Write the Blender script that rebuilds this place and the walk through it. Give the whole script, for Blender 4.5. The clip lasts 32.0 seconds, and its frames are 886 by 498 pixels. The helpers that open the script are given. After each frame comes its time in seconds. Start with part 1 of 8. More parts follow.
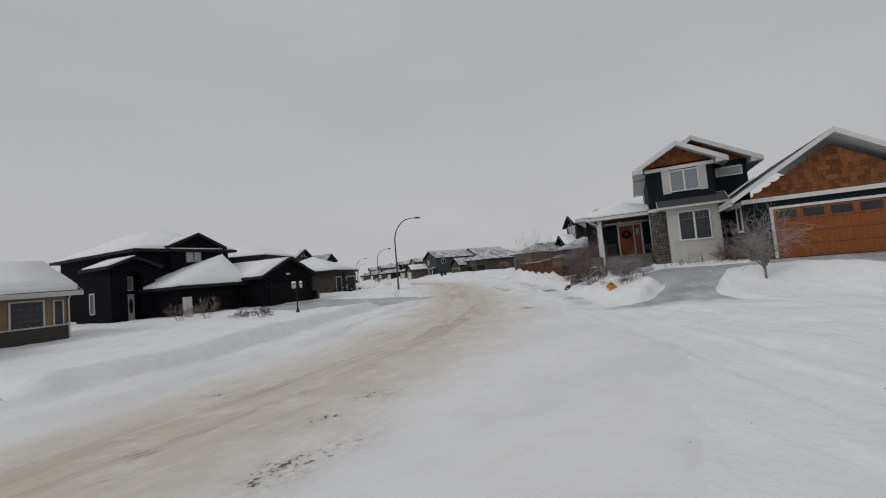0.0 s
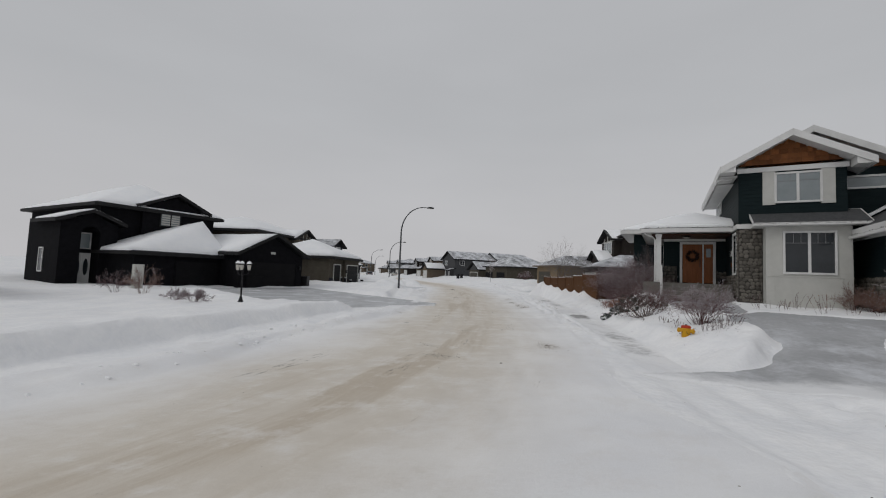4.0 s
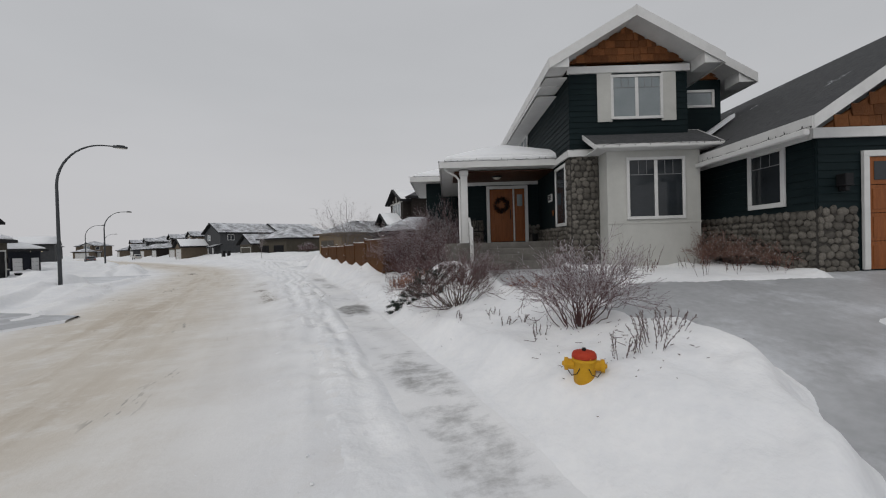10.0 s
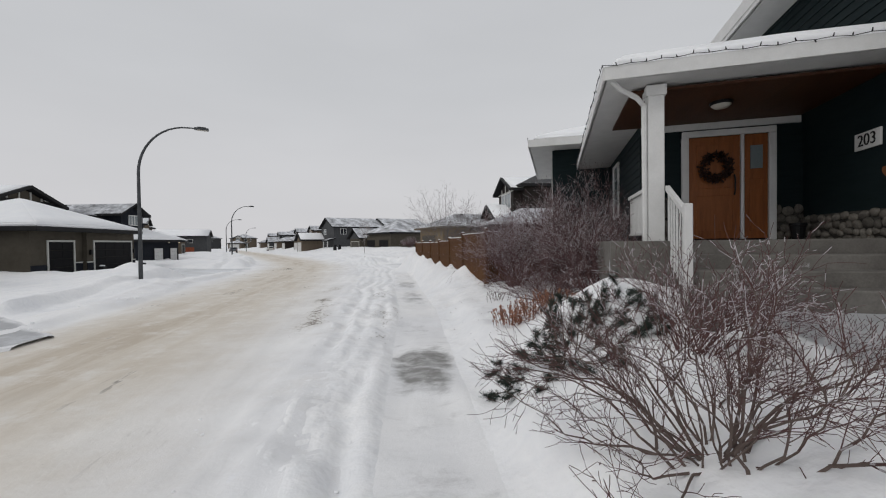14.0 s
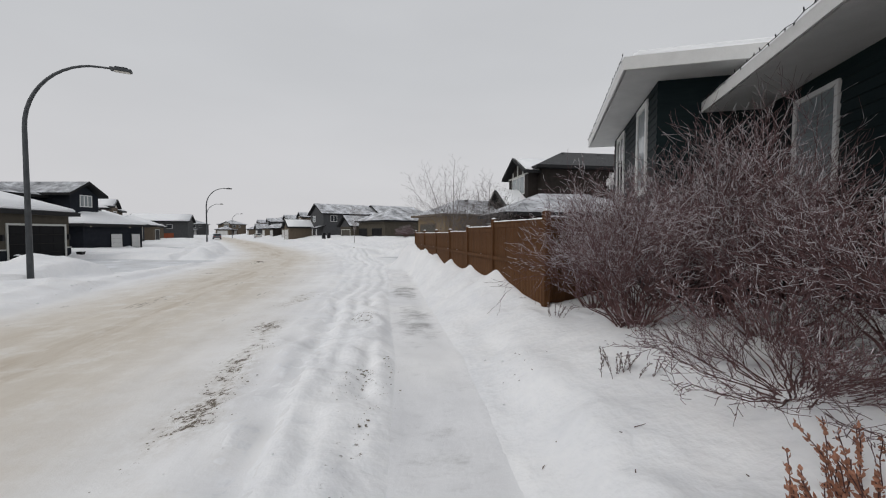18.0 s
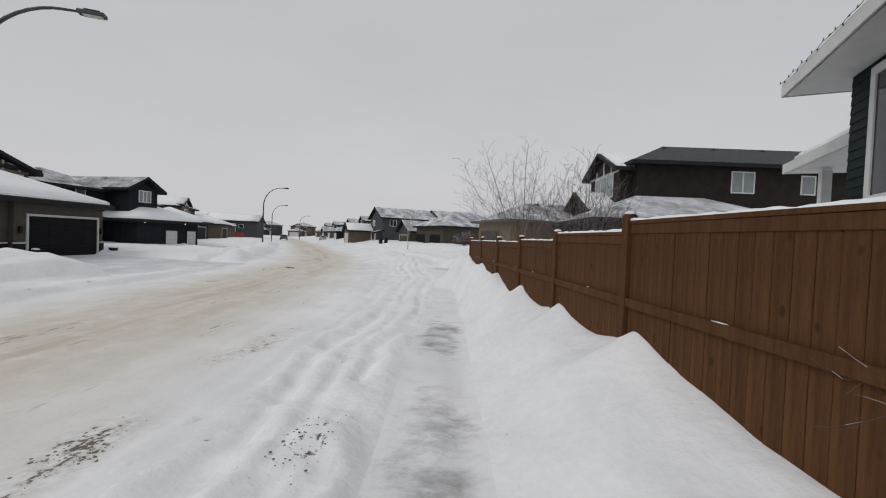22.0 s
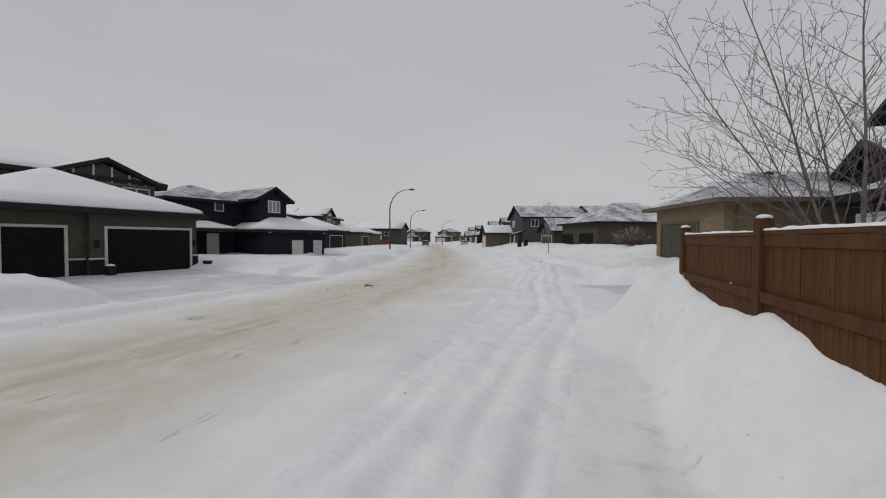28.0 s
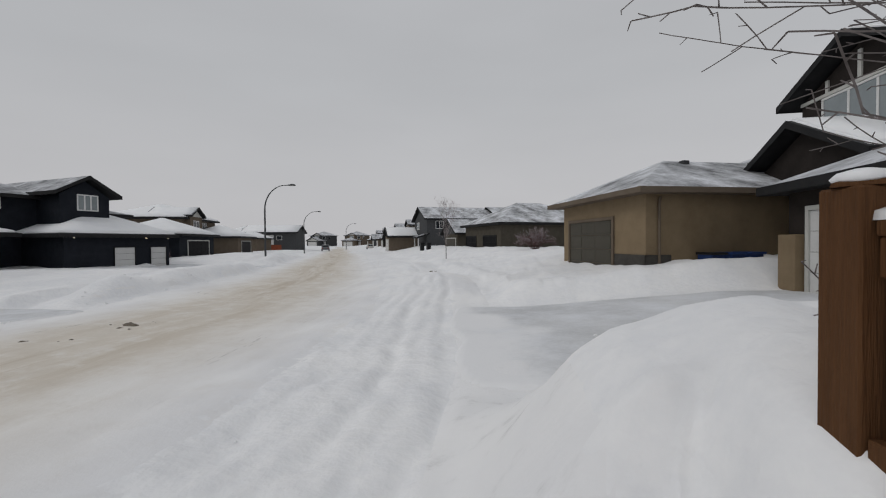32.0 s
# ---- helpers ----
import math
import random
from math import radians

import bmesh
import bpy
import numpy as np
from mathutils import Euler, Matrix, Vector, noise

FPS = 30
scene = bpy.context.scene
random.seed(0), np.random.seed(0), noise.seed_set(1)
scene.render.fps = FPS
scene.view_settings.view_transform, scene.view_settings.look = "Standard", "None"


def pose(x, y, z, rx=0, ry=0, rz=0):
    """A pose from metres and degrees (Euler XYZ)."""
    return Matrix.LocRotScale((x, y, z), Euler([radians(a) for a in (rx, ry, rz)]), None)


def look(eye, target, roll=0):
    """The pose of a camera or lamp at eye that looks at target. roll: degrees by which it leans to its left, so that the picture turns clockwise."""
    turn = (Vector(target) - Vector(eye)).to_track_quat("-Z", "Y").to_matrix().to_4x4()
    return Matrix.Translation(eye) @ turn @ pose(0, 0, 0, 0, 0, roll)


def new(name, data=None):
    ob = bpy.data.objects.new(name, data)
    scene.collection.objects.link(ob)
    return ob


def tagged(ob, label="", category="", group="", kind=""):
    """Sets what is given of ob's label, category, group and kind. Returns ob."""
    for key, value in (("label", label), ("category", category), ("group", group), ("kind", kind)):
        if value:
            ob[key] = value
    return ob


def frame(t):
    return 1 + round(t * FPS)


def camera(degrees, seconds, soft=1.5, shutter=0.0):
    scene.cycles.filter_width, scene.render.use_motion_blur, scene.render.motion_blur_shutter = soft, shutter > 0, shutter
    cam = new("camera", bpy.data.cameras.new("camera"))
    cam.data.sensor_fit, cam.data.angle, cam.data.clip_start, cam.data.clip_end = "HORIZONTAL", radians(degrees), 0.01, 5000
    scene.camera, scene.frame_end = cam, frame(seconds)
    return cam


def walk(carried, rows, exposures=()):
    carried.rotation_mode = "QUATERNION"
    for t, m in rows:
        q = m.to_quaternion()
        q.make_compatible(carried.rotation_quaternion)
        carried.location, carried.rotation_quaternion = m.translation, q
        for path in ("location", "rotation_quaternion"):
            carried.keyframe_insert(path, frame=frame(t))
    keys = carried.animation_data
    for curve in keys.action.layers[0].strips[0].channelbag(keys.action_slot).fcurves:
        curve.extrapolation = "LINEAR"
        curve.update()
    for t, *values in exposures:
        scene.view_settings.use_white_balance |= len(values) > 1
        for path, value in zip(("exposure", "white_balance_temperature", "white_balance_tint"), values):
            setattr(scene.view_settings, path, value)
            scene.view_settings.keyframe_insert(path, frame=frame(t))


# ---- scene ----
cam = camera(96.5, 32.0, soft=1.1)
PATH = [
    (0, (3.874, -7.805, 2.018), (3.879, -5.809, 2.129), -5.0),
    (0.5, (3.838, -7.088, 2.026), (3.806, -5.089, 1.983), -1.8),
    (1, (3.809, -6.387, 2.027), (3.684, -4.401, 1.828), -0.9),
    (1.5, (3.810, -5.657, 2.016), (3.503, -3.692, 1.811), -3.8),
    (2, (3.875, -4.864, 2.014), (3.412, -2.925, 1.860), 2.2),
    (2.5, (4.044, -4.115, 2.009), (3.390, -2.244, 1.740), 9.3),
    (3, (4.334, -3.311, 2.007), (3.805, -1.466, 1.445), 13.7),
    (3.5, (4.656, -2.401, 2.023), (4.268, -0.443, 1.896), 5.5),
    (4, (5.027, -1.544, 2.022), (4.908, 0.449, 2.142), 2.4),
    (4.5, (5.401, -0.788, 1.989), (5.355, 1.201, 2.191), 1.2),
    (6.5, (6.661, 2.320, 2.013), (6.907, 4.305, 2.026), 2.2),
    (7, (6.989, 3.112, 1.992), (7.367, 5.074, 2.077), 3.3),
    (7.5, (7.266, 3.900, 1.944), (7.778, 5.825, 2.118), 4.7),
    (8, (7.492, 4.617, 1.908), (8.062, 6.521, 2.134), 1.0),
    (8.5, (7.650, 5.337, 1.907), (8.300, 7.219, 2.090), 3.5),
    (9, (7.886, 5.930, 1.945), (8.609, 7.790, 2.080), -1.0),
    (9.5, (8.066, 6.579, 1.988), (8.855, 8.416, 2.048), -1.4),
    (10, (8.249, 7.237, 2.006), (9.113, 9.041, 1.982), -1.6),
    (10.5, (8.439, 7.920, 2.028), (9.371, 9.689, 1.958), -1.1),
    (11, (8.703, 8.574, 2.015), (9.616, 10.351, 1.931), -0.3),
    (11.5, (8.992, 9.269, 1.970), (9.832, 11.083, 1.887), 0.1),
    (12, (9.322, 10.020, 1.948), (10.040, 11.884, 1.864), -0.2),
    (12.5, (9.624, 10.842, 1.957), (10.211, 12.753, 1.893), -0.4),
    (13, (9.914, 11.644, 1.970), (10.385, 13.587, 1.931), -0.6),
    (13.5, (10.120, 12.458, 1.996), (10.490, 14.423, 1.977), -1.1),
    (14, (10.252, 13.268, 2.034), (10.602, 15.237, 2.002), -0.7),
    (14.5, (10.317, 14.090, 2.065), (10.644, 16.062, 2.019), -0.4),
    (15, (10.378, 14.833, 2.090), (10.696, 16.807, 2.034), -0.3),
    (15.5, (10.458, 15.524, 2.076), (10.780, 17.497, 2.028), 0.0),
    (17.5, (10.568, 18.201, 2.054), (10.940, 20.165, 1.978), -0.2),
    (18, (10.576, 18.837, 2.078), (10.954, 20.799, 1.993), 0.2),
    (18.5, (10.594, 19.458, 2.099), (10.986, 21.417, 2.003), 0.8),
    (19, (10.667, 20.045, 2.132), (11.036, 22.009, 2.042), 2.1),
    (19.5, (10.833, 20.635, 2.140), (11.109, 22.614, 2.062), 2.9),
    (20, (11.007, 21.316, 2.113), (11.163, 23.308, 2.049), 2.5),
    (20.5, (11.208, 22.019, 2.087), (11.349, 24.013, 2.019), 2.5),
    (21, (11.373, 22.725, 2.080), (11.498, 24.720, 2.013), 2.4),
    (21.5, (11.501, 23.445, 2.074), (11.595, 25.442, 2.017), 2.2),
    (22, (11.559, 24.204, 2.054), (11.621, 26.202, 2.003), 2.3),
    (22.5, (11.564, 24.976, 2.055), (11.591, 26.976, 2.026), 2.1),
    (23, (11.650, 25.650, 2.061), (11.644, 27.650, 2.059), 2.0),
    (23.5, (11.667, 26.348, 2.076), (11.610, 28.347, 2.090), 2.0),
    (24, (11.664, 27.073, 2.014), (11.552, 29.069, 1.999), 2.0),
    (24.5, (11.666, 27.810, 1.989), (11.454, 29.798, 1.940), 2.2),
    (25, (11.691, 28.554, 1.996), (11.354, 30.524, 1.941), 2.0),
    (25.5, (11.700, 29.318, 1.994), (11.226, 31.260, 1.943), 1.2),
    (27.5, (11.679, 32.308, 1.962), (10.948, 34.168, 1.903), -0.1),
    (28, (11.704, 33.047, 1.953), (11.039, 34.933, 1.902), 0.2),
    (28.5, (11.724, 33.793, 1.943), (11.182, 35.718, 1.916), 0.7),
    (29, (11.785, 34.516, 1.942), (11.383, 36.475, 1.943), 1.5),
    (29.5, (11.832, 35.235, 1.948), (11.534, 37.213, 1.974), 2.0),
    (30, (11.868, 35.938, 1.947), (11.634, 37.924, 1.972), 1.2),
    (30.5, (11.921, 36.662, 1.931), (11.684, 38.648, 1.891), -1.6),
    (31, (12.003, 37.350, 1.942), (11.780, 39.337, 1.888), -2.0),
    (31.5, (12.120, 38.002, 1.954), (11.898, 39.989, 1.911), -1.1),
    (32, (12.177, 38.669, 1.985), (11.937, 40.654, 1.949), -0.5),
]
EXPOSURES = [(0.0, 0.02), (4.0, 0.08), (7.0, 0.15), (9.0, 0.17), (11.0, 0.24), (12.0, 0.31), (14.0, 0.39), (15.0, 0.41), (20.0, 0.36), (25.0, 0.2), (29.0, 0.1), (32.0, 0.1)]
walk(cam, [(t, look(eye, target, roll)) for t, eye, target, roll in PATH], EXPOSURES)

# ---------------------------------------------------------------- light
world = bpy.data.worlds.new("overcast_sky")
scene.world = world
world.use_nodes = True
wn, wl = world.node_tree.nodes, world.node_tree.links
wn.clear()
w_out = wn.new("ShaderNodeOutputWorld")
w_bg = wn.new("ShaderNodeBackground")
w_sky = wn.new("ShaderNodeTexSky")
w_sky.sky_type = "NISHITA"
w_sky.sun_disc = False
w_sky.sun_elevation = radians(24)
w_sky.sun_rotation = radians(200)
w_sky.air_density, w_sky.dust_density, w_sky.ozone_density = 1.0, 4.0, 1.0
w_hsv = wn.new("ShaderNodeHueSaturation")
w_hsv.inputs["Saturation"].default_value = 0.12
w_hsv.inputs["Value"].default_value = 0.03
w_co = wn.new("ShaderNodeTexCoord")
w_sep = wn.new("ShaderNodeSeparateXYZ")
w_ramp = wn.new("ShaderNodeValToRGB")
w_ramp.color_ramp.elements[0].position = 0.0
w_ramp.color_ramp.elements[0].color = (0.575, 0.57, 0.585, 1)
w_ramp.color_ramp.elements[1].position = 1.0
w_ramp.color_ramp.elements[1].color = (0.50, 0.51, 0.535, 1)
mid = w_ramp.color_ramp.elements.new(0.35)
mid.color = (0.505, 0.515, 0.535, 1)
w_noise = wn.new("ShaderNodeTexNoise")
w_noise.inputs["Scale"].default_value = 1.6
w_noise.inputs["Detail"].default_value = 4.0
w_map = wn.new("ShaderNodeMapping")
w_map.inputs["Scale"].default_value = (1.0, 1.0, 3.5)
w_mix = wn.new("ShaderNodeMixRGB")
w_mix.blend_type = "MULTIPLY"
w_mix.inputs[0].default_value = 0.16
w_add = wn.new("ShaderNodeMixRGB")
w_add.blend_type = "MIX"
w_add.inputs[0].default_value = 0.12
wl.new(w_co.outputs["Generated"], w_sep.inputs[0])
wl.new(w_co.outputs["Generated"], w_map.inputs[0])
wl.new(w_map.outputs[0], w_noise.inputs["Vector"])
wl.new(w_sep.outputs[2], w_ramp.inputs[0])
wl.new(w_ramp.outputs[0], w_mix.inputs[1])
wl.new(w_noise.outputs[0], w_mix.inputs[2])
wl.new(w_sky.outputs[0], w_hsv.inputs["Color"])
wl.new(w_mix.outputs[0], w_add.inputs[1])
wl.new(w_hsv.outputs[0], w_add.inputs[2])
wl.new(w_add.outputs[0], w_bg.inputs[0])
w_bg.inputs[1].default_value = 1.0
wl.new(w_bg.outputs[0], w_out.inputs[0])

sun_data = bpy.data.lights.new("sun", "SUN")
sun_data.energy = 0.55
sun_data.angle = radians(24)
sun_data.color = (1.0, 0.97, 0.93)
sun = new("sun", sun_data)
sun.matrix_world = look((0, 0, 60), (32, 16, 28))


# ---------------------------------------------------------------- materials
def material(name, low, high, scale=3.0, rough=0.8, bump=0.15, fine=40.0, metal=0.0, rows=0.0, grain=None, snow=0.0, spread=0.25, islands=0.0, step=0.02, spec=0.2, soft=0.0, knots=0.0):
    """A procedural surface: two noises mix two colours, a fine one gives relief. rows: courses per metre of height.
    grain: stretch of the noise along x, y, z. snow: how much of it lies dusted with snow. islands: each piece takes its own shade."""
    m = bpy.data.materials.new(name)
    m.use_nodes = True
    n, l = m.node_tree.nodes, m.node_tree.links
    b = n["Principled BSDF"]
    b.inputs["Roughness"].default_value = rough
    b.inputs["Metallic"].default_value = metal
    b.inputs["Specular IOR Level"].default_value = spec
    co = n.new("ShaderNodeTexCoord")
    vec = co.outputs["Object"]
    if grain:
        mp = n.new("ShaderNodeMapping")
        mp.inputs["Scale"].default_value = grain
        l.new(vec, mp.inputs[0])
        gv = mp.outputs[0]
    else:
        gv = vec
    big = n.new("ShaderNodeTexNoise")
    big.inputs["Scale"].default_value = scale
    big.inputs["Detail"].default_value = 6.0
    big.inputs["Roughness"].default_value = 0.65
    l.new(gv, big.inputs["Vector"])
    small = n.new("ShaderNodeTexNoise")
    small.inputs["Scale"].default_value = fine
    small.inputs["Detail"].default_value = 3.0
    l.new(gv, small.inputs["Vector"])
    blend = n.new("ShaderNodeMath")
    blend.operation = "MULTIPLY_ADD"
    l.new(small.outputs[0], blend.inputs[0])
    blend.inputs[1].default_value = 0.35
    l.new(big.outputs[0], blend.inputs[2])
    ramp = n.new("ShaderNodeMapRange")
    ramp.inputs[1].default_value = 0.675 - spread
    ramp.inputs[2].default_value = 0.675 + spread
    l.new(blend.outputs[0], ramp.inputs[0])
    mix = n.new("ShaderNodeMixRGB")
    mix.inputs[1].default_value = (*low, 1)
    mix.inputs[2].default_value = (*high, 1)
    l.new(ramp.outputs[0], mix.inputs[0])
    colour = mix.outputs[0]
    if islands:
        info = n.new("ShaderNodeObjectInfo")
        hv = n.new("ShaderNodeHueSaturation")
        span = n.new("ShaderNodeMapRange")
        span.inputs[3].default_value = 1 - islands
        span.inputs[4].default_value = 1 + islands
        l.new(info.outputs["Random"], span.inputs[0])
        l.new(span.outputs[0], hv.inputs["Value"])
        l.new(colour, hv.inputs["Color"])
        colour = hv.outputs[0]
    if knots:
        km = n.new("ShaderNodeMapping")
        km.inputs["Scale"].default_value = (5.0, 5.0, 2.6)
        l.new(vec, km.inputs[0])
        info2 = n.new("ShaderNodeObjectInfo")
        shift = n.new("ShaderNodeVectorMath")
        shift.operation = "MULTIPLY_ADD"
        l.new(info2.outputs["Random"], shift.inputs[0])
        shift.inputs[1].default_value = (37.0, 19.0, 53.0)
        l.new(km.outputs[0], shift.inputs[2])
        vor = n.new("ShaderNodeTexVoronoi")
        vor.inputs["Scale"].default_value = 1.0
        l.new(shift.outputs[0], vor.inputs["Vector"])
        kr = n.new("ShaderNodeMapRange")
        kr.interpolation_type = "SMOOTHSTEP"
        kr.inputs[1].default_value, kr.inputs[2].default_value = 0.07, 0.13
        kr.inputs[3].default_value, kr.inputs[4].default_value = knots, 0.0
        l.new(vor.outputs["Distance"], kr.inputs[0])
        kx = n.new("ShaderNodeMixRGB")
        kx.inputs[2].default_value = (low[0] * 0.25, low[1] * 0.25, low[2] * 0.25, 1)
        l.new(kr.outputs[0], kx.inputs[0])
        l.new(colour, kx.inputs[1])
        colour = kx.outputs[0]
    height = small.outputs[0]
    if rows:
        sep = n.new("ShaderNodeSeparateXYZ")
        l.new(vec, sep.inputs[0])
        saw = n.new("ShaderNodeMath")
        saw.operation = "MULTIPLY"
        saw.inputs[1].default_value = rows
        l.new(sep.outputs[2], saw.inputs[0])
        fr = n.new("ShaderNodeMath")
        fr.operation = "FRACT"
        l.new(saw.outputs[0], fr.inputs[0])
        sub = n.new("ShaderNodeMath")
        sub.operation = "MULTIPLY_ADD"
        l.new(fr.outputs[0], sub.inputs[0])
        sub.inputs[1].default_value = -1.6
        l.new(small.outputs[0], sub.inputs[2])
        height = sub.outputs[0]
    if snow:
        dust = n.new("ShaderNodeTexNoise")
        dust.inputs["Scale"].default_value = 0.7
        dust.inputs["Detail"].default_value = 9.0
        dust.inputs["Roughness"].default_value = 0.7
        l.new(vec, dust.inputs["Vector"])
        cut = n.new("ShaderNodeMapRange")
        cut.inputs[1].default_value = 0.64 - 0.3 * snow - soft
        cut.inputs[2].default_value = 0.72 - 0.3 * snow + soft
        l.new(dust.outputs[0], cut.inputs[0])
        cap = n.new("ShaderNodeMixRGB")
        cap.inputs[2].default_value = (0.80, 0.82, 0.86, 1)
        l.new(cut.outputs[0], cap.inputs[0])
        l.new(colour, cap.inputs[1])
        colour = cap.outputs[0]
    l.new(colour, b.inputs["Base Color"])
    if bump:
        bp = n.new("ShaderNodeBump")
        bp.inputs["Strength"].default_value = bump
        bp.inputs["Distance"].default_value = step
        l.new(height, bp.inputs["Height"])
        l.new(bp.outputs[0], b.inputs["Normal"])
    return m


SNOW = material("snow", (0.79, 0.80, 0.82), (0.90, 0.90, 0.90), 0.7, 0.75, 0.45, 8.0, spread=0.2, step=0.05)
SHINGLE_DRIFT = material("drifted_shingles", (0.10, 0.104, 0.11), (0.17, 0.174, 0.18), 6.0, 0.9, 0.6, 25, rows=9.0, snow=0.58, soft=0.17)
SNOW_CAP = material("roof_snow", (0.82, 0.835, 0.86), (0.89, 0.895, 0.90), 1.2, 0.8, 0.5, 9.0, step=0.03)
GREEN = material("dark_green_siding", (0.0075, 0.0135, 0.0150), (0.0130, 0.0215, 0.0235), 2.0, 0.55, 0.12, 60, grain=(1, 1, 6), spec=0.06)
BLACK = material("black_stucco", (0.005, 0.005, 0.006), (0.011, 0.011, 0.013), 3.0, 0.85, 0.3, 80, spec=0.05)
CHARCOAL = material("charcoal_siding", (0.012, 0.014, 0.019), (0.022, 0.025, 0.032), 2.0, 0.65, 0.3, 30, rows=6.0, spec=0.06)
BROWN = material("dark_brown_siding", (0.021, 0.0175, 0.016), (0.036, 0.0305, 0.0275), 2.0, 0.7, 0.3, 30, rows=6.0, spec=0.06)
OLIVE = material("olive_stucco", (0.062, 0.055, 0.044), (0.092, 0.082, 0.066), 2.0, 0.85, 0.3, 70, spec=0.06)
TAN = material("tan_stucco", (0.19, 0.14, 0.085), (0.25, 0.19, 0.12), 1.5, 0.9, 0.35, 70)
# far-house siding: distance haze is put into its lighter grey
HAZYSIDE = material("haze_greyed_siding", (0.055, 0.057, 0.060), (0.085, 0.087, 0.09), 2.0, 0.75, 0.3, 30, rows=6.0, spec=0.06)
GOLD = material("golden_stucco", (0.195, 0.135, 0.074), (0.255, 0.178, 0.102), 1.5, 0.9, 0.35, 70)
TAUPE = material("taupe_stucco", (0.12, 0.095, 0.072), (0.16, 0.13, 0.10), 1.5, 0.9, 0.3, 60, spec=0.06)
WHITE = material("white_trim", (0.56, 0.56, 0.55), (0.67, 0.67, 0.66), 2.5, 0.5, 0.06, 50)
MUNTIN = material("grey_muntins", (0.17, 0.175, 0.18), (0.23, 0.235, 0.24), 3.0, 0.5, 0.05, 40)
PANEL = material("cream_panel", (0.43, 0.43, 0.405), (0.52, 0.52, 0.49), 2.0, 0.7, 0.1, 60)
CEDAR = material("cedar_shakes", (0.115, 0.042, 0.016), (0.26, 0.105, 0.04), 3.0, 0.8, 0.5, 30, grain=(5, 5, 0.7), islands=0.38)
ORANGE = material("stained_door_wood", (0.165, 0.050, 0.014), (0.29, 0.098, 0.028), 2.5, 0.4, 0.15, 24, grain=(6, 6, 0.5))
FENCE = material("brown_fence_wood", (0.066, 0.0305, 0.013), (0.115, 0.054, 0.0235), 2.2, 0.78, 0.4, 22, grain=(7, 7, 0.5), islands=0.05, spread=0.2, spec=0.12)
BOARD = material("fence_board_wood", (0.069, 0.031, 0.0125), (0.124, 0.058, 0.0245), 2.2, 0.78, 0.4, 22, grain=(7, 7, 0.4), islands=0.09, spread=0.19, spec=0.12, knots=0.55)
REDWOOD = material("red_fence_wood", (0.22, 0.055, 0.025), (0.34, 0.10, 0.05), 2.0, 0.8, 0.2, 20, grain=(1, 1, 5))
SHINGLE = material("asphalt_shingles", (0.035, 0.036, 0.038), (0.075, 0.077, 0.08), 6.0, 0.9, 0.7, 25, rows=11.0, snow=0.15)
SHINGLE_SNOWY = material("snowy_shingles", (0.10, 0.104, 0.11), (0.17, 0.174, 0.18), 6.0, 0.9, 0.6, 25, rows=9.0, snow=0.42, soft=0.14)
SHINGLE_CLEAN = material("bare_shingles", (0.05, 0.051, 0.054), (0.105, 0.107, 0.11), 9.0, 0.9, 0.9, 30, rows=7.0, snow=0.02, step=0.035)
STONE = material("river_stone", (0.070, 0.064, 0.055), (0.165, 0.152, 0.132), 3.0, 0.75, 0.3, 25, islands=0.38)
MORTAR = material("mortar", (0.045, 0.042, 0.038), (0.075, 0.07, 0.063), 5.0, 0.95, 0.5, 40)
CONCRETE = material("concrete", (0.095, 0.088, 0.080), (0.19, 0.18, 0.165), 2.0, 0.85, 0.3, 40, snow=0.12)
ICE = material("icy_driveway", (0.34, 0.345, 0.355), (0.50, 0.51, 0.525), 0.45, 0.5, 0.2, 9, snow=0.12, soft=0.12, spread=0.2, spec=0.3)
ICE_SNOWY = material("dusted_driveway", (0.52, 0.53, 0.545), (0.67, 0.68, 0.69), 0.5, 0.6, 0.2, 12, snow=0.34, soft=0.14, spread=0.2)
SHINGLE_DUSTED = material("dusted_shingles", (0.11, 0.114, 0.12), (0.19, 0.194, 0.20), 6.0, 0.9, 0.6, 25, rows=9.0, snow=0.62, soft=0.12)
CEILING = material("dark_stained_ceiling", (0.042, 0.016, 0.008), (0.075, 0.030, 0.014), 2.5, 0.5, 0.15, 24, grain=(6, 0.5, 6))
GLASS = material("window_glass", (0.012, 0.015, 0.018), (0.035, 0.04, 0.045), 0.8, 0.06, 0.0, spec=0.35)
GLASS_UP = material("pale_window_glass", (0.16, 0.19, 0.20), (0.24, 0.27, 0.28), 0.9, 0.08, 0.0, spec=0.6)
FASCIA = material("dark_fascia", (0.018, 0.018, 0.019), (0.03, 0.03, 0.031), 2.0, 0.6, 0.05, spec=0.06)
GREYDOOR = material("white_garage_door", (0.52, 0.52, 0.51), (0.62, 0.62, 0.61), 1.2, 0.55, 0.05)
DARKDOOR = material("black_garage_door", (0.006, 0.006, 0.007), (0.012, 0.012, 0.013), 1.2, 0.5, 0.05, spec=0.06)
BROWNDOOR = material("brown_garage_door", (0.055, 0.05, 0.038), (0.075, 0.068, 0.053), 1.2, 0.55, 0.05)
POLE = material("steel_pole", (0.055, 0.06, 0.065), (0.10, 0.105, 0.11), 4.0, 0.5, 0.1, metal=0.6)
BLACKMETAL = material("black_metal", (0.012, 0.012, 0.013), (0.025, 0.025, 0.027), 4.0, 0.45, 0.1, metal=0.4)
YELLOW = material("hydrant_yellow", (0.50, 0.26, 0.012), (0.62, 0.34, 0.02), 6.0, 0.5, 0.15)
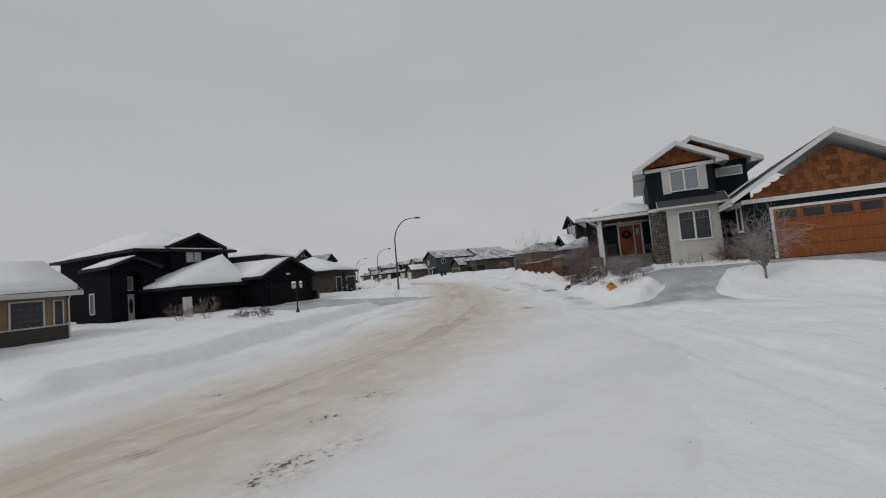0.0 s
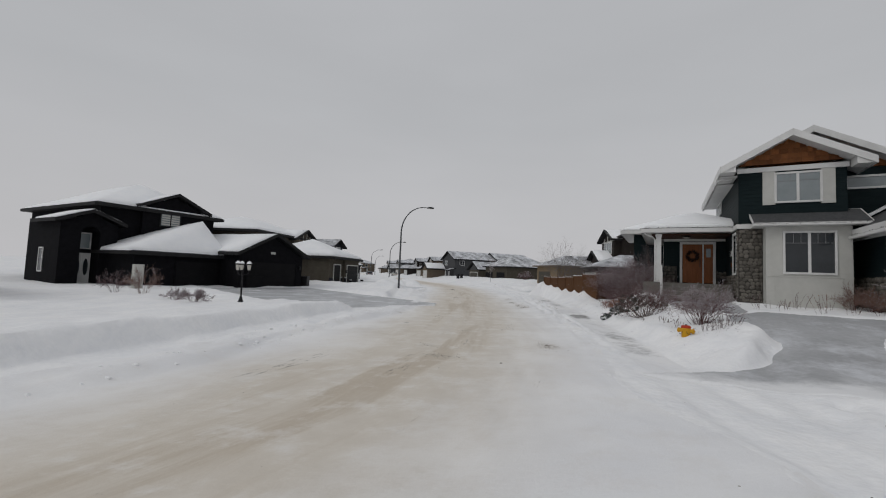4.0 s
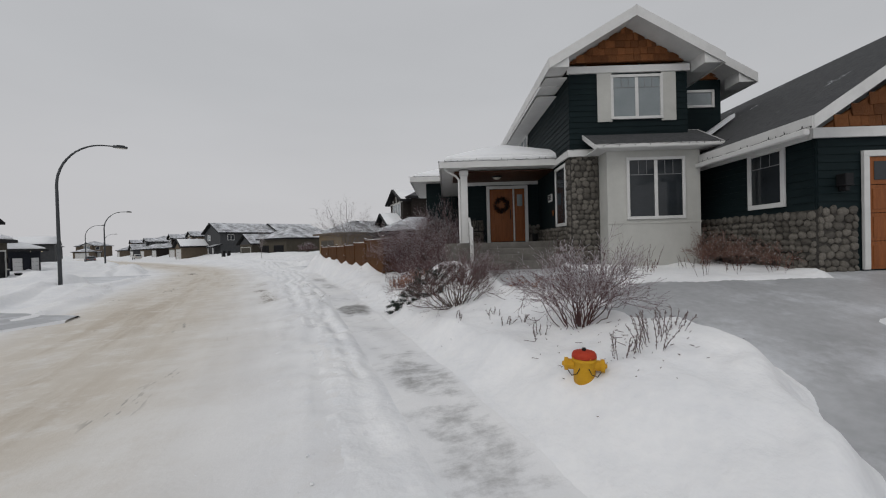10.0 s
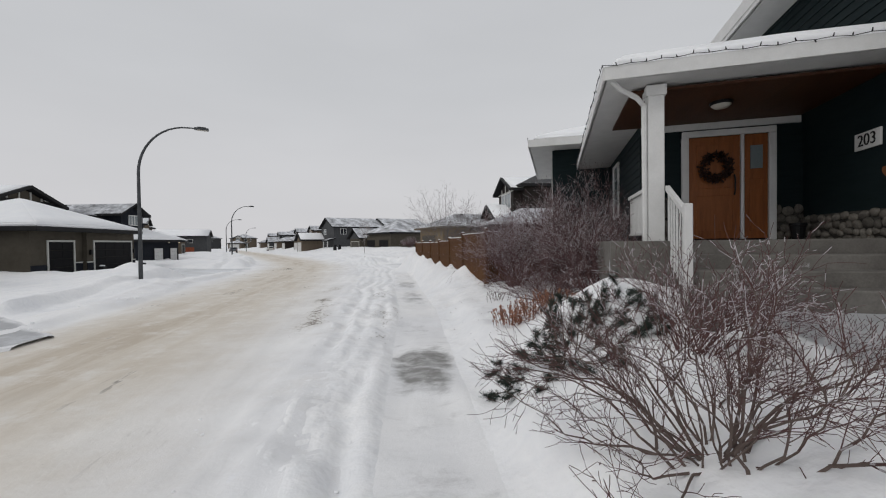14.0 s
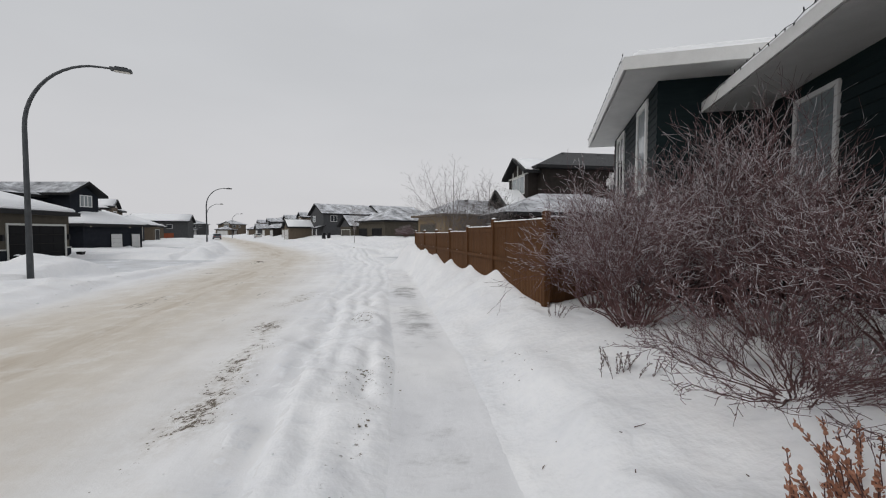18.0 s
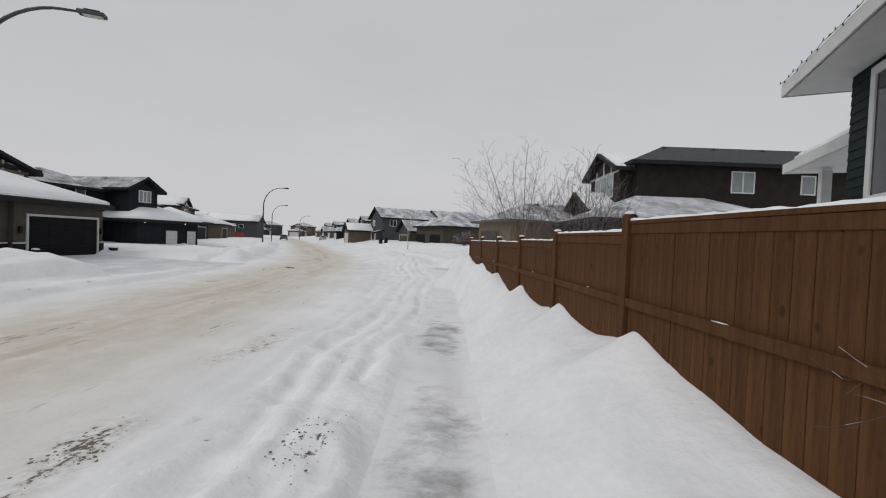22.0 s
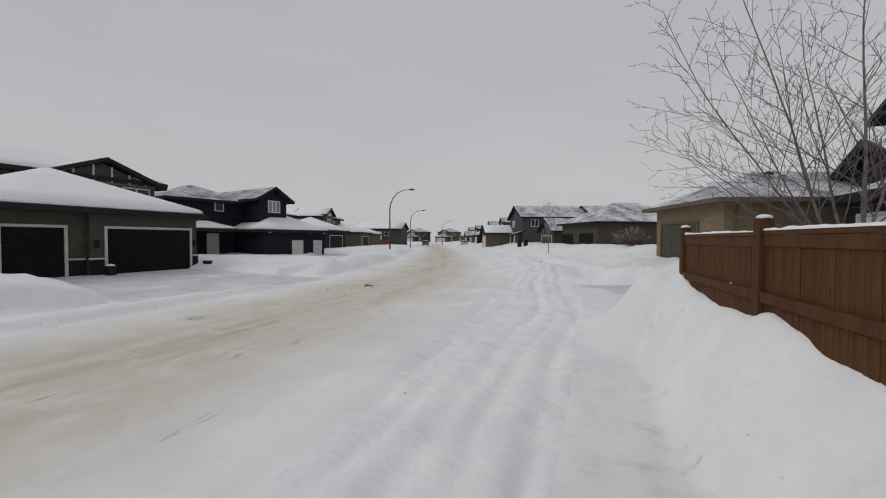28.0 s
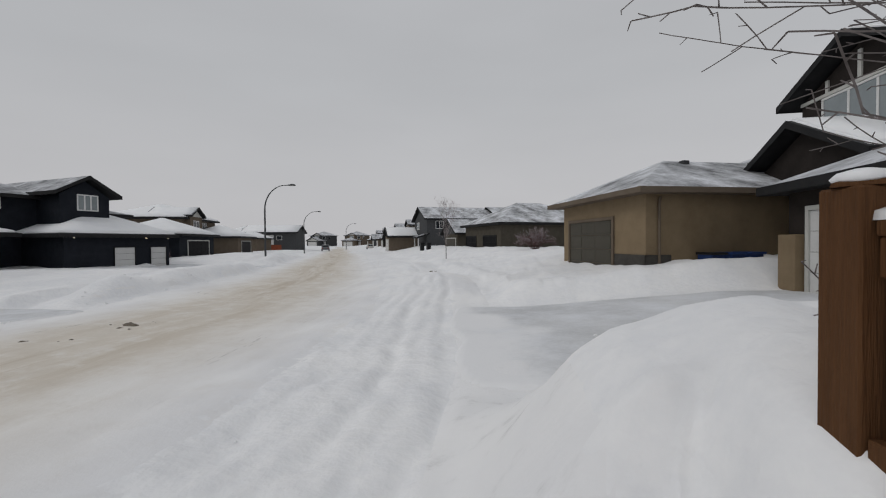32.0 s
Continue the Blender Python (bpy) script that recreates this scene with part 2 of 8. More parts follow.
RED = material("hydrant_red", (0.34, 0.028, 0.012), (0.46, 0.05, 0.02), 6.0, 0.5, 0.15)
BARK = material("bark", (0.085, 0.062, 0.055), (0.16, 0.125, 0.11), 8.0, 0.9, 0.3, 30)
GREYBARK = material("frosted_bark", (0.10, 0.085, 0.08), (0.25, 0.225, 0.22), 9.0, 0.9, 0.3, 30)
RIME = material("hoarfrost", (0.30, 0.28, 0.29), (0.52, 0.49, 0.51), 14.0, 0.85, 0.1, 40)
TREETWIG = material("rimed_tree_twigs", (0.075, 0.063, 0.060), (0.22, 0.198, 0.193), 9.0, 0.85, 0.1, 30)
TWIG = material("reddish_twigs", (0.058, 0.029, 0.028), (0.135, 0.078, 0.075), 7.0, 0.85, 0.1, 30)
FROST = material("frosted_twigs", (0.17, 0.14, 0.135), (0.40, 0.37, 0.37), 9.0, 0.85, 0.1, 30)
ROSY = material("frosted_reddish_twigs", (0.066, 0.034, 0.035), (0.18, 0.115, 0.118), 9.0, 0.85, 0.1, 30)
RUSTTWIG = material("rusty_twigs", (0.11, 0.06, 0.047), (0.24, 0.15, 0.12), 9.0, 0.85, 0.1, 30)
RUST = material("dry_rusty_leaves", (0.12, 0.06, 0.042), (0.27, 0.155, 0.115), 6.0, 0.85, 0.1, 30, islands=0.38)
SPIREA = material("curled_spirea_leaves", (0.24, 0.10, 0.06), (0.47, 0.25, 0.17), 6.0, 0.85, 0.1, 30)
NEEDLE = material("pine_needles", (0.018, 0.027, 0.022), (0.06, 0.075, 0.064), 9.0, 0.8, 0.2, 30)
DIRT = material("frozen_dirt", (0.11, 0.093, 0.074), (0.29, 0.255, 0.21), 12.0, 0.95, 0.4, 40)
BLUE = material("blue_bin_plastic", (0.012, 0.03, 0.10), (0.02, 0.045, 0.14), 2.0, 0.5, 0.1)
LAMP_GLASS = material("frosted_lamp_glass", (0.45, 0.43, 0.38), (0.55, 0.53, 0.48), 3.0, 0.3, 0.05)
CAR_PAINT = material("grey_car_paint", (0.10, 0.11, 0.12), (0.14, 0.15, 0.16), 2.0, 0.35, 0.02)
WICKER = material("dark_wreath", (0.02, 0.012, 0.010), (0.06, 0.028, 0.02), 20.0, 0.9, 0.5, 60)
glow = bpy.data.materials.new("porch_bulb")
glow.use_nodes = True
glow.node_tree.nodes["Principled BSDF"].inputs["Emission Color"].default_value = (1.0, 0.80, 0.52, 1)
glow.node_tree.nodes["Principled BSDF"].inputs["Emission Strength"].default_value = 2.5


# ---------------------------------------------------------------- mesh helpers
def part(name, bm, mat, parent=None, label="", smooth=False):
    """Links a bmesh (or a ready mesh) as one mesh object under a thing or a part."""
    if isinstance(bm, bpy.types.Mesh):
        me = bm
    else:
        me = bpy.data.meshes.new(name)
        bm.to_mesh(me)
        bm.free()
    if mat and not me.materials:
        me.materials.append(mat)
    if smooth:
        me.polygons.foreach_set("use_smooth", [True] * len(me.polygons))
    ob = new(name, me)
    ob.parent = parent
    if label:
        ob["label"] = label
    return ob


def thing(name, m, label, category, group="", kind=""):
    ob = new(name)
    ob.empty_display_size = 0.3
    ob.matrix_world = m
    return tagged(ob, label, category, group, kind)


def add_box(bm, x0, x1, y0, y1, z0, z1):
    v = [bm.verts.new(p) for p in ((x0, y0, z0), (x1, y0, z0), (x1, y1, z0), (x0, y1, z0), (x0, y0, z1), (x1, y0, z1), (x1, y1, z1), (x0, y1, z1))]
    for f in ((3, 2, 1, 0), (4, 5, 6, 7), (0, 1, 5, 4), (1, 2, 6, 5), (2, 3, 7, 6), (3, 0, 4, 7)):
        bm.faces.new([v[i] for i in f])


def box(*spans, bevel=0.0):
    """A bmesh of boxes; each span is x0, x1, y0, y1, z0, z1."""
    bm = bmesh.new()
    for s in spans:
        add_box(bm, *s)
    if bevel:
        bmesh.ops.bevel(bm, geom=list(bm.edges), offset=bevel, segments=1, affect="EDGES")
    return bm


def poly_solid(points, off):
    """A polygon made thick by the vector off."""
    bm = bmesh.new()
    a = [bm.verts.new(p) for p in points]
    b = [bm.verts.new(Vector(p) + Vector(off)) for p in points]
    bm.faces.new(a)
    bm.faces.new(b[::-1])
    for i in range(len(a)):
        j = (i + 1) % len(a)
        bm.faces.new((a[j], a[i], b[i], b[j]))
    bmesh.ops.recalc_face_normals(bm, faces=bm.faces)
    return bm


def lathe(profile, seg=16):
    """A turned solid from rows of radius and height."""
    bm = bmesh.new()
    rings = []
    for r, z in profile:
        rings.append([bm.verts.new((r * math.cos(2 * math.pi * i / seg), r * math.sin(2 * math.pi * i / seg), z)) for i in range(seg)])
    for a, b in zip(rings, rings[1:]):
        for i in range(seg):
            bm.faces.new((a[i], a[(i + 1) % seg], b[(i + 1) % seg], b[i]))
    bm.faces.new(rings[0][::-1])
    bm.faces.new(rings[-1])
    return bm


def tube(points, radii, seg=8):
    """A round tube along points."""
    bm = bmesh.new()
    rings = []
    for i, p in enumerate(points):
        p = Vector(p)
        d = Vector(points[min(i + 1, len(points) - 1)]) - Vector(points[max(i - 1, 0)])
        d.normalize()
        s = d.cross(Vector((0.31, 0.95, 0.05))).normalized()
        t = d.cross(s)
        r = radii[i] if isinstance(radii, (list, tuple)) else radii
        rings.append([bm.verts.new(p + r * (math.cos(2 * math.pi * k / seg) * s + math.sin(2 * math.pi * k / seg) * t)) for k in range(seg)])
    for a, b in zip(rings, rings[1:]):
        for k in range(seg):
            bm.faces.new((a[k], a[(k + 1) % seg], b[(k + 1) % seg], b[k]))
    bm.faces.new(rings[0][::-1])
    bm.faces.new(rings[-1])
    bmesh.ops.recalc_face_normals(bm, faces=bm.faces)
    return bm


def twig_mesh(name, segs):
    """One mesh of thin three-sided tapered sticks: rows of start, end, radius, radius."""
    verts, faces = [], []
    for a, b, r0, r1 in segs:
        d = (b - a)
        if d.length < 1e-5:
            continue
        s = d.orthogonal().normalized()
        t = d.cross(s).normalized()
        k = len(verts)
        for p, r in ((a, r0), (b, r1)):
            for c, q in ((1.0, 0.0), (-0.5, 0.866), (-0.5, -0.866)):
                verts.append(p + r * (c * s + q * t))
        faces += [(k, k + 1, k + 4, k + 3), (k + 1, k + 2, k + 5, k + 4), (k + 2, k, k + 3, k + 5)]
    me = bpy.data.meshes.new(name)
    me.from_pydata([tuple(v) for v in verts], [], faces)
    me.update()
    return me


def wave(x, y, scale, seed):
    """Smooth noise in -1 to 1 over arrays of places, one bump about every scale metres."""
    x, y = np.asarray(x, float) / scale, np.asarray(y, float) / scale
    xi, yi = np.floor(x), np.floor(y)
    fx, fy = x - xi, y - yi
    fx, fy = fx * fx * (3 - 2 * fx), fy * fy * (3 - 2 * fy)

    def corner(a, b):
        h = np.sin(a * 127.1 + b * 311.7 + seed * 74.7) * 43758.5453
        return 2 * (h - np.floor(h)) - 1

    top = corner(xi, yi) * (1 - fx) + corner(xi + 1, yi) * fx
    low = corner(xi, yi + 1) * (1 - fx) + corner(xi + 1, yi + 1) * fx
    return top * (1 - fy) + low * fy


def ease(a, b, x):
    t = np.clip((np.asarray(x, float) - a) / (b - a), 0, 1)
    return t * t * (3 - 2 * t)

# ---------------------------------------------------------------- plan of the ground
HOME = Vector((17.07, 15.09, 0.0))   # corner of the bay of the green house
HOME_YAW = -26.0
ROAD_Y = (-60, -30, -12, -4, 0, 4, 9, 16, 25, 37, 50, 60, 75, 92, 120, 210, 400)
ROAD_X = (-52, -26, -9.0, -1.4, 1.0, 2.8, 4.2, 5.0, 5.0, 4.9, 4.2, 1.8, -3.6, -9.5, -20.5, -55, -128)
WALK_Y = (-6, 4, 8, 10, 13, 19.7, 25, 31, 37, 45, 55, 70, 90, 120, 210, 400)
WALK_X = (8.6, 9.4, 9.8, 10.1, 10.45, 11.05, 11.55, 11.75, 12.1, 12.2, 11.0, 5.2, -1.5, -12, -46, -119)
FENCE_POSTS = [(13.95, 25.9), (13.79, 28.6), (13.67, 30.75), (13.55, 32.85), (13.43, 35.05), (13.29, 37.5), (13.16, 39.85)]


LEFT_Y = (-60, -12, -4, 0, 2.4, 6.3, 12.2, 16.6, 20, 25, 30, 37, 40, 44, 54, 60)
LEFT_X = (-57, -12.5, -4.2, -2.2, -1.3, -0.2, 0.6, 1.8, 2.2, 2.3, 1.9, 1.0, 1.1, 0.8, -1.0, -2.6)
DRIFT_Y = (24.5, 25.9, 26.8, 27.6, 28.4, 28.75, 29.3, 30.0, 30.55, 30.9, 31.4, 32.1, 32.65, 33.0, 33.6, 34.3, 34.9, 35.2, 35.9, 36.6, 37.3, 37.7, 38.2, 38.7, 39.2, 39.7, 40.3)
DRIFT_Z = (0.60, 0.62, 0.72, 0.88, 1.15, 1.00, 0.92, 0.97, 1.15, 1.00, 0.92, 0.97, 1.15, 1.02, 0.95, 1.02, 1.22, 1.16, 1.18, 1.24, 1.34, 1.25, 1.24, 1.24, 1.30, 1.42, 1.58)


def road_x(y):
    return np.interp(y, ROAD_Y, ROAD_X)


def walk_x(y):
    return np.interp(y, WALK_Y, WALK_X)


def home_uv(x, y):
    a = radians(HOME_YAW)
    dx, dy = x - HOME.x, y - HOME.y
    return dx * math.cos(a) + dy * math.sin(a), -dx * math.sin(a) + dy * math.cos(a)


def drive_home(x, y):
    """How far a place lies inside the drive of the green house, 0 to 1."""
    u, v = home_uv(x, y)
    u, v = u + 0.10 * wave(x, y, 0.9, 31), v + 0.10 * wave(x, y, 0.8, 32)
    lo = np.interp(v, (-11, -9.8, -9.1, -8.4, -8, -6.5, -5.2, -4), (-4.6, -3.3, -2.45, -1.75, -1.4, -0.9, -1.1, -2.2))
    hi = np.interp(v, (-11, -10.2, -9.4, -8.5, -7.4, -6.5, -5, -4, -3.4), (3.4, 2.2, 1.3, 1.0, 1.1, 1.35, 1.8, 2.3, 2.7))
    neck = ease(lo - 0.38, lo + 0.2, u) * (1 - ease(hi - 0.2, hi + 0.2, u)) * ease(-10.9, -10.3, v + 0.3 * wave(x, y, 1.7, 33)) * (1 - ease(-4.2, -3.7, v))
    rear = np.where(u > 3.0, -2.6, -3.25)
    court = ease(-1.9, -1.5, u) * (1 - ease(9.9, 10.4, u)) * ease(-5.6, -5.1, v + 0.25 * np.exp(-((u - 2.2) ** 2))) * (1 - ease(rear - 0.1, rear + 0.15, v))
    path = ease(-3.5, -3.2, u) * (1 - ease(-1.15, -0.9, u)) * ease(-3.4, -3.0, v + 0.25 * (u + 1.2)) * (1 - ease(1.0, 1.3, v))
    return np.clip(np.maximum(np.maximum(neck, court), path), 0, 1)


# driveways elsewhere: centre x, y, half length across the street, half width along it, turn in degrees, height at the street and at the house
DRIVES = [(-5.6, 25.2, 8.6, 4.3, -39.6, 0.10, 0.14), (-4.8, 45.1, 4.8, 4.0, -3, 0.06, 0.25), (-9.8, 67.5, 4.2, 3.0, 12, 0.05, 0.3), (15.9, 47.1, 4.4, 3.0, 4, 0.12, 0.62), (-10.6, 1.0, 5.2, 2.2, -28.9, 0.05, 0.05)]


def across(y):
    """Left edge of the ploughed road."""
    return np.where(y < 60, np.interp(y, LEFT_Y, LEFT_X), road_x(y) - 4.4)


def drive_mask(x, y, d):
    cx, cy, hl, hw, turn, z0, z1 = d
    a = radians(turn)
    x, y = x + 0.2 * wave(x, y, 1.1, 61), y + 0.2 * wave(x, y, 1.3, 62)
    p, q = (x - cx) * math.cos(a) + (y - cy) * math.sin(a), -(x - cx) * math.sin(a) + (y - cy) * math.cos(a)
    return (1 - ease(hl - 0.25, hl + 0.35, np.abs(p))) * (1 - ease(hw - 0.25, hw + 0.45, np.abs(q))), p, q


def drive_height(x, y):
    u, v = home_uv(x, y)
    return np.clip(0.16 + 1.18 * ease(-10.0, -1.0, v) - 0.15 * (1 - ease(-1.6, -0.6, u)), 0, 1.45)


def blob(x, y, cx, cy, rx, ry):
    return np.exp(-(((x - cx) / rx) ** 2 + ((y - cy) / ry) ** 2) ** 2)


def snow_height(x, y):
    x, y = np.asarray(x, float), np.asarray(y, float)
    d = x - road_x(y)
    left = across(y) - x - 0.25 * wave(x, y, 2.2, 3)
    right = x - walk_x(y) - 0.58 - 0.14 * wave(x, y, 1.3, 72) - 0.08 * wave(x, y, 0.45, 73)
    # ploughed road with faint ruts
    z = 0.016 * wave(x * 3, y * 0.4, 1.0, 5) + 0.012 * wave(x, y, 0.7, 6) + 0.01 * wave(x * 4, y * 0.6, 0.9, 7)
    # windrow, sunken walk and raised yards on the far side
    lumps = 0.5 + 0.5 * wave(x, y, 2.6, 8)
    z = z + ease(0, 0.5, left) * (1 - ease(1.1, 1.6, left)) * (0.10 + 0.10 * lumps + 0.05 * wave(x, y, 0.5, 26))
    z = z + ease(2.45, 2.82, left) * (0.30 + 0.14 * lumps) + ease(0.9, 2.9, left) * 0.03
    z = z - ease(3.6, 8.5, left) * (0.16 + 0.06 * lumps) * (1 - ease(36, 40, y)) + ease(3.0, 6.5, left) * (0.10 + 0.14 * lumps) * ease(36, 40, y)
    z = z + (0.15 + 0.05 * wave(x, y, 0.9, 122)) * np.exp(-((left - 3.3 - 0.3 * wave(x, y, 2.4, 123)) / 0.75) ** 2) * (1 - ease(14, 19, y)) * ease(-8, -5, y)
    ridge = np.exp(-((left - 1.5 - 0.5 * wave(x, y, 4.0, 111)) / 1.1) ** 2) * ease(49, 52, y) * (1 - ease(82, 95, y))
    z = z + ridge * (0.50 + 0.26 * lumps + 0.17 * wave(x, y, 1.3, 112) + 0.10 * np.abs(wave(x, y, 0.6, 113)))
    z = z + ease(0, 2, left) * (0.035 * wave(x, y, 0.8, 9) + 0.05 * wave(x, y, 1.7, 10) + 0.02 * wave(x, y, 0.35, 25))
    # verge between the road and the walk: wheel ruts, footprints and clods
    off = walk_x(y) - x
    verge = ease(3.2, 4.4, d) * (1 - ease(0.0, 0.4, right))
    sway = off + 0.18 * ease(30, 38, y) + 0.16 * wave(x * 0.2, y, 3.1, 11) + 0.05 * wave(x, y, 0.9, 19) + 0.03 * wave(x, y, 0.4, 37)
    deep = verge * (0.25 * ease(4, 9, y) + 0.75 * ease(9, 19, y))
    groove = 0
    for k, (at, wide, dep) in enumerate(((0.92, 0.15, 0.15), (1.40, 0.11, 0.09), (1.85, 0.19, 0.18), (2.35, 0.12, 0.08), (2.8, 0.2, 0.10), (3.35, 0.14, 0.05))):
        broken = np.clip(0.62 + 0.75 * wave(x * 0.3, y, 1.9, 40 + k) + 0.25 * wave(x, y, 0.6, 47 + k), 0.05, 1.35)
        dep = dep * (1 - (0.45 if k in (1, 3, 5) else 0.3) * ease(29, 36, y))
        broken = broken + (0.85 - broken) * 0.7 * ease(28.5, 31, y)
        wide = wide * (1 + 0.25 * ease(29, 33, y))
        groove = groove + dep * broken * np.exp(-((sway + 0.08 * wave(x * 0.2, y, 1.3, 60 + k) - at) / (wide * (0.8 + 0.3 * wave(x, y, 1.1, 66 + k)))) ** 2)
    rubble = 0.06 * np.abs(wave(x, y, 0.46, 91)) + 0.045 * np.abs(wave(x, y, 0.25, 92)) + 0.025 * wave(x, y, 0.15, 93)
    crumb = 0.045 * wave(x, y, 0.62, 13) + 0.04 * wave(x, y, 0.31, 14) * (0.5 + 0.5 * lumps) + 0.02 * wave(x, y, 0.17, 29)
    z = z + verge * 0.075 * (0.35 + 0.65 * ease(9, 17, y)) + deep * (0.05 * (1 - 0.7 * ease(29, 33, y)) * ease(0.45, 0.8, off) - groove * (0.75 + 0.5 * wave(x, y, 0.33, 94)) + (1 - 0.75 * ease(29, 32, y)) * rubble * ease(0.55, 0.9, off) * (0.35 + 0.65 * ease(-0.3, 0.5, wave(x, y, 1.3, 95)))) + verge * crumb * (0.3 + 0.7 * ease(7, 16, y)) * (0.5 + 0.5 * ease(0.5, 0.9, off)) * (1 - 0.45 * ease(29, 33, y))
    flat = 1 - ease(0.38, 0.78, np.abs(x - walk_x(y)) + 0.14 * wave(x, y, 0.8, 96) + 0.07 * wave(x, y, 0.3, 97))
    z = z - 0.065 * flat * verge
    z = z + flat * verge * ease(34.5, 37.0, y) * (0.03 + 0.04 * wave(x, y, 0.55, 84) + 0.025 * wave(x, y, 0.26, 85))
    # garden that rises to the green house
    rise = 0.44 * ease(0, 1, right / (0.75 + 0.9 * (1 - ease(8.0, 11.0, y)))) + 0.36 * ease(0.5, 2.4, right) + 0.46 * ease(2.0, 6.5, right)
    rise = rise * ease(3.5, 10.6, y) + 0.06 * ease(0, 3, right)
    rough = ease(0, 0.8, right) * (0.05 * wave(x, y, 1.1, 15) + 0.03 * wave(x, y, 0.5, 16) + 0.07 * wave(x, y, 2.3, 17) + 0.016 * wave(x, y, 0.24, 24) + 0.02 * wave(x, y, 0.37, 38))
    # bank that climbs to the drift along the fence
    fx = np.interp(y, [p[1] for p in FENCE_POSTS], [p[0] for p in FENCE_POSTS])
    top = np.interp(y, DRIFT_Y, DRIFT_Z)
    s = np.clip((x - walk_x(y) - 0.42 - 0.12 * wave(x, y, 1.2, 27)) / (fx - walk_x(y) - 0.42), 0, 1)
    bank = top * (0.22 * s + 0.78 * ease(0, 1.05, s)) + 0.075 * ease(0.0, 0.4, right) * (1 - s) + 0.05 * wave(x, y, 0.8, 114) * ease(0.05, 0.3, s) * (1 - ease(0.8, 1.0, s)) + 0.025 * wave(x, y, 0.33, 115) * ease(0.05, 0.3, s) * (1 - ease(0.8, 1.0, s))
    bank = np.where(x > fx + 0.1, top + 0.05, bank)
    k = ease(23.0, 26.0, y) * (1 - ease(40.4, 41.2, y))
    z = z + rise * (1 - ease(23.0, 26.0, y)) + rough * (1 - 0.55 * k)
    z = z - ease(0.1, 0.5, right) * 0.05 * ease(0.35, 0.75, wave(x, y, 0.42, 71)) * (1 - 0.4 * k)
    # heap past the end of the fence, beside the next drive
    heap = np.interp(x - 0.12 * wave(x, y, 0.9, 28), (11.75, 12.0, 12.3, 12.47, 12.65, 12.95, 13.3, 14.0, 16, 20), (0.0, 0.25, 0.72, 0.98, 1.18, 1.42, 1.58, 1.66, 1.45, 1.3))
    z = z + np.maximum(bank * k, heap * ease(39.9, 40.6, y) * (1 - ease(41.2, 43.4, y + 0.25 * wave(x, y, 1.1, 39))))
    z = z + ease(50.0, 51.3, y - 0.05 * (x - 13)) * (0.45 * ease(0, 1.2, right) + 0.45 * ease(1, 7, right)) + 0.5 * ease(43.0, 46, y) * ease(1, 8, right)
    # old footprints and crumbled clods climbing the bank at the end of the fence
    trail = np.exp(-((x - 12.82 - 0.1 * wave(x, y, 1.5, 81)) / 0.28) ** 2) * ease(36.5, 38.5, y) * (1 - ease(40.6, 41.2, y))
    z = z + trail * (0.10 * wave(x, y, 0.3, 82) + 0.05 * wave(x, y, 0.16, 83))
    for px, py in ((12.91, 40.16), (12.91, 39.73), (13.02, 39.4), (12.78, 39.5), (12.72, 39.95), (12.5, 40.1), (12.34, 40.25), (12.8, 38.05), (12.6, 38.6), (12.5, 37.3), (12.66, 36.4), (12.5, 35.5)):
        z = z - 0.13 * np.exp(-((x - px) / 0.10) ** 2 - ((y - py) / 0.14) ** 2)
    u, v = home_uv(x, y)
    z = z + 0.66 * np.exp(-(((u - 4.8) / 3.2) ** 2 + ((v + 7.2) / 1.25) ** 2))
    z = z + 0.08 * np.exp(-(((x + 4.2) / 2.2) ** 2 + ((y - 15.0) / 3.0) ** 2)) 
    z = z + (0.66 + 0.14 * wave(x, y, 0.9, 116) + 0.07 * np.abs(wave(x, y, 0.42, 117))) * np.exp(-(((x + 2.9) / 1.5) ** 2 + ((y - 38.2) / 1.9) ** 2)) + (0.48 + 0.10 * wave(x, y, 0.8, 118)) * np.exp(-(((x + 0.6) / 1.2) ** 2 + ((y - 33.6) / 2.0) ** 2)) + 0.22 * np.exp(-(((x + 7.0) / 2.2) ** 2 + ((y - 55.5) / 3.8) ** 2)) - 0.22 * np.exp(-(((x + 9.5) / 4.0) ** 2 + ((y - 63.0) / 5.0) ** 2))
    for mx, my, sx, sy, h in ((9.8, 56, 2.2, 3.0, 0.55), (7.5, 64, 2.4, 4.0, 0.6), (14.2, 51.4, 2.2, 1.6, 0.3), (-14, 79, 3, 5, 0.5), (3.5, 74, 2.5, 5, 0.5)):
        z = z + h * np.exp(-(((x - mx) / sx) ** 2 + ((y - my) / sy) ** 2))
    z = z + (0.48 + 0.12 * wave(x, y, 0.7, 98)) * np.exp(-(((x - 14.5) / 1.25) ** 2 + ((y - 19.1) / 1.1) ** 2)) + (0.26 + 0.08 * wave(x, y, 0.5, 99)) * np.exp(-(((x - 13.6) / 0.8) ** 2 + ((y - 18.6) / 0.7) ** 2))
    m = drive_home(x, y)
    z = z * (1 - m) + m * (drive_height(x, y) - 0.05 + 0.035 * wave(x, y, 1.3, 20) + 0.02 * wave(x, y, 0.4, 21))
    for dr in DRIVES:
        m, p, q = drive_mask(x, y, dr)
        s = p / dr[2] if dr[0] > 8 else -p / dr[2]
        z = z * (1 - m) + m * (dr[5] + (dr[6] - dr[5]) * ease(-1, 1, s) - 0.05 + 0.045 * wave(x, y, 1.6, 22) + 0.02 * wave(x, y, 0.5, 23))
    return z


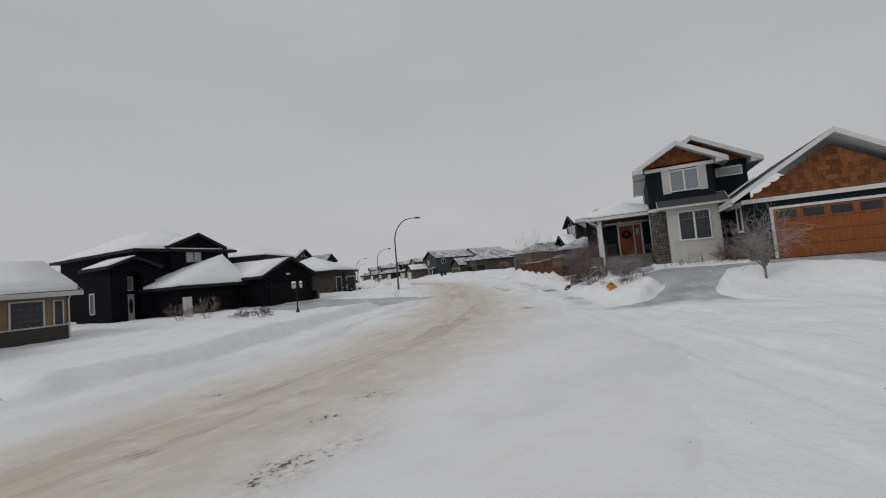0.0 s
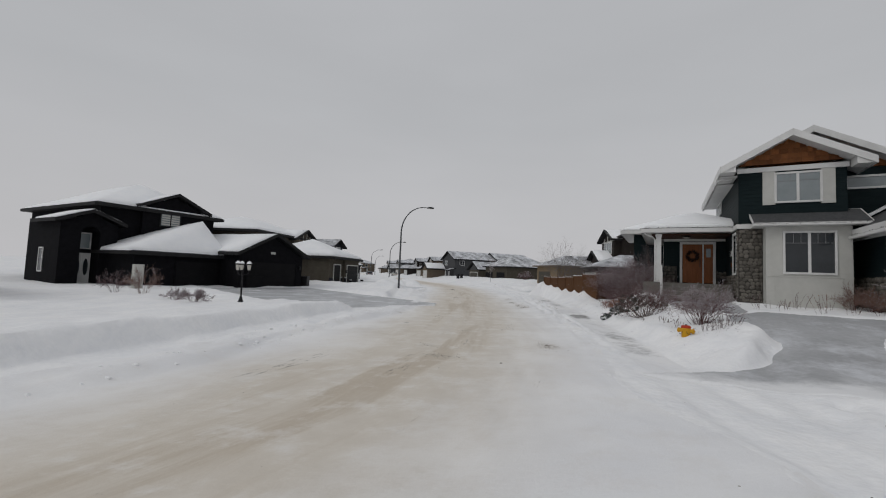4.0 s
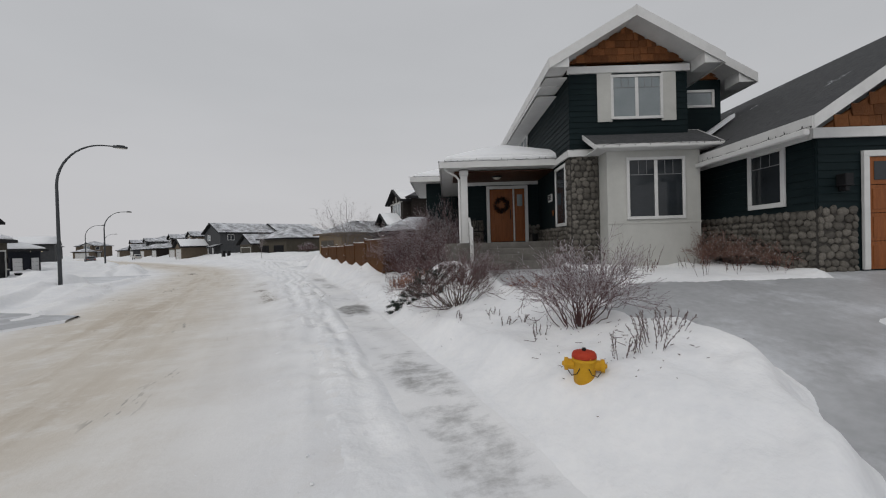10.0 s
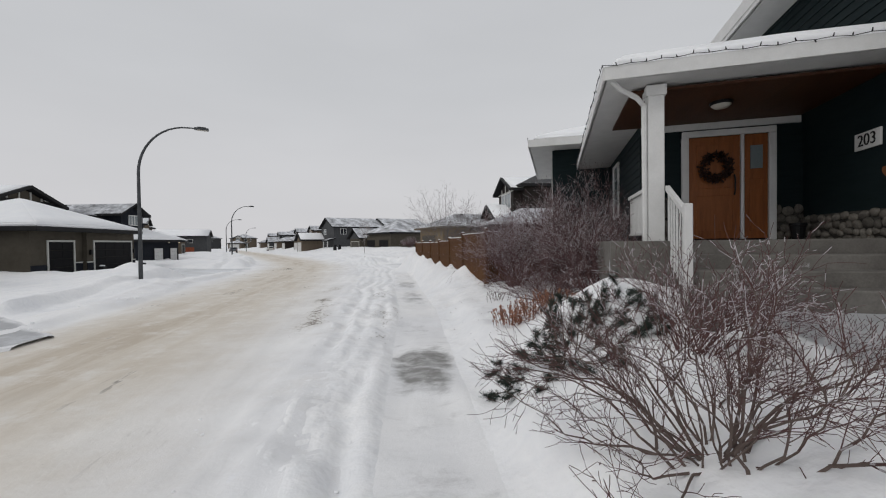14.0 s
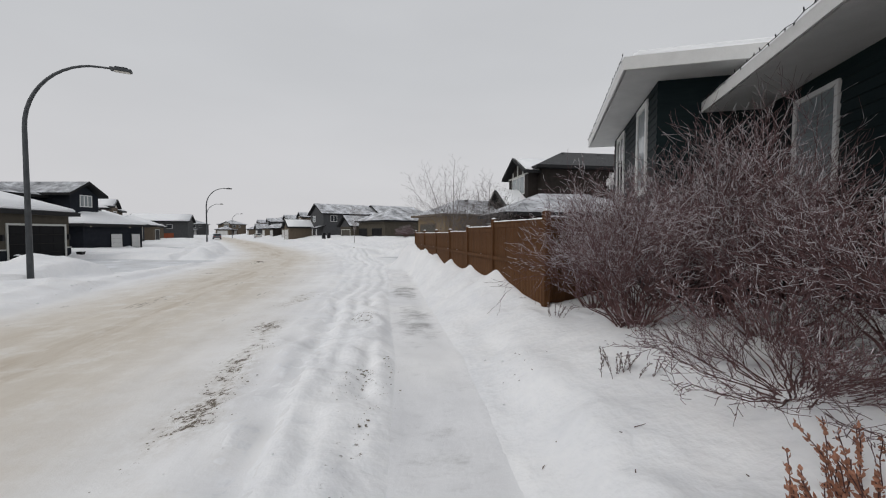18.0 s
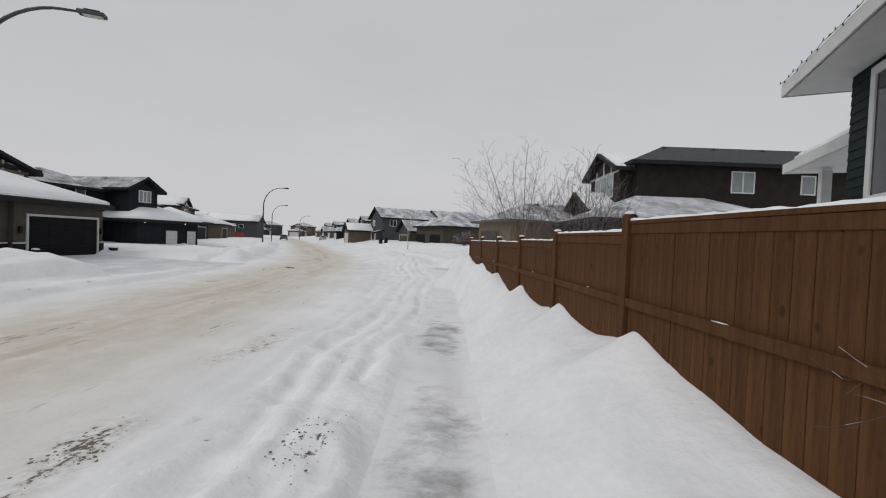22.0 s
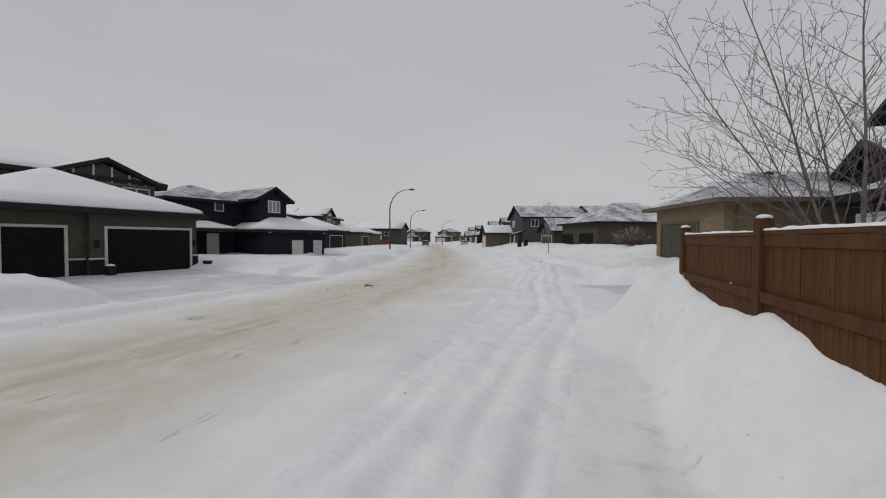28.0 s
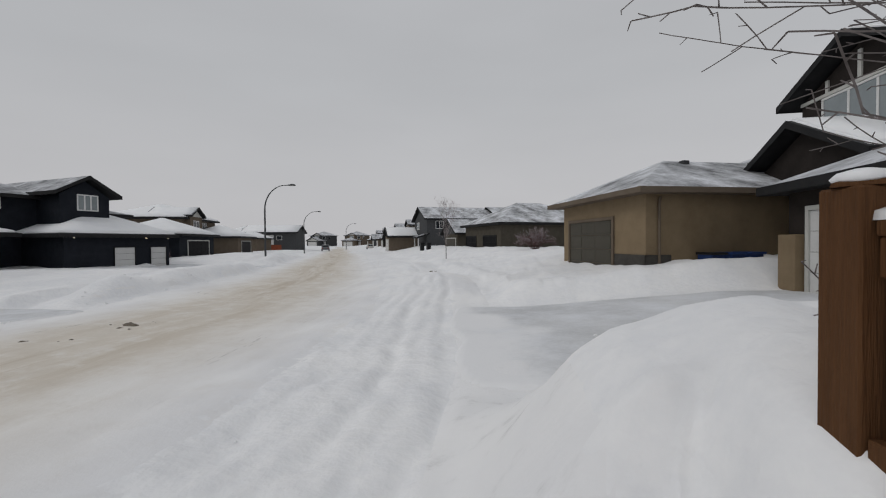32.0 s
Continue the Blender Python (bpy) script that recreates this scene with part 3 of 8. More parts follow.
def grit_amount(x, y):
    """Where earth and road grit were churned up, 0 to 1."""
    off = walk_x(y) - x
    a = np.exp(-((off - np.interp(y, (22, 24, 26.5, 29), (2.7, 2.65, 3.15, 3.3)) + 0.3 * wave(x, y, 2.0, 51)) / 0.36) ** 2) * ease(21.5, 23.5, y) * (1 - ease(30, 33, y))
    b = np.exp(-((off - 1.12 + 0.2 * wave(x, y, 1.5, 52)) / 0.30) ** 2) * ease(20, 22.5, y) * (1 - ease(28.5, 30, y))
    out = np.maximum(a, b) * (0.45 + 0.75 * wave(x, y, 0.9, 54))
    for cx, cy, rx, ry in ((2.0, -3.4, 0.5, 0.6), (2.5, -2.4, 0.6, 0.8), (2.1, -2.1, 0.9, 0.5), (2.5, -1.0, 0.5, 0.7), (1.2, -0.4, 0.7, 0.25), (4.1, 9.2, 0.42, 0.55), (4.5, 8.2, 0.5, 0.32), (7.5, 10.2, 0.4, 0.5), (5.4, 12.7, 0.5, 0.3), (3.3, 47.4, 0.6, 0.3), (2.9, 40.0, 0.5, 0.3), (8.6, 31.5, 0.35, 1.2), (1.9, 1.1, 0.5, 0.3), (2.0, 18.0, 0.3, 0.6), (-0.4, -0.2, 0.6, 0.2), (9.7, 57.0, 0.6, 0.4)):
        out = np.maximum(out, blob(x, y, cx, cy, rx, ry) * (0.5 + 0.5 * wave(x, y, 0.5, 55)))
    return np.clip(out, 0, 1)


def bare_amount(x, y):
    """Where the walk is scraped to grey, 0 to 1."""
    out = 0.16 + 0.14 * wave(x, y, 1.4, 53)
    for cy, ry, k in ((13.2, 1.2, 0.85), (19.55, 1.2, 1.7), (16.2, 0.6, 0.45), (22.6, 0.8, 0.4), (27.9, 1.7, 0.8), (32.5, 1.7, 0.98), (35.0, 0.7, 0.35), (38.3, 0.5, 0.3), (10.7, 1.1, 0.75)):
        yy = y + 0.34 * wave(x, y, 0.5, 61) + 0.16 * wave(x, y, 0.19, 62)
        xx = x + 0.12 * wave(x, y, 0.6, 63) + 0.07 * wave(x, y, 0.2, 64)
        out = np.maximum(out, k * np.exp(-((yy - cy) / ry) ** 4) * np.exp(-((xx - walk_x(y)) / 0.46) ** 4) * (0.86 + 0.3 * wave(x, y, 0.33, 65)))
    return np.clip(out, 0, 1.5)


def axis(stops):
    out = []
    for a, b, s in stops:
        out += list(np.arange(a, b, s))
    return np.array(out + [stops[-1][1]])


def sheet(name, gx, gy, gz, mat, uv=None, keep=None, stain=None):
    ny, nx = gx.shape
    me = bpy.data.meshes.new(name)
    verts = np.stack([gx, gy, gz], -1).reshape(-1, 3)
    i = np.arange(ny * nx).reshape(ny, nx)
    quads = np.stack([i[:-1, :-1], i[:-1, 1:], i[1:, 1:], i[1:, :-1]], -1).reshape(-1, 4)
    if keep is not None:
        quads = quads[keep.reshape(-1)[quads].max(1) > 0.08]
    me.from_pydata(verts.tolist(), [], quads.tolist())
    if uv is not None:
        lay = me.uv_layers.new(name="UVMap")
        lay.data.foreach_set("uv", uv.reshape(-1, 2)[quads.reshape(-1)].ravel())
    if stain is not None:
        at = me.attributes.new("stain", "FLOAT", "POINT")
        at.data.foreach_set("value", np.ascontiguousarray(stain, dtype=np.float32).ravel())
        at = me.attributes.new("windrow", "FLOAT", "POINT")
        at.data.foreach_set("value", np.ascontiguousarray(ease(-0.5, 0.3, across(gy) - gx), dtype=np.float32).ravel())
    me.polygons.foreach_set("use_smooth", [True] * len(me.polygons))
    me.materials.append(mat)
    return new(name, me)


SNOW_GROUND = SNOW.copy()
SNOW_GROUND.name = "trodden_snow"


def add_grit(m):
    """Churned earth and grit where the mesh says so."""
    n, l = m.node_tree.nodes, m.node_tree.links
    b = n["Principled BSDF"]
    src = b.inputs["Base Color"].links[0].from_socket
    att = n.new("ShaderNodeAttribute")
    att.attribute_name = "stain"
    place = n.new("ShaderNodeTexCoord")
    speck = n.new("ShaderNodeTexNoise")
    speck.inputs["Scale"].default_value = 7.0
    speck.inputs["Detail"].default_value = 7.0
    speck.inputs["Roughness"].default_value = 0.72
    l.new(place.outputs["Object"], speck.inputs["Vector"])
    lift = n.new("ShaderNodeMath")
    lift.operation = "MULTIPLY_ADD"
    lift.inputs[1].default_value = 0.14
    l.new(att.outputs["Fac"], lift.inputs[0])
    l.new(speck.outputs[0], lift.inputs[2])
    cut = n.new("ShaderNodeMapRange")
    cut.inputs[1].default_value, cut.inputs[2].default_value = 0.685, 0.73
    l.new(lift.outputs[0], cut.inputs[0])
    near = n.new("ShaderNodeMapRange")
    near.inputs[1].default_value, near.inputs[2].default_value = 0.15, 0.5
    l.new(att.outputs["Fac"], near.inputs[0])
    both = n.new("ShaderNodeMath")
    both.operation = "MULTIPLY"
    l.new(cut.outputs[0], both.inputs[0])
    l.new(near.outputs[0], both.inputs[1])
    mix = n.new("ShaderNodeMixRGB")
    mix.inputs[2].default_value = (0.13, 0.105, 0.08, 1)
    l.new(both.outputs[0], mix.inputs[0])
    l.new(src, mix.inputs[1])
    l.new(mix.outputs[0], b.inputs["Base Color"])


add_grit(SNOW_GROUND)
ax = axis([(-400, -100, 30), (-100, -30, 5), (-30, -15, 0.8), (-15, 3, 0.2), (3, 7.4, 0.16), (7.4, 14.6, 0.065), (14.6, 20, 0.12), (20, 28, 0.3), (28, 60, 2), (60, 120, 8), (120, 400, 30)])
ay = axis([(-300, -60, 30), (-60, -12, 3), (-12, 0, 0.4), (0, 3, 0.2), (3, 46, 0.085), (46, 66, 0.3), (66, 110, 1), (110, 200, 4), (200, 700, 30)])
gx, gy = np.meshgrid(ax, ay)
ground = tagged(sheet("ground", gx, gy, snow_height(gx, gy), SNOW_GROUND, stain=grit_amount(gx, gy)), "snow-covered ground with ploughed banks and drifts", "snow ground", kind="structure")


def strip_material(name, sandy, icy):
    """Packed snow, stained across the strip: sand along the middle of a road, bare grey patches on a walk."""
    m = bpy.data.materials.new(name)
    m.use_nodes = True
    n, l = m.node_tree.nodes, m.node_tree.links
    b = n["Principled BSDF"]
    b.inputs["Roughness"].default_value = 0.7
    uvn = n.new("ShaderNodeUVMap")
    sep = n.new("ShaderNodeSeparateXYZ")
    l.new(uvn.outputs[0], sep.inputs[0])
    stretch = n.new("ShaderNodeMapping")
    stretch.inputs["Scale"].default_value = (1.0, 0.10, 1.0) if sandy else (0.8, 1.25, 1.0)
    l.new(uvn.outputs[0], stretch.inputs[0])
    streak = n.new("ShaderNodeTexNoise")
    streak.inputs["Scale"].default_value = 0.9
    streak.inputs["Detail"].default_value = 8.0
    streak.inputs["Roughness"].default_value = 0.7
    l.new(stretch.outputs[0], streak.inputs["Vector"])
    blot = n.new("ShaderNodeTexNoise")
    blot.inputs["Scale"].default_value = 0.35
    blot.inputs["Detail"].default_value = 6.0
    l.new(uvn.outputs[0], blot.inputs["Vector"])
    grit = n.new("ShaderNodeTexNoise")
    grit.inputs["Scale"].default_value = 9.0
    grit.inputs["Detail"].default_value = 6.0
    grit.inputs["Roughness"].default_value = 0.75
    l.new(uvn.outputs[0], grit.inputs["Vector"])

    def ramp(src, a, b_, lo=0.0, hi=1.0):
        r = n.new("ShaderNodeMapRange")
        r.interpolation_type = "SMOOTHSTEP"
        r.inputs[1].default_value, r.inputs[2].default_value, r.inputs[3].default_value, r.inputs[4].default_value = a, b_, lo, hi
        l.new(src, r.inputs[0])
        return r.outputs[0]

    def math_(op, a, b_):
        k = n.new("ShaderNodeMath")
        k.operation = op
        for i, s in enumerate((a, b_)):
            if isinstance(s, (int, float)):
                k.inputs[i].default_value = s
            else:
                l.new(s, k.inputs[i])
        return k.outputs[0]

    def mixed(f, c1, c2):
        k = n.new("ShaderNodeMixRGB")
        l.new(f, k.inputs[0])
        for i, s in ((1, c1), (2, c2)):
            if isinstance(s, tuple):
                k.inputs[i].default_value = (*s, 1)
            else:
                l.new(s, k.inputs[i])
        return k.outputs[0]

    att = n.new("ShaderNodeAttribute")
    att.attribute_name = "stain"
    stain = att.outputs["Fac"]
    speck = n.new("ShaderNodeTexNoise")
    speck.inputs["Scale"].default_value = 7.0
    speck.inputs["Detail"].default_value = 7.0
    speck.inputs["Roughness"].default_value = 0.72
    place = n.new("ShaderNodeTexCoord")
    l.new(place.outputs["Object"], speck.inputs["Vector"])
    away = math_("ABSOLUTE", sep.outputs[0], 0.0)
    base = mixed(ramp(blot.outputs[0], 0.35, 0.65), (0.80, 0.805, 0.82), (0.87, 0.87, 0.87))
    if sandy:
        soft = math_("ADD", away, math_("MULTIPLY", math_("SUBTRACT", blot.outputs[0], 0.5), 2.2))
        heap = n.new("ShaderNodeAttribute")
        heap.attribute_name = "windrow"
        road_part = math_("SUBTRACT", 1.0, heap.outputs["Fac"])
        wide = math_("MULTIPLY", ramp(soft, 0.9, 4.4, 1.0, 0.0), road_part)
        tan = mixed(ramp(streak.outputs[0], 0.3, 0.7), (0.58, 0.51, 0.41), (0.77, 0.735, 0.675))
        c = mixed(math_("MULTIPLY", wide, ramp(streak.outputs[0], 0.2, 0.6, 0.55, 1.0)), base, tan)
        core = math_("MULTIPLY", ramp(soft, 0.2, 2.6, 1.0, 0.0), road_part)
        c = mixed(math_("MULTIPLY", core, ramp(streak.outputs[0], 0.44, 0.61, 0.0, 0.72)), c, (0.43, 0.345, 0.245))
        mottle = n.new("ShaderNodeTexNoise")
        mottle.inputs["Scale"].default_value = 1.3
        mottle.inputs["Detail"].default_value = 9.0
        mottle.inputs["Roughness"].default_value = 0.72
        l.new(uvn.outputs[0], mottle.inputs["Vector"])
        c = mixed(math_("MULTIPLY", ramp(mottle.outputs[0], 0.45, 0.68, 0.0, 0.6), math_("MAXIMUM", wide, 0.25)), c, (0.60, 0.545, 0.47))
        c = mixed(math_("MULTIPLY", ramp(mottle.outputs[0], 0.52, 0.32, 0.0, 0.5), wide), c, (0.83, 0.82, 0.80))
        c = mixed(math_("MULTIPLY", ramp(speck.outputs[0], 0.66, 0.74, 0.0, 0.7), math_("MULTIPLY", wide, ramp(mottle.outputs[0], 0.5, 0.62))), c, (0.22, 0.185, 0.15))
        # slits worn through to the asphalt along the wheel tracks
        long_ = n.new("ShaderNodeMapping")
        long_.inputs["Scale"].default_value = (16.0, 2.2, 1.0)
        l.new(uvn.outputs[0], long_.inputs[0])
        slit = n.new("ShaderNodeTexNoise")
        slit.inputs["Scale"].default_value = 1.0
        slit.inputs["Detail"].default_value = 4.0
        l.new(long_.outputs[0], slit.inputs["Vector"])
        track = n.new("ShaderNodeMapping")
        track.inputs["Scale"].default_value = (1.1, 0.28, 1.0)
        l.new(uvn.outputs[0], track.inputs[0])
        worn = n.new("ShaderNodeTexNoise")
        worn.inputs["Scale"].default_value = 1.0
        worn.inputs["Detail"].default_value = 2.0
        l.new(track.outputs[0], worn.inputs["Vector"])
        thin = math_("MULTIPLY", ramp(slit.outputs[0], 0.55, 0.62), ramp(worn.outputs[0], 0.63, 0.70))
        c = mixed(math_("MULTIPLY", math_("MULTIPLY", thin, wide), 0.7), c, (0.12, 0.105, 0.085))
        spots = math_("MULTIPLY", ramp(grit.outputs[0], 0.66, 0.74), ramp(streak.outputs[0], 0.55, 0.68))
        c = mixed(math_("MULTIPLY", spots, wide), c, (0.20, 0.16, 0.12))
        c = mixed(math_("MULTIPLY", stain, ramp(speck.outputs[0], 0.36, 0.58, 0.0, 0.6)), c, (0.42, 0.375, 0.31))
        c = mixed(math_("MULTIPLY", ramp(math_("ADD", math_("MULTIPLY", stain, 0.18), speck.outputs[0]), 0.685, 0.73), ramp(stain, 0.15, 0.5)), c, (0.13, 0.105, 0.08))
    else:
        smear = n.new("ShaderNodeTexNoise")
        smear.inputs["Scale"].default_value = 3.2
        smear.inputs["Detail"].default_value = 7.0
        smear.inputs["Roughness"].default_value = 0.68
        l.new(stretch.outputs[0], smear.inputs["Vector"])
        patch = ramp(math_("ADD", stain, math_("MULTIPLY", math_("SUBTRACT", smear.outputs[0], 0.5), 2.1)), 0.22, 1.12)
        c = mixed(math_("MULTIPLY", patch, ramp(grit.outputs[0], 0.25, 0.6, 0.6, 1.0)), base, (0.43, 0.43, 0.43))
        c = mixed(math_("MULTIPLY", math_("MULTIPLY", patch, ramp(stain, 0.7, 1.05, 0.0, 0.85)), ramp(smear.outputs[0], 0.36, 0.62, 0.15, 1.0)), c, (0.20, 0.195, 0.185))
    l.new(c, b.inputs["Base Color"])
    bp = n.new("ShaderNodeBump")
    bp.inputs["Strength"].default_value = 0.35
    bp.inputs["Distance"].default_value = 0.03
    l.new(grit.outputs[0], bp.inputs["Height"])
    l.new(bp.outputs[0], b.inputs["Normal"])
    return m


def strip(name, cx, half, ys, mat, lift, n):
    """A strip along the street that follows the snow, its edges tucked under it."""
    ys = np.asarray(ys, float)
    s = np.linspace(-1, 1, n)
    half = np.broadcast_to(half, ys.shape)[:, None]
    gx = cx(ys)[:, None] + half * s[None, :]
    gy = np.repeat(ys[:, None], n, 1)
    run = np.r_[0, np.cumsum(np.hypot(np.diff(ys), np.diff(cx(ys))))]
    uv = np.stack([half * s[None, :], np.repeat(run[:, None], n, 1)], -1)
    gz = snow_height(gx, gy) + (lift + 0.03 * (1 - ease(-1, 5, gy))) * (1 - np.abs(s[None, :]) ** 6 * 2.2) - 0.08 * (1 - ease(0.0, 1.5, run))[:, None]
    return sheet(name, gx, gy, gz, mat, uv, stain=grit_amount(gx, gy) if n > 20 else bare_amount(gx, gy))


ROAD = strip_material("sanded_snow_road", True, False)
WALK = strip_material("trodden_snow_walk", False, True)
road_ys = axis([(-60, -12, 2), (-12, -4, 0.3), (-4, 46, 0.13), (46, 60, 0.3), (60, 120, 1.5), (120, 400, 10)])
tagged(strip("road", road_x, 5.2 + 3.4 * (1 - ease(0, 7, road_ys)), road_ys, ROAD, 0.02, 90), "packed-snow street stained brown with road sand", "road", kind="structure")
tagged(strip("pavement", walk_x, 0.62, axis([(7, 46, 0.12), (46, 70, 0.5)]), WALK, 0.02, 14), "trodden snowy sidewalk with grey bare patches", "sidewalk", kind="structure")

# drives
def drifted(m):
    """Snow blown over the rim and the street end of a drive."""
    n, l = m.node_tree.nodes, m.node_tree.links
    b = n["Principled BSDF"]
    src = b.inputs["Base Color"].links[0].from_socket
    att = n.new("ShaderNodeAttribute")
    att.attribute_name = "stain"
    place = n.new("ShaderNodeTexCoord")
    veil = n.new("ShaderNodeTexNoise")
    veil.inputs["Scale"].default_value = 1.6
    veil.inputs["Detail"].default_value = 8.0
    veil.inputs["Roughness"].default_value = 0.7
    l.new(place.outputs["Object"], veil.inputs["Vector"])
    add = n.new("ShaderNodeMath")
    add.operation = "ADD"
    l.new(att.outputs["Fac"], add.inputs[0])
    l.new(veil.outputs[0], add.inputs[1])
    cut = n.new("ShaderNodeMapRange")
    cut.interpolation_type = "SMOOTHSTEP"
    cut.inputs[1].default_value, cut.inputs[2].default_value = 0.62, 1.35
    l.new(add.outputs[0], cut.inputs[0])
    mix = n.new("ShaderNodeMixRGB")
    mix.inputs[2].default_value = (0.83, 0.835, 0.845, 1)
    l.new(cut.outputs[0], mix.inputs[0])
    l.new(src, mix.inputs[1])
    l.new(mix.outputs[0], b.inputs["Base Color"])


drifted(ICE)
drifted(ICE_SNOWY)


def tucked(x, y, z, m):
    """The height of a drive, its rim turned down under the snow."""
    t = ease(0.35, 0.6, m)
    return t * z + (1 - t) * (np.minimum(z, snow_height(x, y)) - 0.2)


dx_, dy_ = np.meshgrid(np.arange(8.5, 28.5, 0.08), np.arange(3.0, 19.5, 0.08))
keep = drive_home(dx_, dy_)
tagged(sheet("driveway", dx_, dy_, tucked(dx_, dy_, drive_height(dx_, dy_), keep), ICE, keep=keep, stain=np.maximum(1 - ease(0.55, 1.0, keep), 1 - ease(-10.8, -8.4, home_uv(dx_, dy_)[1] + 0.5 * wave(dx_, dy_, 1.3, 119) + 0.25 * wave(dx_, dy_, 0.5, 121)))), "swept grey icy concrete driveway", "driveway", kind="structure")
for dr in DRIVES:
    dx_, dy_ = np.meshgrid(np.arange(dr[0] - 9, dr[0] + 9, 0.09 if dr[0] > 8 else 0.15), np.arange(dr[1] - 9, dr[1] + 9, 0.09 if dr[0] > 8 else 0.15))
    m_, p_, q_ = drive_mask(dx_, dy_, dr)
    s_ = p_ / dr[2] if dr[0] > 8 else -p_ / dr[2]
    tagged(sheet("driveway", dx_, dy_, tucked(dx_, dy_, dr[5] + (dr[6] - dr[5]) * ease(-1, 1, s_), m_), ICE_SNOWY if 40 < dr[1] else ICE, keep=m_, stain=np.maximum(1 - ease(0.6, 1.0, m_), 0.9 * (1 - ease(-1.0, -0.45, s_ + 0.25 * wave(dx_, dy_, 1.2, 120))) if dr[0] > 8 else 0.0)), "snow-dusted driveway between banks" if dr[0] > 8 else "swept grey icy driveway", "driveway", kind="structure")

# ---------------------------------------------------------------- house kit
# A house stands in its own frame: u along its front to the right of one who faces it, v into it, z up.
def roof_points(kind, u0, u1, v0, v1, z, over, pitch):
    a0, a1, b0, b1 = u0 - over, u1 + over, v0 - over, v1 + over
    if kind == "hip":
        if a1 - a0 >= b1 - b0:
            h = (b1 - b0) / 2
            r = [(a0 + h, (b0 + b1) / 2, z + h * pitch), (a1 - h, (b0 + b1) / 2, z + h * pitch)]
            faces = [(0, 1, 5, 4), (1, 2, 5), (2, 3, 4, 5), (3, 0, 4)]
        else:
            h = (a1 - a0) / 2
            r = [((a0 + a1) / 2, b0 + h, z + h * pitch), ((a0 + a1) / 2, b1 - h, z + h * pitch)]
            faces = [(0, 1, 4), (1, 2, 5, 4), (2, 3, 5), (3, 0, 4, 5)]
    elif kind == "gable_v":
        h = (a1 - a0) / 2
        r = [((a0 + a1) / 2, b0, z + h * pitch), ((a0 + a1) / 2, b1, z + h * pitch)]
        faces = [(1, 2, 5, 4), (3, 0, 4, 5), (0, 1, 4), (2, 3, 5)]
    elif kind == "gable_u":
        h = (b1 - b0) / 2
        r = [(a0, (b0 + b1) / 2, z + h * pitch), (a1, (b0 + b1) / 2, z + h * pitch)]
        faces = [(0, 1, 5, 4), (2, 3, 4, 5), (1, 2, 5), (3, 0, 4)]
    else:  # one slope that rises into the house
        r = []
        faces = [(0, 1, 2, 3)]
    rise = pitch * (b1 - b0) if kind == "shed" else 0
    return [(a0, b0, z), (a1, b0, z), (a1, b1, z + rise), (a0, b1, z + rise)] + r, faces


def roof(parent, kind, u0, u1, v0, v1, z, over=0.5, pitch=0.45, mat=None, edge=None, snow=0.0, thick=0.16, name="roof"):
    """Roof slab with its fascia boards and soffit; snow: thickness of the snow that lies on it."""
    mat, edge = mat or SHINGLE, edge or FASCIA
    pts, faces = roof_points(kind, u0, u1, v0, v1, z, over, pitch)
    slopes = [f for f in faces if not (kind in ("gable_v", "gable_u") and len(f) == 3)]
    bm = bmesh.new()
    top = [bm.verts.new((p[0], p[1], p[2] + 0.02)) for p in pts]
    low = [bm.verts.new((p[0], p[1], p[2] - thick)) for p in pts]
    rim = {}
    for f in slopes:
        bm.faces.new([top[i] for i in f])
        bm.faces.new([low[i] for i in reversed(f)]).material_index = 1
        for i, j in zip(f, f[1:] + f[:1]):
            rim[(i, j)] = 1
    for i, j in list(rim):
        if (j, i) not in rim:
            bm.faces.new((top[j], top[i], low[i], low[j]))
    body = part(name, bm, mat, parent)
    body.data.materials.append(edge)
    # fascia
    for i, j in list(rim):
        if (j, i) in rim:
            continue
        p, q = Vector(pts[i]), Vector(pts[j])
        out = (q - p).cross(Vector((0, 0, 1)))
        out.normalize()
        e = (q - p).normalized() * 0.012
        up, down = Vector((0, 0, 0.03)), Vector((0, 0, thick + 0.05))
        part("fascia", poly_solid([p - e + up + out * 0.004, q + e + up + out * 0.004, q + e - down + out * 0.004, p - e - down + out * 0.004], out * 0.03), edge, body)
    if kind == "hip" or kind == "gable_v" or kind == "gable_u":
        part("soffit", box((u0 - over + 0.03, u1 + over - 0.03, v0 - over + 0.03, v1 + over - 0.03, z - thick - 0.045, z - thick - 0.015)), edge, body) if kind == "hip" else None
    if snow:
        pts2, _ = roof_points(kind, u0, u1, v0, v1, z, over - 0.14, pitch)
        bm = bmesh.new()
        t2 = [bm.verts.new((p[0], p[1], p[2] + 0.05 + snow)) for p in pts2]
        l2 = [bm.verts.new((p[0], p[1], p[2] + 0.03)) for p in pts2]
        for f in slopes:
            bm.faces.new([t2[i] for i in f])
        for i, j in list(rim):
            if (j, i) not in rim:
                bm.faces.new((t2[j], t2[i], l2[i], l2[j]))
        bmesh.ops.bevel(bm, geom=[e for e in bm.edges if len(e.link_faces) == 2], offset=min(0.06, snow * 0.6), segments=2, affect="EDGES")
        bmesh.ops.subdivide_edges(bm, edges=list(bm.edges), cuts=3, use_grid_fill=True)
        for v in bm.verts:
            v.co.z += 0.035 * noise.noise(v.co * 0.8)
        part("snow_cover", bm, SNOW_CAP, body, "smooth white snow", smooth=True)
    return body


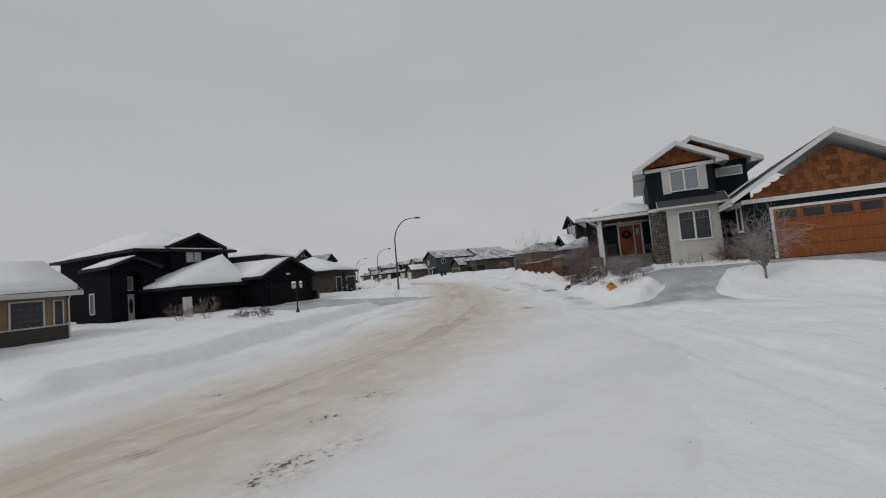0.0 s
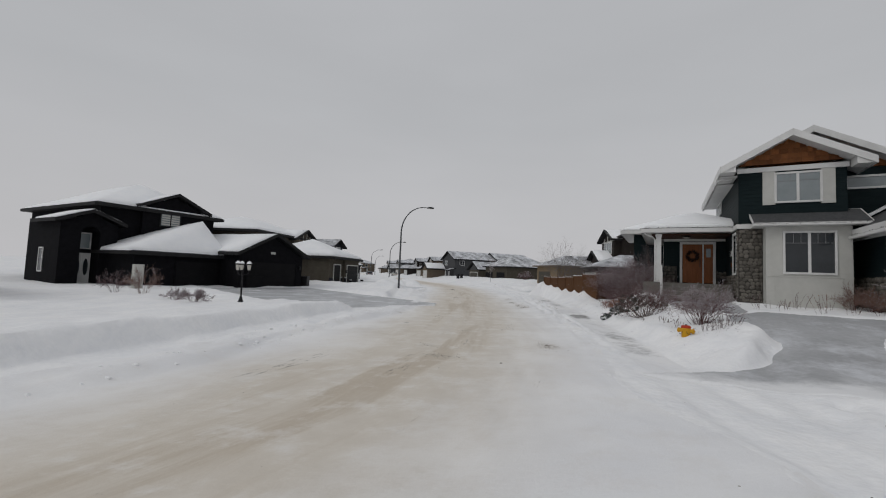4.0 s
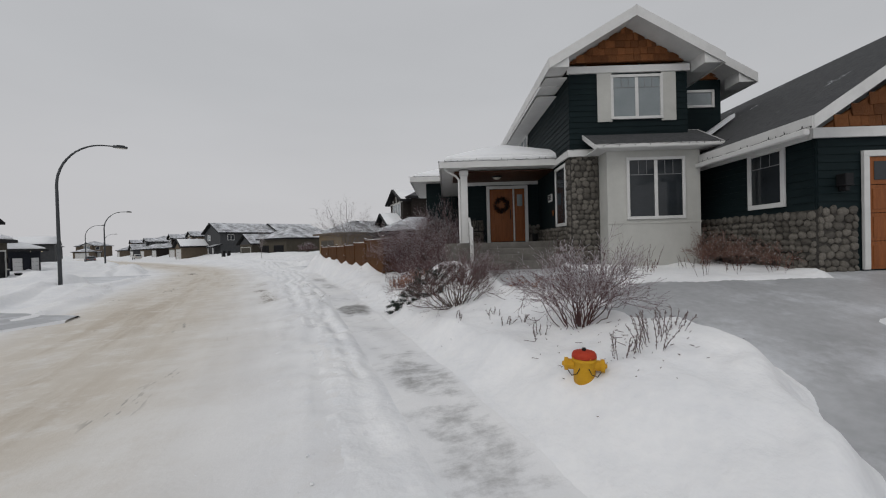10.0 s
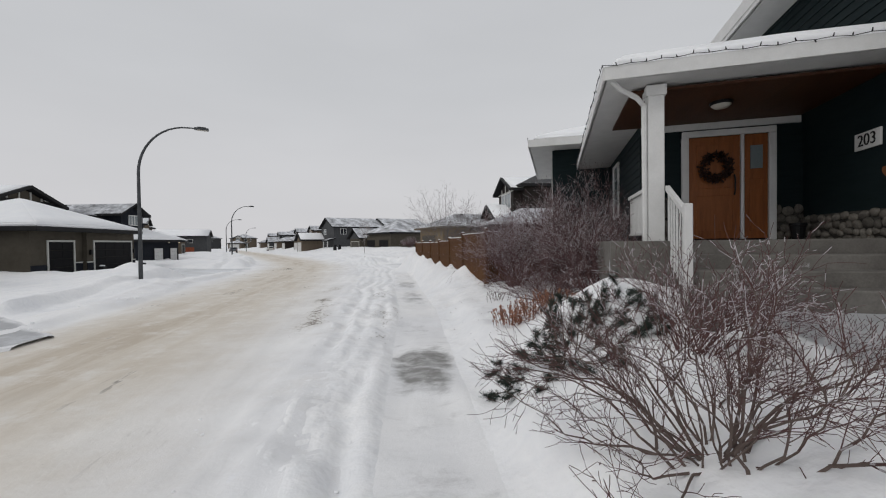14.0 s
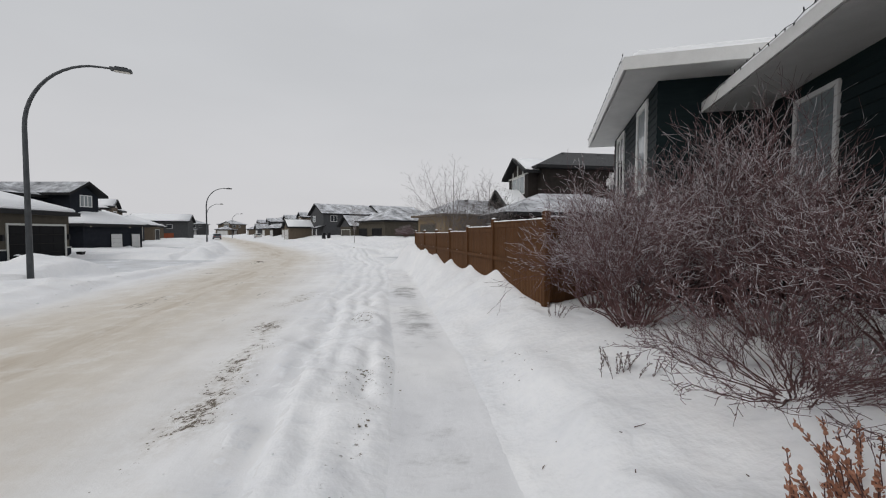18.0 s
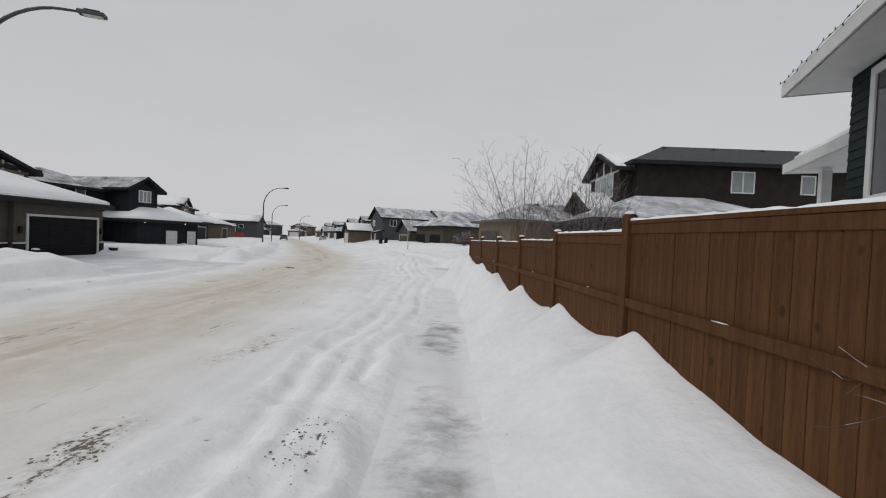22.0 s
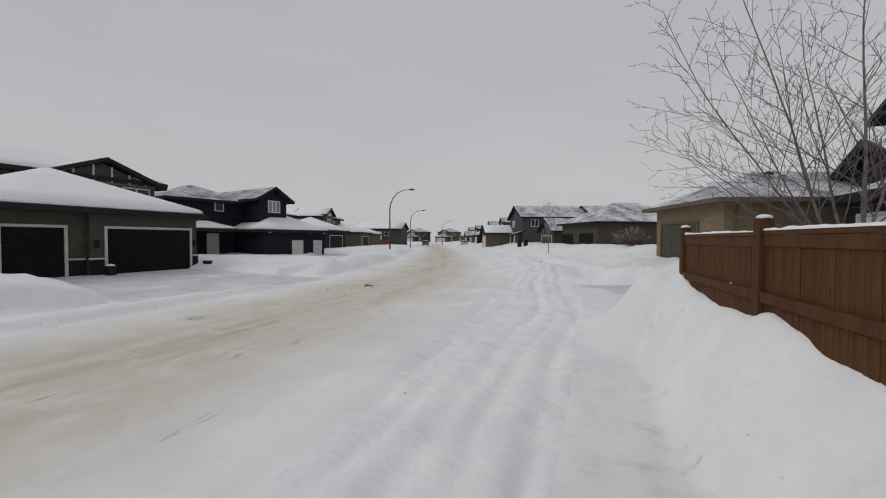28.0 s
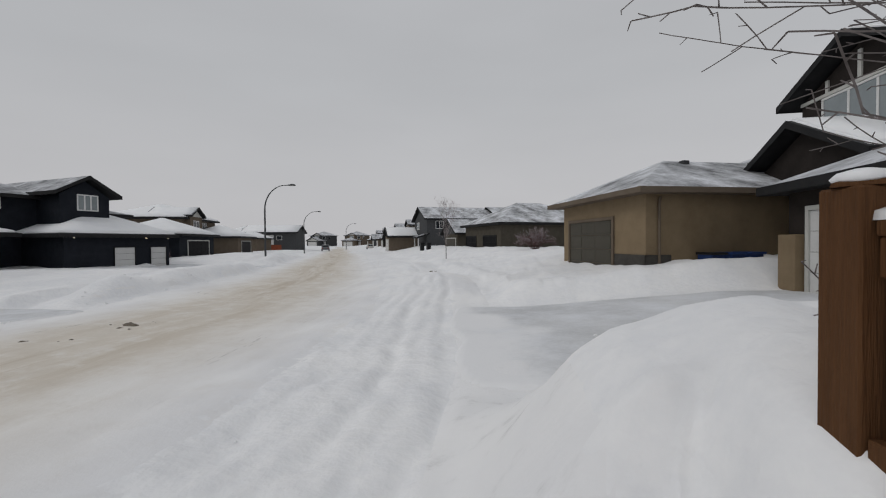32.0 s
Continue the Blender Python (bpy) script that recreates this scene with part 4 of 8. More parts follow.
def peak_roof(parent, corners, apex, mat, edge, snow):
    """Four slopes that rise from four eave corners to one peak, with fascia and lying snow."""
    c = [Vector(p) for p in corners]
    mid = sum(c, Vector()) / 4
    top = Vector(apex)
    bm = bmesh.new()
    up = [bm.verts.new(p) for p in c]
    low = [bm.verts.new(p - Vector((0, 0, 0.2))) for p in c]
    pk = bm.verts.new(top)
    for i in range(4):
        j = (i + 1) % 4
        bm.faces.new((up[i], up[j], pk))
        bm.faces.new((up[j], up[i], low[i], low[j]))
    bm.faces.new(low[::-1])
    body = part("roof", bm, mat, parent)
    for i in range(4):
        p, q = c[i], c[(i + 1) % 4]
        out = (q - p).cross(Vector((0, 0, 1))).normalized()
        part("fascia", poly_solid([p + out * 0.004 + Vector((0, 0, 0.03)), q + out * 0.004 + Vector((0, 0, 0.03)), q + out * 0.004 - Vector((0, 0, 0.22)), p + out * 0.004 - Vector((0, 0, 0.22))], out * 0.03), edge, body)
    bm = bmesh.new()
    rim = [bm.verts.new(p.lerp(mid, 0.02) + Vector((0, 0, 0.02))) for p in c]
    brow = [bm.verts.new(p.lerp(mid, 0.035) + Vector((0, 0, snow + 0.05))) for p in c]
    pk = bm.verts.new(top + Vector((0, 0, snow * 0.8)))
    for i in range(4):
        j = (i + 1) % 4
        bm.faces.new((rim[i], rim[j], brow[j], brow[i]))
        bm.faces.new((brow[i], brow[j], pk))
    bmesh.ops.subdivide_edges(bm, edges=list(bm.edges), cuts=4, use_grid_fill=True)
    for v in bm.verts:
        v.co.z += 0.05 * noise.noise(v.co * 0.7)
    part("snow_cover", bm, SNOW_CAP, body, "smooth white snow", smooth=True)
    return body


def on_face(side, s0, s1, z0, z1, at, d0, d1):
    """The box between two depths before a wall: side is front, back, left or right of the house."""
    if side == "front":
        return (s0, s1, at - d1, at - d0, z0, z1)
    if side == "back":
        return (s0, s1, at + d0, at + d1, z0, z1)
    if side == "left":
        return (at - d1, at - d0, s0, s1, z0, z1)
    return (at + d0, at + d1, s0, s1, z0, z1)


def window(parent, side, s0, s1, z0, z1, at, mat=None, trim=None, w=0.08, lights=1, bars=False, name="window", proud=0.0):
    """A window with its casing, panes and dividing bars on a wall."""
    trim, mat = trim or WHITE, mat or GLASS
    win = part(name, box(*[on_face(side, a, b, c, d, at, 0.002, 0.055 + proud) for a, b, c, d in ((s0 - w, s1 + w, z0 - w, z0), (s0 - w, s1 + w, z1, z1 + w), (s0 - w, s0, z0, z1), (s1, s1 + w, z0, z1))], bevel=0.006), trim, parent)
    step = (s1 - s0) / lights
    for i in range(lights):
        part("pane", box(on_face(side, s0 + i * step + 0.004, s0 + (i + 1) * step - 0.004, z0 + 0.004, z1 - 0.004, at, 0.004, 0.028)), mat, win)
    spans = [(s0 + i * step - 0.045, s0 + i * step + 0.045, z0, z1) for i in range(1, lights)]
    grid = []
    if bars:
        zb = z1 - 0.26 * (z1 - z0)
        for i in range(lights):
            a, b = s0 + i * step + 0.03, s0 + (i + 1) * step - 0.03
            grid.append((a, b, zb - 0.008, zb + 0.008))
            for k in (1, 2):
                c = a + (b - a) * k / 3
                grid.append((c - 0.007, c + 0.007, zb + 0.008, z1))
    for a, b, c, d in spans:
        part("bar", box(on_face(side, a, b, c, d, at, 0.0285, 0.044)), trim, win)
    for a, b, c, d in grid:
        part("muntin", box(on_face(side, a, b, c, d, at, 0.0285, 0.036)), MUNTIN, win)
    return win


def garage_door(parent, side, s0, s1, z0, z1, at, mat, trim, w=0.12, lit=False):
    """A sectional garage door in a casing."""
    g = part("garage_door", box(*[on_face(side, a, b, c, d, at, 0.002, 0.07) for a, b, c, d in ((s0 - w, s1 + w, z1, z1 + w), (s0 - w, s0, z0, z1), (s1, s1 + w, z0, z1))], bevel=0.006), trim, parent)
    h = (z1 - z0) / 4
    for i in range(4):
        n = max(2, round((s1 - s0) / 1.0))
        spans = [on_face(side, s0 + 0.004, s1 - 0.004, z0 + i * h + 0.006, z0 + (i + 1) * h - 0.006, at, 0.004, 0.024)]
        for k in range(n):
            a, b = s0 + (s1 - s0) * k / n + 0.09, s0 + (s1 - s0) * (k + 1) / n - 0.09
            if not (lit and i == 3):
                spans.append(on_face(side, a, b, z0 + i * h + 0.08, z0 + (i + 1) * h - 0.08, at, 0.026, 0.036))
        part("panel", box(*spans, bevel=0.003), mat, g)
        if lit and i == 3:
            for k in range(n):
                a, b = s0 + (s1 - s0) * k / n + 0.12, s0 + (s1 - s0) * (k + 1) / n - 0.12
                part("pane", box(on_face(side, a, b, z0 + i * h + 0.1, z0 + (i + 1) * h - 0.1, at, 0.027, 0.034)), GLASS, g)
    return g


def door(parent, side, s0, s1, z0, z1, at, mat, trim, w=0.1):
    d = part("door", box(*[on_face(side, a, b, c, e, at, 0.002, 0.06) for a, b, c, e in ((s0 - w, s1 + w, z1, z1 + w), (s0 - w, s0, z0, z1), (s1, s1 + w, z0, z1))], bevel=0.005), trim, parent)
    part("leaf", box(on_face(side, s0 + 0.004, s1 - 0.004, z0, z1 - 0.004, at, 0.004, 0.03), on_face(side, s0 + 0.14, s1 - 0.14, z0 + 0.2, z0 + 0.8, at, 0.032, 0.042), on_face(side, s0 + 0.14, s1 - 0.14, z0 + 1.0, z1 - 0.2, at, 0.032, 0.042), bevel=0.004), mat, d)
    part("door_handle", lathe_at(on_face(side, s1 - 0.14, s1 - 0.08, z0 + 0.95, z0 + 1.02, at, 0.045, 0.09)), BLACKMETAL, d)
    return d


def lathe_at(span):
    x0, x1, y0, y1, z0, z1 = span
    bm = bmesh.new()
    bmesh.ops.create_icosphere(bm, subdivisions=1, radius=0.5)
    for v in bm.verts:
        v.co = Vector(((x0 + x1) / 2 + v.co.x * (x1 - x0), (y0 + y1) / 2 + v.co.y * (y1 - y0), (z0 + z1) / 2 + v.co.z * (z1 - z0)))
    return bm


def gable_wall(parent, side, a0, a1, at, z, rise, mat, depth=0.12, name="gable"):
    """The triangle of wall under a gable roof."""
    m = (a0 + a1) / 2
    if side == "front":
        return part(name, poly_solid([(a0, at, z), (a1, at, z), (m, at, z + rise)], (0, depth, 0)), mat, parent)
    if side == "back":
        return part(name, poly_solid([(a0, at, z), (a1, at, z), (m, at, z + rise)], (0, -depth, 0)), mat, parent)
    if side == "right":
        return part(name, poly_solid([(at, a0, z), (at, a1, z), (at, m, z + rise)], (-depth, 0, 0)), mat, parent)
    return part(name, poly_solid([(at, a0, z), (at, a1, z), (at, m, z + rise)], (depth, 0, 0)), mat, parent)


def wall(parent, u0, u1, v0, v1, z0, z1, mat):
    return part("wall", box((u0, u1, v0, v1, z0, z1)), mat, parent)


def stones(parent, side, s0, s1, z0, z1, at, rng, size=0.2, limit=260):
    """River stones bedded in mortar on a wall; each stone is a piece of its own."""
    part("mortar_bed", box(on_face(side, s0, s1, z0, z1, at, 0.0, 0.02)), MORTAR, parent)
    if not STONES:
        for k in range(7):
            bm = bmesh.new()
            bmesh.ops.create_icosphere(bm, subdivisions=2, radius=0.5)
            for v in bm.verts:
                v.co *= 1 + 0.16 * noise.noise(v.co * 2.2 + Vector((k * 7.3, 0, 0)))
                v.co.y = max(min(v.co.y, 0.34), -0.34)
            me = bpy.data.meshes.new("stone")
            bm.to_mesh(me)
            bm.free()
            me.materials.append(STONE)
            me.polygons.foreach_set("use_smooth", [True] * len(me.polygons))
            STONES.append(me)
    z = z0
    made = 0
    while z < z1 - 0.05:
        h = size * rng.uniform(0.75, 1.15)
        s = s0 + rng.uniform(-0.1, 0.0)
        while s < s1 - 0.04 and made < limit:
            w = size * rng.uniform(0.8, 1.55)
            a, b = max(s, s0), min(s + w, s1)
            if b - a > 0.06:
                ob = new("stone", rng.choice(STONES))
                ob.parent = parent
                c = (a + b) / 2
                zz = z + h / 2 + rng.uniform(-0.03, 0.03)
                x0, x1, y0, y1, _, _ = on_face(side, c - 0.01, c + 0.01, 0, 1, at, 0.02, 0.03)
                turn = 90 if side in ("left", "right") else 0
                ob.matrix_local = pose((x0 + x1) / 2, (y0 + y1) / 2, zz, 0, 0, turn) @ pose(0, 0, 0, 0, rng.uniform(-25, 25), 0) @ Matrix.Diagonal((1.02 * (b - a), 0.11, h * 1.04, 1))
                made += 1
            s += w
        z += h * 0.97


STONES = []


def boards(parent, side, s0, s1, z0, z1, at, mat, lap=0.16, name="siding_board"):
    """Lapped siding: each board a thin wedge."""
    z = z0
    while z < z1 - 0.02:
        t = min(z + lap, z1)
        x0, x1, y0, y1, _, _ = on_face(side, s0, s1, 0, 1, at, 0.0, 0.022)
        bm = box((x0, x1, y0, y1, z, t))
        for v in bm.verts:
            if v.co.z > z + 0.01:
                if side == "front":
                    v.co.y = max(v.co.y, at - 0.006)
                elif side == "left":
                    v.co.x = max(v.co.x, at - 0.006)
                elif side == "right":
                    v.co.x = min(v.co.x, at + 0.006)
        part(name, bm, mat, parent)
        z = t


SHAKES = []


def shakes(parent, a0, a1, at, z, rise, rng, row=0.2, limit=300):
    """Cedar shakes that fill a gable on the front of a house."""
    if not SHAKES:
        for k in range(4):
            bm = box((-0.5, 0.5, -0.5, 0.5, 0, 1))
            for v in bm.verts:
                if v.co.z > 0.5:
                    v.co.y = 0.5 if v.co.y > 0 else 0.2
                else:
                    v.co.z += rng.uniform(-0.07, 0.07)
            me = bpy.data.meshes.new("shake")
            bm.to_mesh(me)
            bm.free()
            me.materials.append(CEDAR)
            SHAKES.append(me)
    made, zz, m = 0, z, (a0 + a1) / 2
    while zz < z + rise - 0.1:
        half = (a1 - a0) / 2 * (1 - (zz + row * 0.55 - z) / rise)
        s = m - half
        while s < m + half - 0.03 and made < limit:
            w = rng.uniform(0.12, 0.30)
            b = min(s + w, m + half)
            ob = new("shake", rng.choice(SHAKES))
            ob.parent = parent
            ob.matrix_local = Matrix.Translation(((s + b) / 2, at - 0.015 - rng.uniform(0, 0.008), zz - 0.02)) @ Matrix.Diagonal((b - s - 0.008, 0.035, row * 1.12, 1))
            made += 1
            s = b
        zz += row


# ---------------------------------------------------------------- the green house
rng = random.Random(7)
home = thing("house", pose(HOME.x, HOME.y, 0, 0, 0, HOME_YAW), "dark green two-storey house with stone, white trim and cedar gables", "house")
wall(home, -0.8, 2.6, 0.6, 9.0, 0.6, 7.0, GREEN)
wall(home, 2.6, 4.4, 1.8, 9.0, 0.6, 7.0, GREEN)
wall(home, -3.6, -0.8, 4.5, 9.5, 0.6, 4.45, GREEN)
wall(home, -5.4, -0.8, 9.5, 15.0, 0.6, 5.3, GREEN)
for a0, a1, at, zz in ((-0.82, 2.54, 0.6, 6.97), (-0.8, 4.35, 1.8, 6.88)):
    roof(home, "gable_v", a0, a1, at, 9.0, zz, 0.68, 0.57, SHINGLE_CLEAN, WHITE, thick=0.2)
    gable_wall(home, "front", a0, a1, at - 0.004, zz + 0.15, (a1 - a0) / 2 * 0.57, CEDAR)
    for sgn, uu in ((-1, a0), (1, a1)):
        part("eave_return", poly_solid([(uu + sgn * 0.16, at - 0.66, zz - 0.22), (uu + sgn * 0.66, at - 0.66, zz - 0.22), (uu + sgn * 0.66, at - 0.66, zz - 0.02), (uu + sgn * 0.16, at - 0.66, zz + 0.10)], (0, 0.62, 0)), WHITE, home)
    part("soffit", box((a0 - 0.64, a0 - 0.02, at, 9.0, zz - 0.26, zz - 0.235)), WHITE, home)
shakes(home, -0.75, 2.55, 0.59, 7.15, 1.02, rng, limit=120)
shakes(home, 2.2, 4.4, 1.79, 7.15, 0.75, rng, limit=60)
part("trim_band", box((-0.86, 2.66, 0.52, 0.594, 6.8, 7.0), bevel=0.006), WHITE, home)
boards(home, "front", -0.8, 2.6, 4.62, 6.8, 0.6, GREEN)
boards(home, "left", 0.6, 8.9, 4.62, 6.95, -0.8, GREEN)
for a, b in ((0.0, 0.42), (1.84, 2.26)):
    part("window_panel", box((a, b, 0.545, 0.572, 5.40, 6.8), bevel=0.004), PANEL, home)
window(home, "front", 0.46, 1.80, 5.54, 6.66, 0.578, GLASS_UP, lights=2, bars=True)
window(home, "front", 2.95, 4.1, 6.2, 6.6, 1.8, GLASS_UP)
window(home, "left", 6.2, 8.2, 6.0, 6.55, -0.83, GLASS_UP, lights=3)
# bay
wall(home, 0.0, 2.55, 0.0, 0.6, 1.1, 4.42, PANEL)
part("bay_ledge", box((-0.01, 2.56, -0.018, -0.003, 2.42, 2.47), bevel=0.003), PANEL, home)
for a in (0.28, 2.25):
    part("bay_seam", box((a, a + 0.02, -0.012, -0.003, 1.15, 2.42), bevel=0.003), PANEL, home)
window(home, "front", 0.6, 2.04, 2.62, 4.16, 0.0, GLASS, lights=2, bars=True)
roof(home, "shed", 0.0, 2.6, 0.1, 0.42, 4.52, 0.42, 0.55, SHINGLE_CLEAN, WHITE, thick=0.05, name="bay_roof")
part("gutter", box((-0.45, 3.05, -0.46, -0.36, 4.42, 4.50), bevel=0.02), WHITE, home)
part("bay_soffit", box((-0.40, 3.0, -0.355, 0.59, 4.425, 4.455)), WHITE, home)
# stone corner
stones(home, "front", -0.8, 0.0, 1.3, 4.42, 0.6, rng, 0.165)
stones(home, "left", 0.6, 0.95, 1.3, 4.42, -0.8, rng, 0.165)
stones(home, "left", 0.95, 4.5, 1.5, 2.45, -0.8, rng, 0.155)
stones(home, "front", 2.6, 3.1, 1.5, 4.2, 1.8, rng, 0.165, 40)
part("trim_band", box((-0.9, 0.0, 0.5, 0.56, 4.42, 4.62)), WHITE, home)
part("trim_band", box((-0.9, -0.84, 0.562, 4.5, 4.42, 4.62)), WHITE, home)
window(home, "left", 1.08, 2.02, 2.56, 4.24, -0.8, GLASS, w=0.1)
# porch
part("porch_floor", box((-4.5, -0.84, 2.0, 4.5, 1.3, 2.02), bevel=0.01), CONCRETE, home)
for i in range(3):
    part("step", box((-3.6 - 0.05 * i, -0.9, 1.62 - 0.38 * i, 2.0 - 0.38 * i, 0.9, 1.82 - 0.19 * i), bevel=0.015), CONCRETE, home)
roof(home, "hip", -4.24, -0.2, 2.2, 9.4, 4.62, 0.35, 0.40, SHINGLE, WHITE, snow=0.2, thick=0.12, name="porch_roof")
part("porch_ceiling", box((-4.15, -0.84, 2.3, 4.5, 4.37, 4.41)), CEILING, home)
part("trim_band", box((-3.6, -0.85, 4.455, 4.497, 4.235, 4.365)), WHITE, home)
part("column", box((-3.94, -3.71, 2.17, 2.40, 1.6, 4.42), (-3.97, -3.68, 2.14, 2.43, 4.26, 4.42), (-3.97, -3.68, 2.14, 2.43, 1.6, 1.85), bevel=0.008), WHITE, home)
part("downpipe", tube([(-4.48, 1.95, 4.47), (-4.36, 2.02, 4.36), (-4.10, 2.14, 4.24), (-3.99, 2.2, 4.12), (-3.98, 2.2, 1.6)], 0.04), WHITE, home)
stones(home, "front", -3.6, -3.0, 2.02, 2.9, 4.5, rng, 0.155, 30)
stones(home, "front", -1.25, -0.8, 2.02, 2.6, 4.5, rng, 0.155, 20)
entry = part("door", box((-2.86, -1.26, 4.40, 4.453, 4.08, 4.2), bevel=0.006), WHITE, home, "orange-brown wooden entry door in a white frame")
for a, b, c in ((-2.86, -2.74, 4.40), (-1.38, -1.26, 4.40), (-1.84, -1.78, 4.42)):
    part("jamb", box((a, b, c, 4.496, 2.02, 4.078), bevel=0.006), WHITE, entry)
part("leaf", box((-2.73, -1.85, 4.44, 4.49, 2.05, 4.07), (-2.6, -1.98, 4.425, 4.438, 2.2, 2.9), (-2.6, -1.98, 4.425, 4.438, 3.05, 3.9), bevel=0.004), ORANGE, entry, "orange-brown stained wooden door")
part("sidelight", box((-1.77, -1.39, 4.44, 4.49, 2.05, 4.07), (-1.70, -1.46, 4.425, 4.438, 2.2, 3.2), bevel=0.004), ORANGE, entry)
part("pane", box((-1.68, -1.48, 4.422, 4.438, 3.4, 3.85)), GLASS_UP, entry)
part("door_handle", tube([(-1.95, 4.42, 2.9), (-1.95, 4.38, 3.0), (-1.95, 4.38, 3.2), (-1.95, 4.42, 3.3)], 0.014), BLACKMETAL, entry)
rail = part("railing", box((-3.87, -3.79, 2.44, 4.4, 2.86, 2.93), (-3.86, -3.80, 2.44, 4.4, 2.12, 2.17), bevel=0.006), WHITE, home)
for i in range(15):
    part("baluster", box((-3.842, -3.818, 2.54 + 0.125 * i, 2.564 + 0.125 * i, 2.17, 2.86)), WHITE, rail)
rail = part("stair_railing", poly_solid([(-3.72, 2.1, 2.86), (-3.72, 1.2, 2.42), (-3.72, 1.2, 2.34), (-3.72, 2.1, 2.78)], (0.06, 0, 0)), WHITE, home)
for i in range(6):
    yb = 2.02 - 0.14 * i
    part("baluster", box((-3.702, -3.678, yb, yb + 0.024, 1.7 - 0.07 * i, 2.76 - 0.07 * i)), WHITE, rail)
part("newel", box((-3.74, -3.64, 1.1, 1.2, 1.2, 2.5), bevel=0.01), WHITE, rail)
# west wing and the taller wing behind
boards(home, "left", 4.5, 9.5, 2.6, 4.3, -3.6, GREEN)
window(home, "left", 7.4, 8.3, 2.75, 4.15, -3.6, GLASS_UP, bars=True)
roof(home, "hip", -5.4, 1.4, 9.5, 15.0, 5.35, 0.75, 0.40, SHINGLE, WHITE, snow=0.14, name="wing_roof")
boards(home, "left", 9.5, 15.0, 2.4, 5.15, -5.4, GREEN)
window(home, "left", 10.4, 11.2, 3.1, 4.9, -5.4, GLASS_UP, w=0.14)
window(home, "left", 13.2, 14.2, 3.0, 4.9, -5.4, GLASS, w=0.14, lights=2)
# deck behind
part("deck_post", box((-4.6, -4.4, 18.3, 18.5, 0.8, 4.1), bevel=0.008), WHITE, home)
roof(home, "hip", -4.6, 1.4, 15.0, 18.6, 4.35, 0.5, 0.22, SHINGLE, WHITE, snow=0.2, name="deck_roof")
# garage wing
wall(home, 3.15, 9.8, -2.75, 3.0, 0.6, 4.1, GREEN)
boards(home, "left", -2.72, 1.7, 2.5, 3.95, 3.15, GREEN)
boards(home, "front", 3.17, 4.0, 2.5, 3.95, -2.75, GREEN)
boards(home, "front", 4.0, 9.78, 3.78, 3.95, -2.75, GREEN)
stones(home, "left", -2.75, 1.75, 1.2, 2.5, 3.15, rng, 0.165)
stones(home, "front", 3.15, 3.95, 1.2, 2.5, -2.75, rng, 0.165, 60)
window(home, "left", -1.95, -1.1, 2.74, 3.9, 3.128, GLASS, bars=True, w=0.11, lights=1)
garage_door(home, "front", 4.15, 9.0, 1.25, 3.55, -2.77, ORANGE, WHITE, lit=True)
roof(home, "gable_v", 3.15, 9.8, -2.75, 5.0, 4.22, 0.6, 0.66, SHINGLE_CLEAN, WHITE, name="garage_roof")
part("roof_snow", poly_solid([(3.2, 1.7, 4.75), (4.6, 1.72, 5.7), (4.6, 1.45, 5.7), (3.2, 1.3, 4.75)], (0, 0, 0.12)), SNOW_CAP, home)
gable_wall(home, "front", 3.2, 9.75, -2.755, 4.1, 2.1, CEDAR)
shakes(home, 3.3, 9.65, -2.765, 4.2, 1.95, rng, 0.22, limit=290)
part("trim_band", box((3.0, 9.95, -2.86, -2.79, 3.95, 4.15)), WHITE, home)
part("trim_band", box((3.04, 3.11, -2.7, 1.7, 3.95, 4.15)), WHITE, home)
part("gutter", box((2.42, 2.54, -3.3, 1.8, 3.90, 4.02), bevel=0.02), WHITE, home)
part("wall_lamp", box((3.5, 3.66, -3.0, -2.79, 2.95, 3.2), (3.54, 3.62, -2.96, -2.8, 2.85, 2.95), bevel=0.01), BLACKMETAL, home)

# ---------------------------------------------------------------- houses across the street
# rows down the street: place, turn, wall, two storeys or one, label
# the grey wall of the distant house has haze in its colour
ROW_WEST = [(-18.5, 74.5, 104, CHARCOAL, 0, "dark grey bungalow garage under roof snow"), (-23.5, 91.0, 108, TAUPE, 1, "taupe two-storey house with snowy roof"), (-57.0, 160.0, 112, HAZYSIDE, 1, "distant house with haze-greyed walls and snowy roof"), (-68.0, 184.0, 112, BROWN, 1, "distant brown house with snowy roof")]
def house(x, y, turn, label):
    return thing("house", pose(x, y, 0, 0, 0, turn), label, "house", group="houses of the street")


# black house with the arched entry: low garages before a deep two-storey body
h = house(-13.08, 29.15, 65.3, "black two-storey house with snowy roofs and double garage")
wall(h, 0.0, 6.4, 0.0, 9.0, -0.4, 2.85, BLACK)
wall(h, -6.2, 0.0, 2.5, 9.0, -0.4, 2.55, BLACK)
roof(h, "gable_v", 0.0, 6.4, 0.0, 9.0, 2.95, 0.45, 0.5, SHINGLE, FASCIA, snow=0.1)
gable_wall(h, "front", 0.0, 6.4, 0.0, 2.85, 1.6, BLACK)
peak_roof(h, ((-6.7, 2.0, 2.62), (0.4, 2.0, 2.62), (4.4, 10.2, 2.62), (-6.7, 10.2, 2.62)), (-0.1, 5.2, 5.42), SHINGLE, FASCIA, 0.2)
garage_door(h, "front", 0.75, 5.65, -0.1, 2.25, 0.0, DARKDOOR, BLACK)
garage_door(h, "front", -3.4, -0.2, -0.1, 2.05, 2.5, DARKDOOR, BLACK)
part("number_plate", box((2.9, 3.35, -0.02, -0.002, 3.0, 3.2)), PANEL, h)
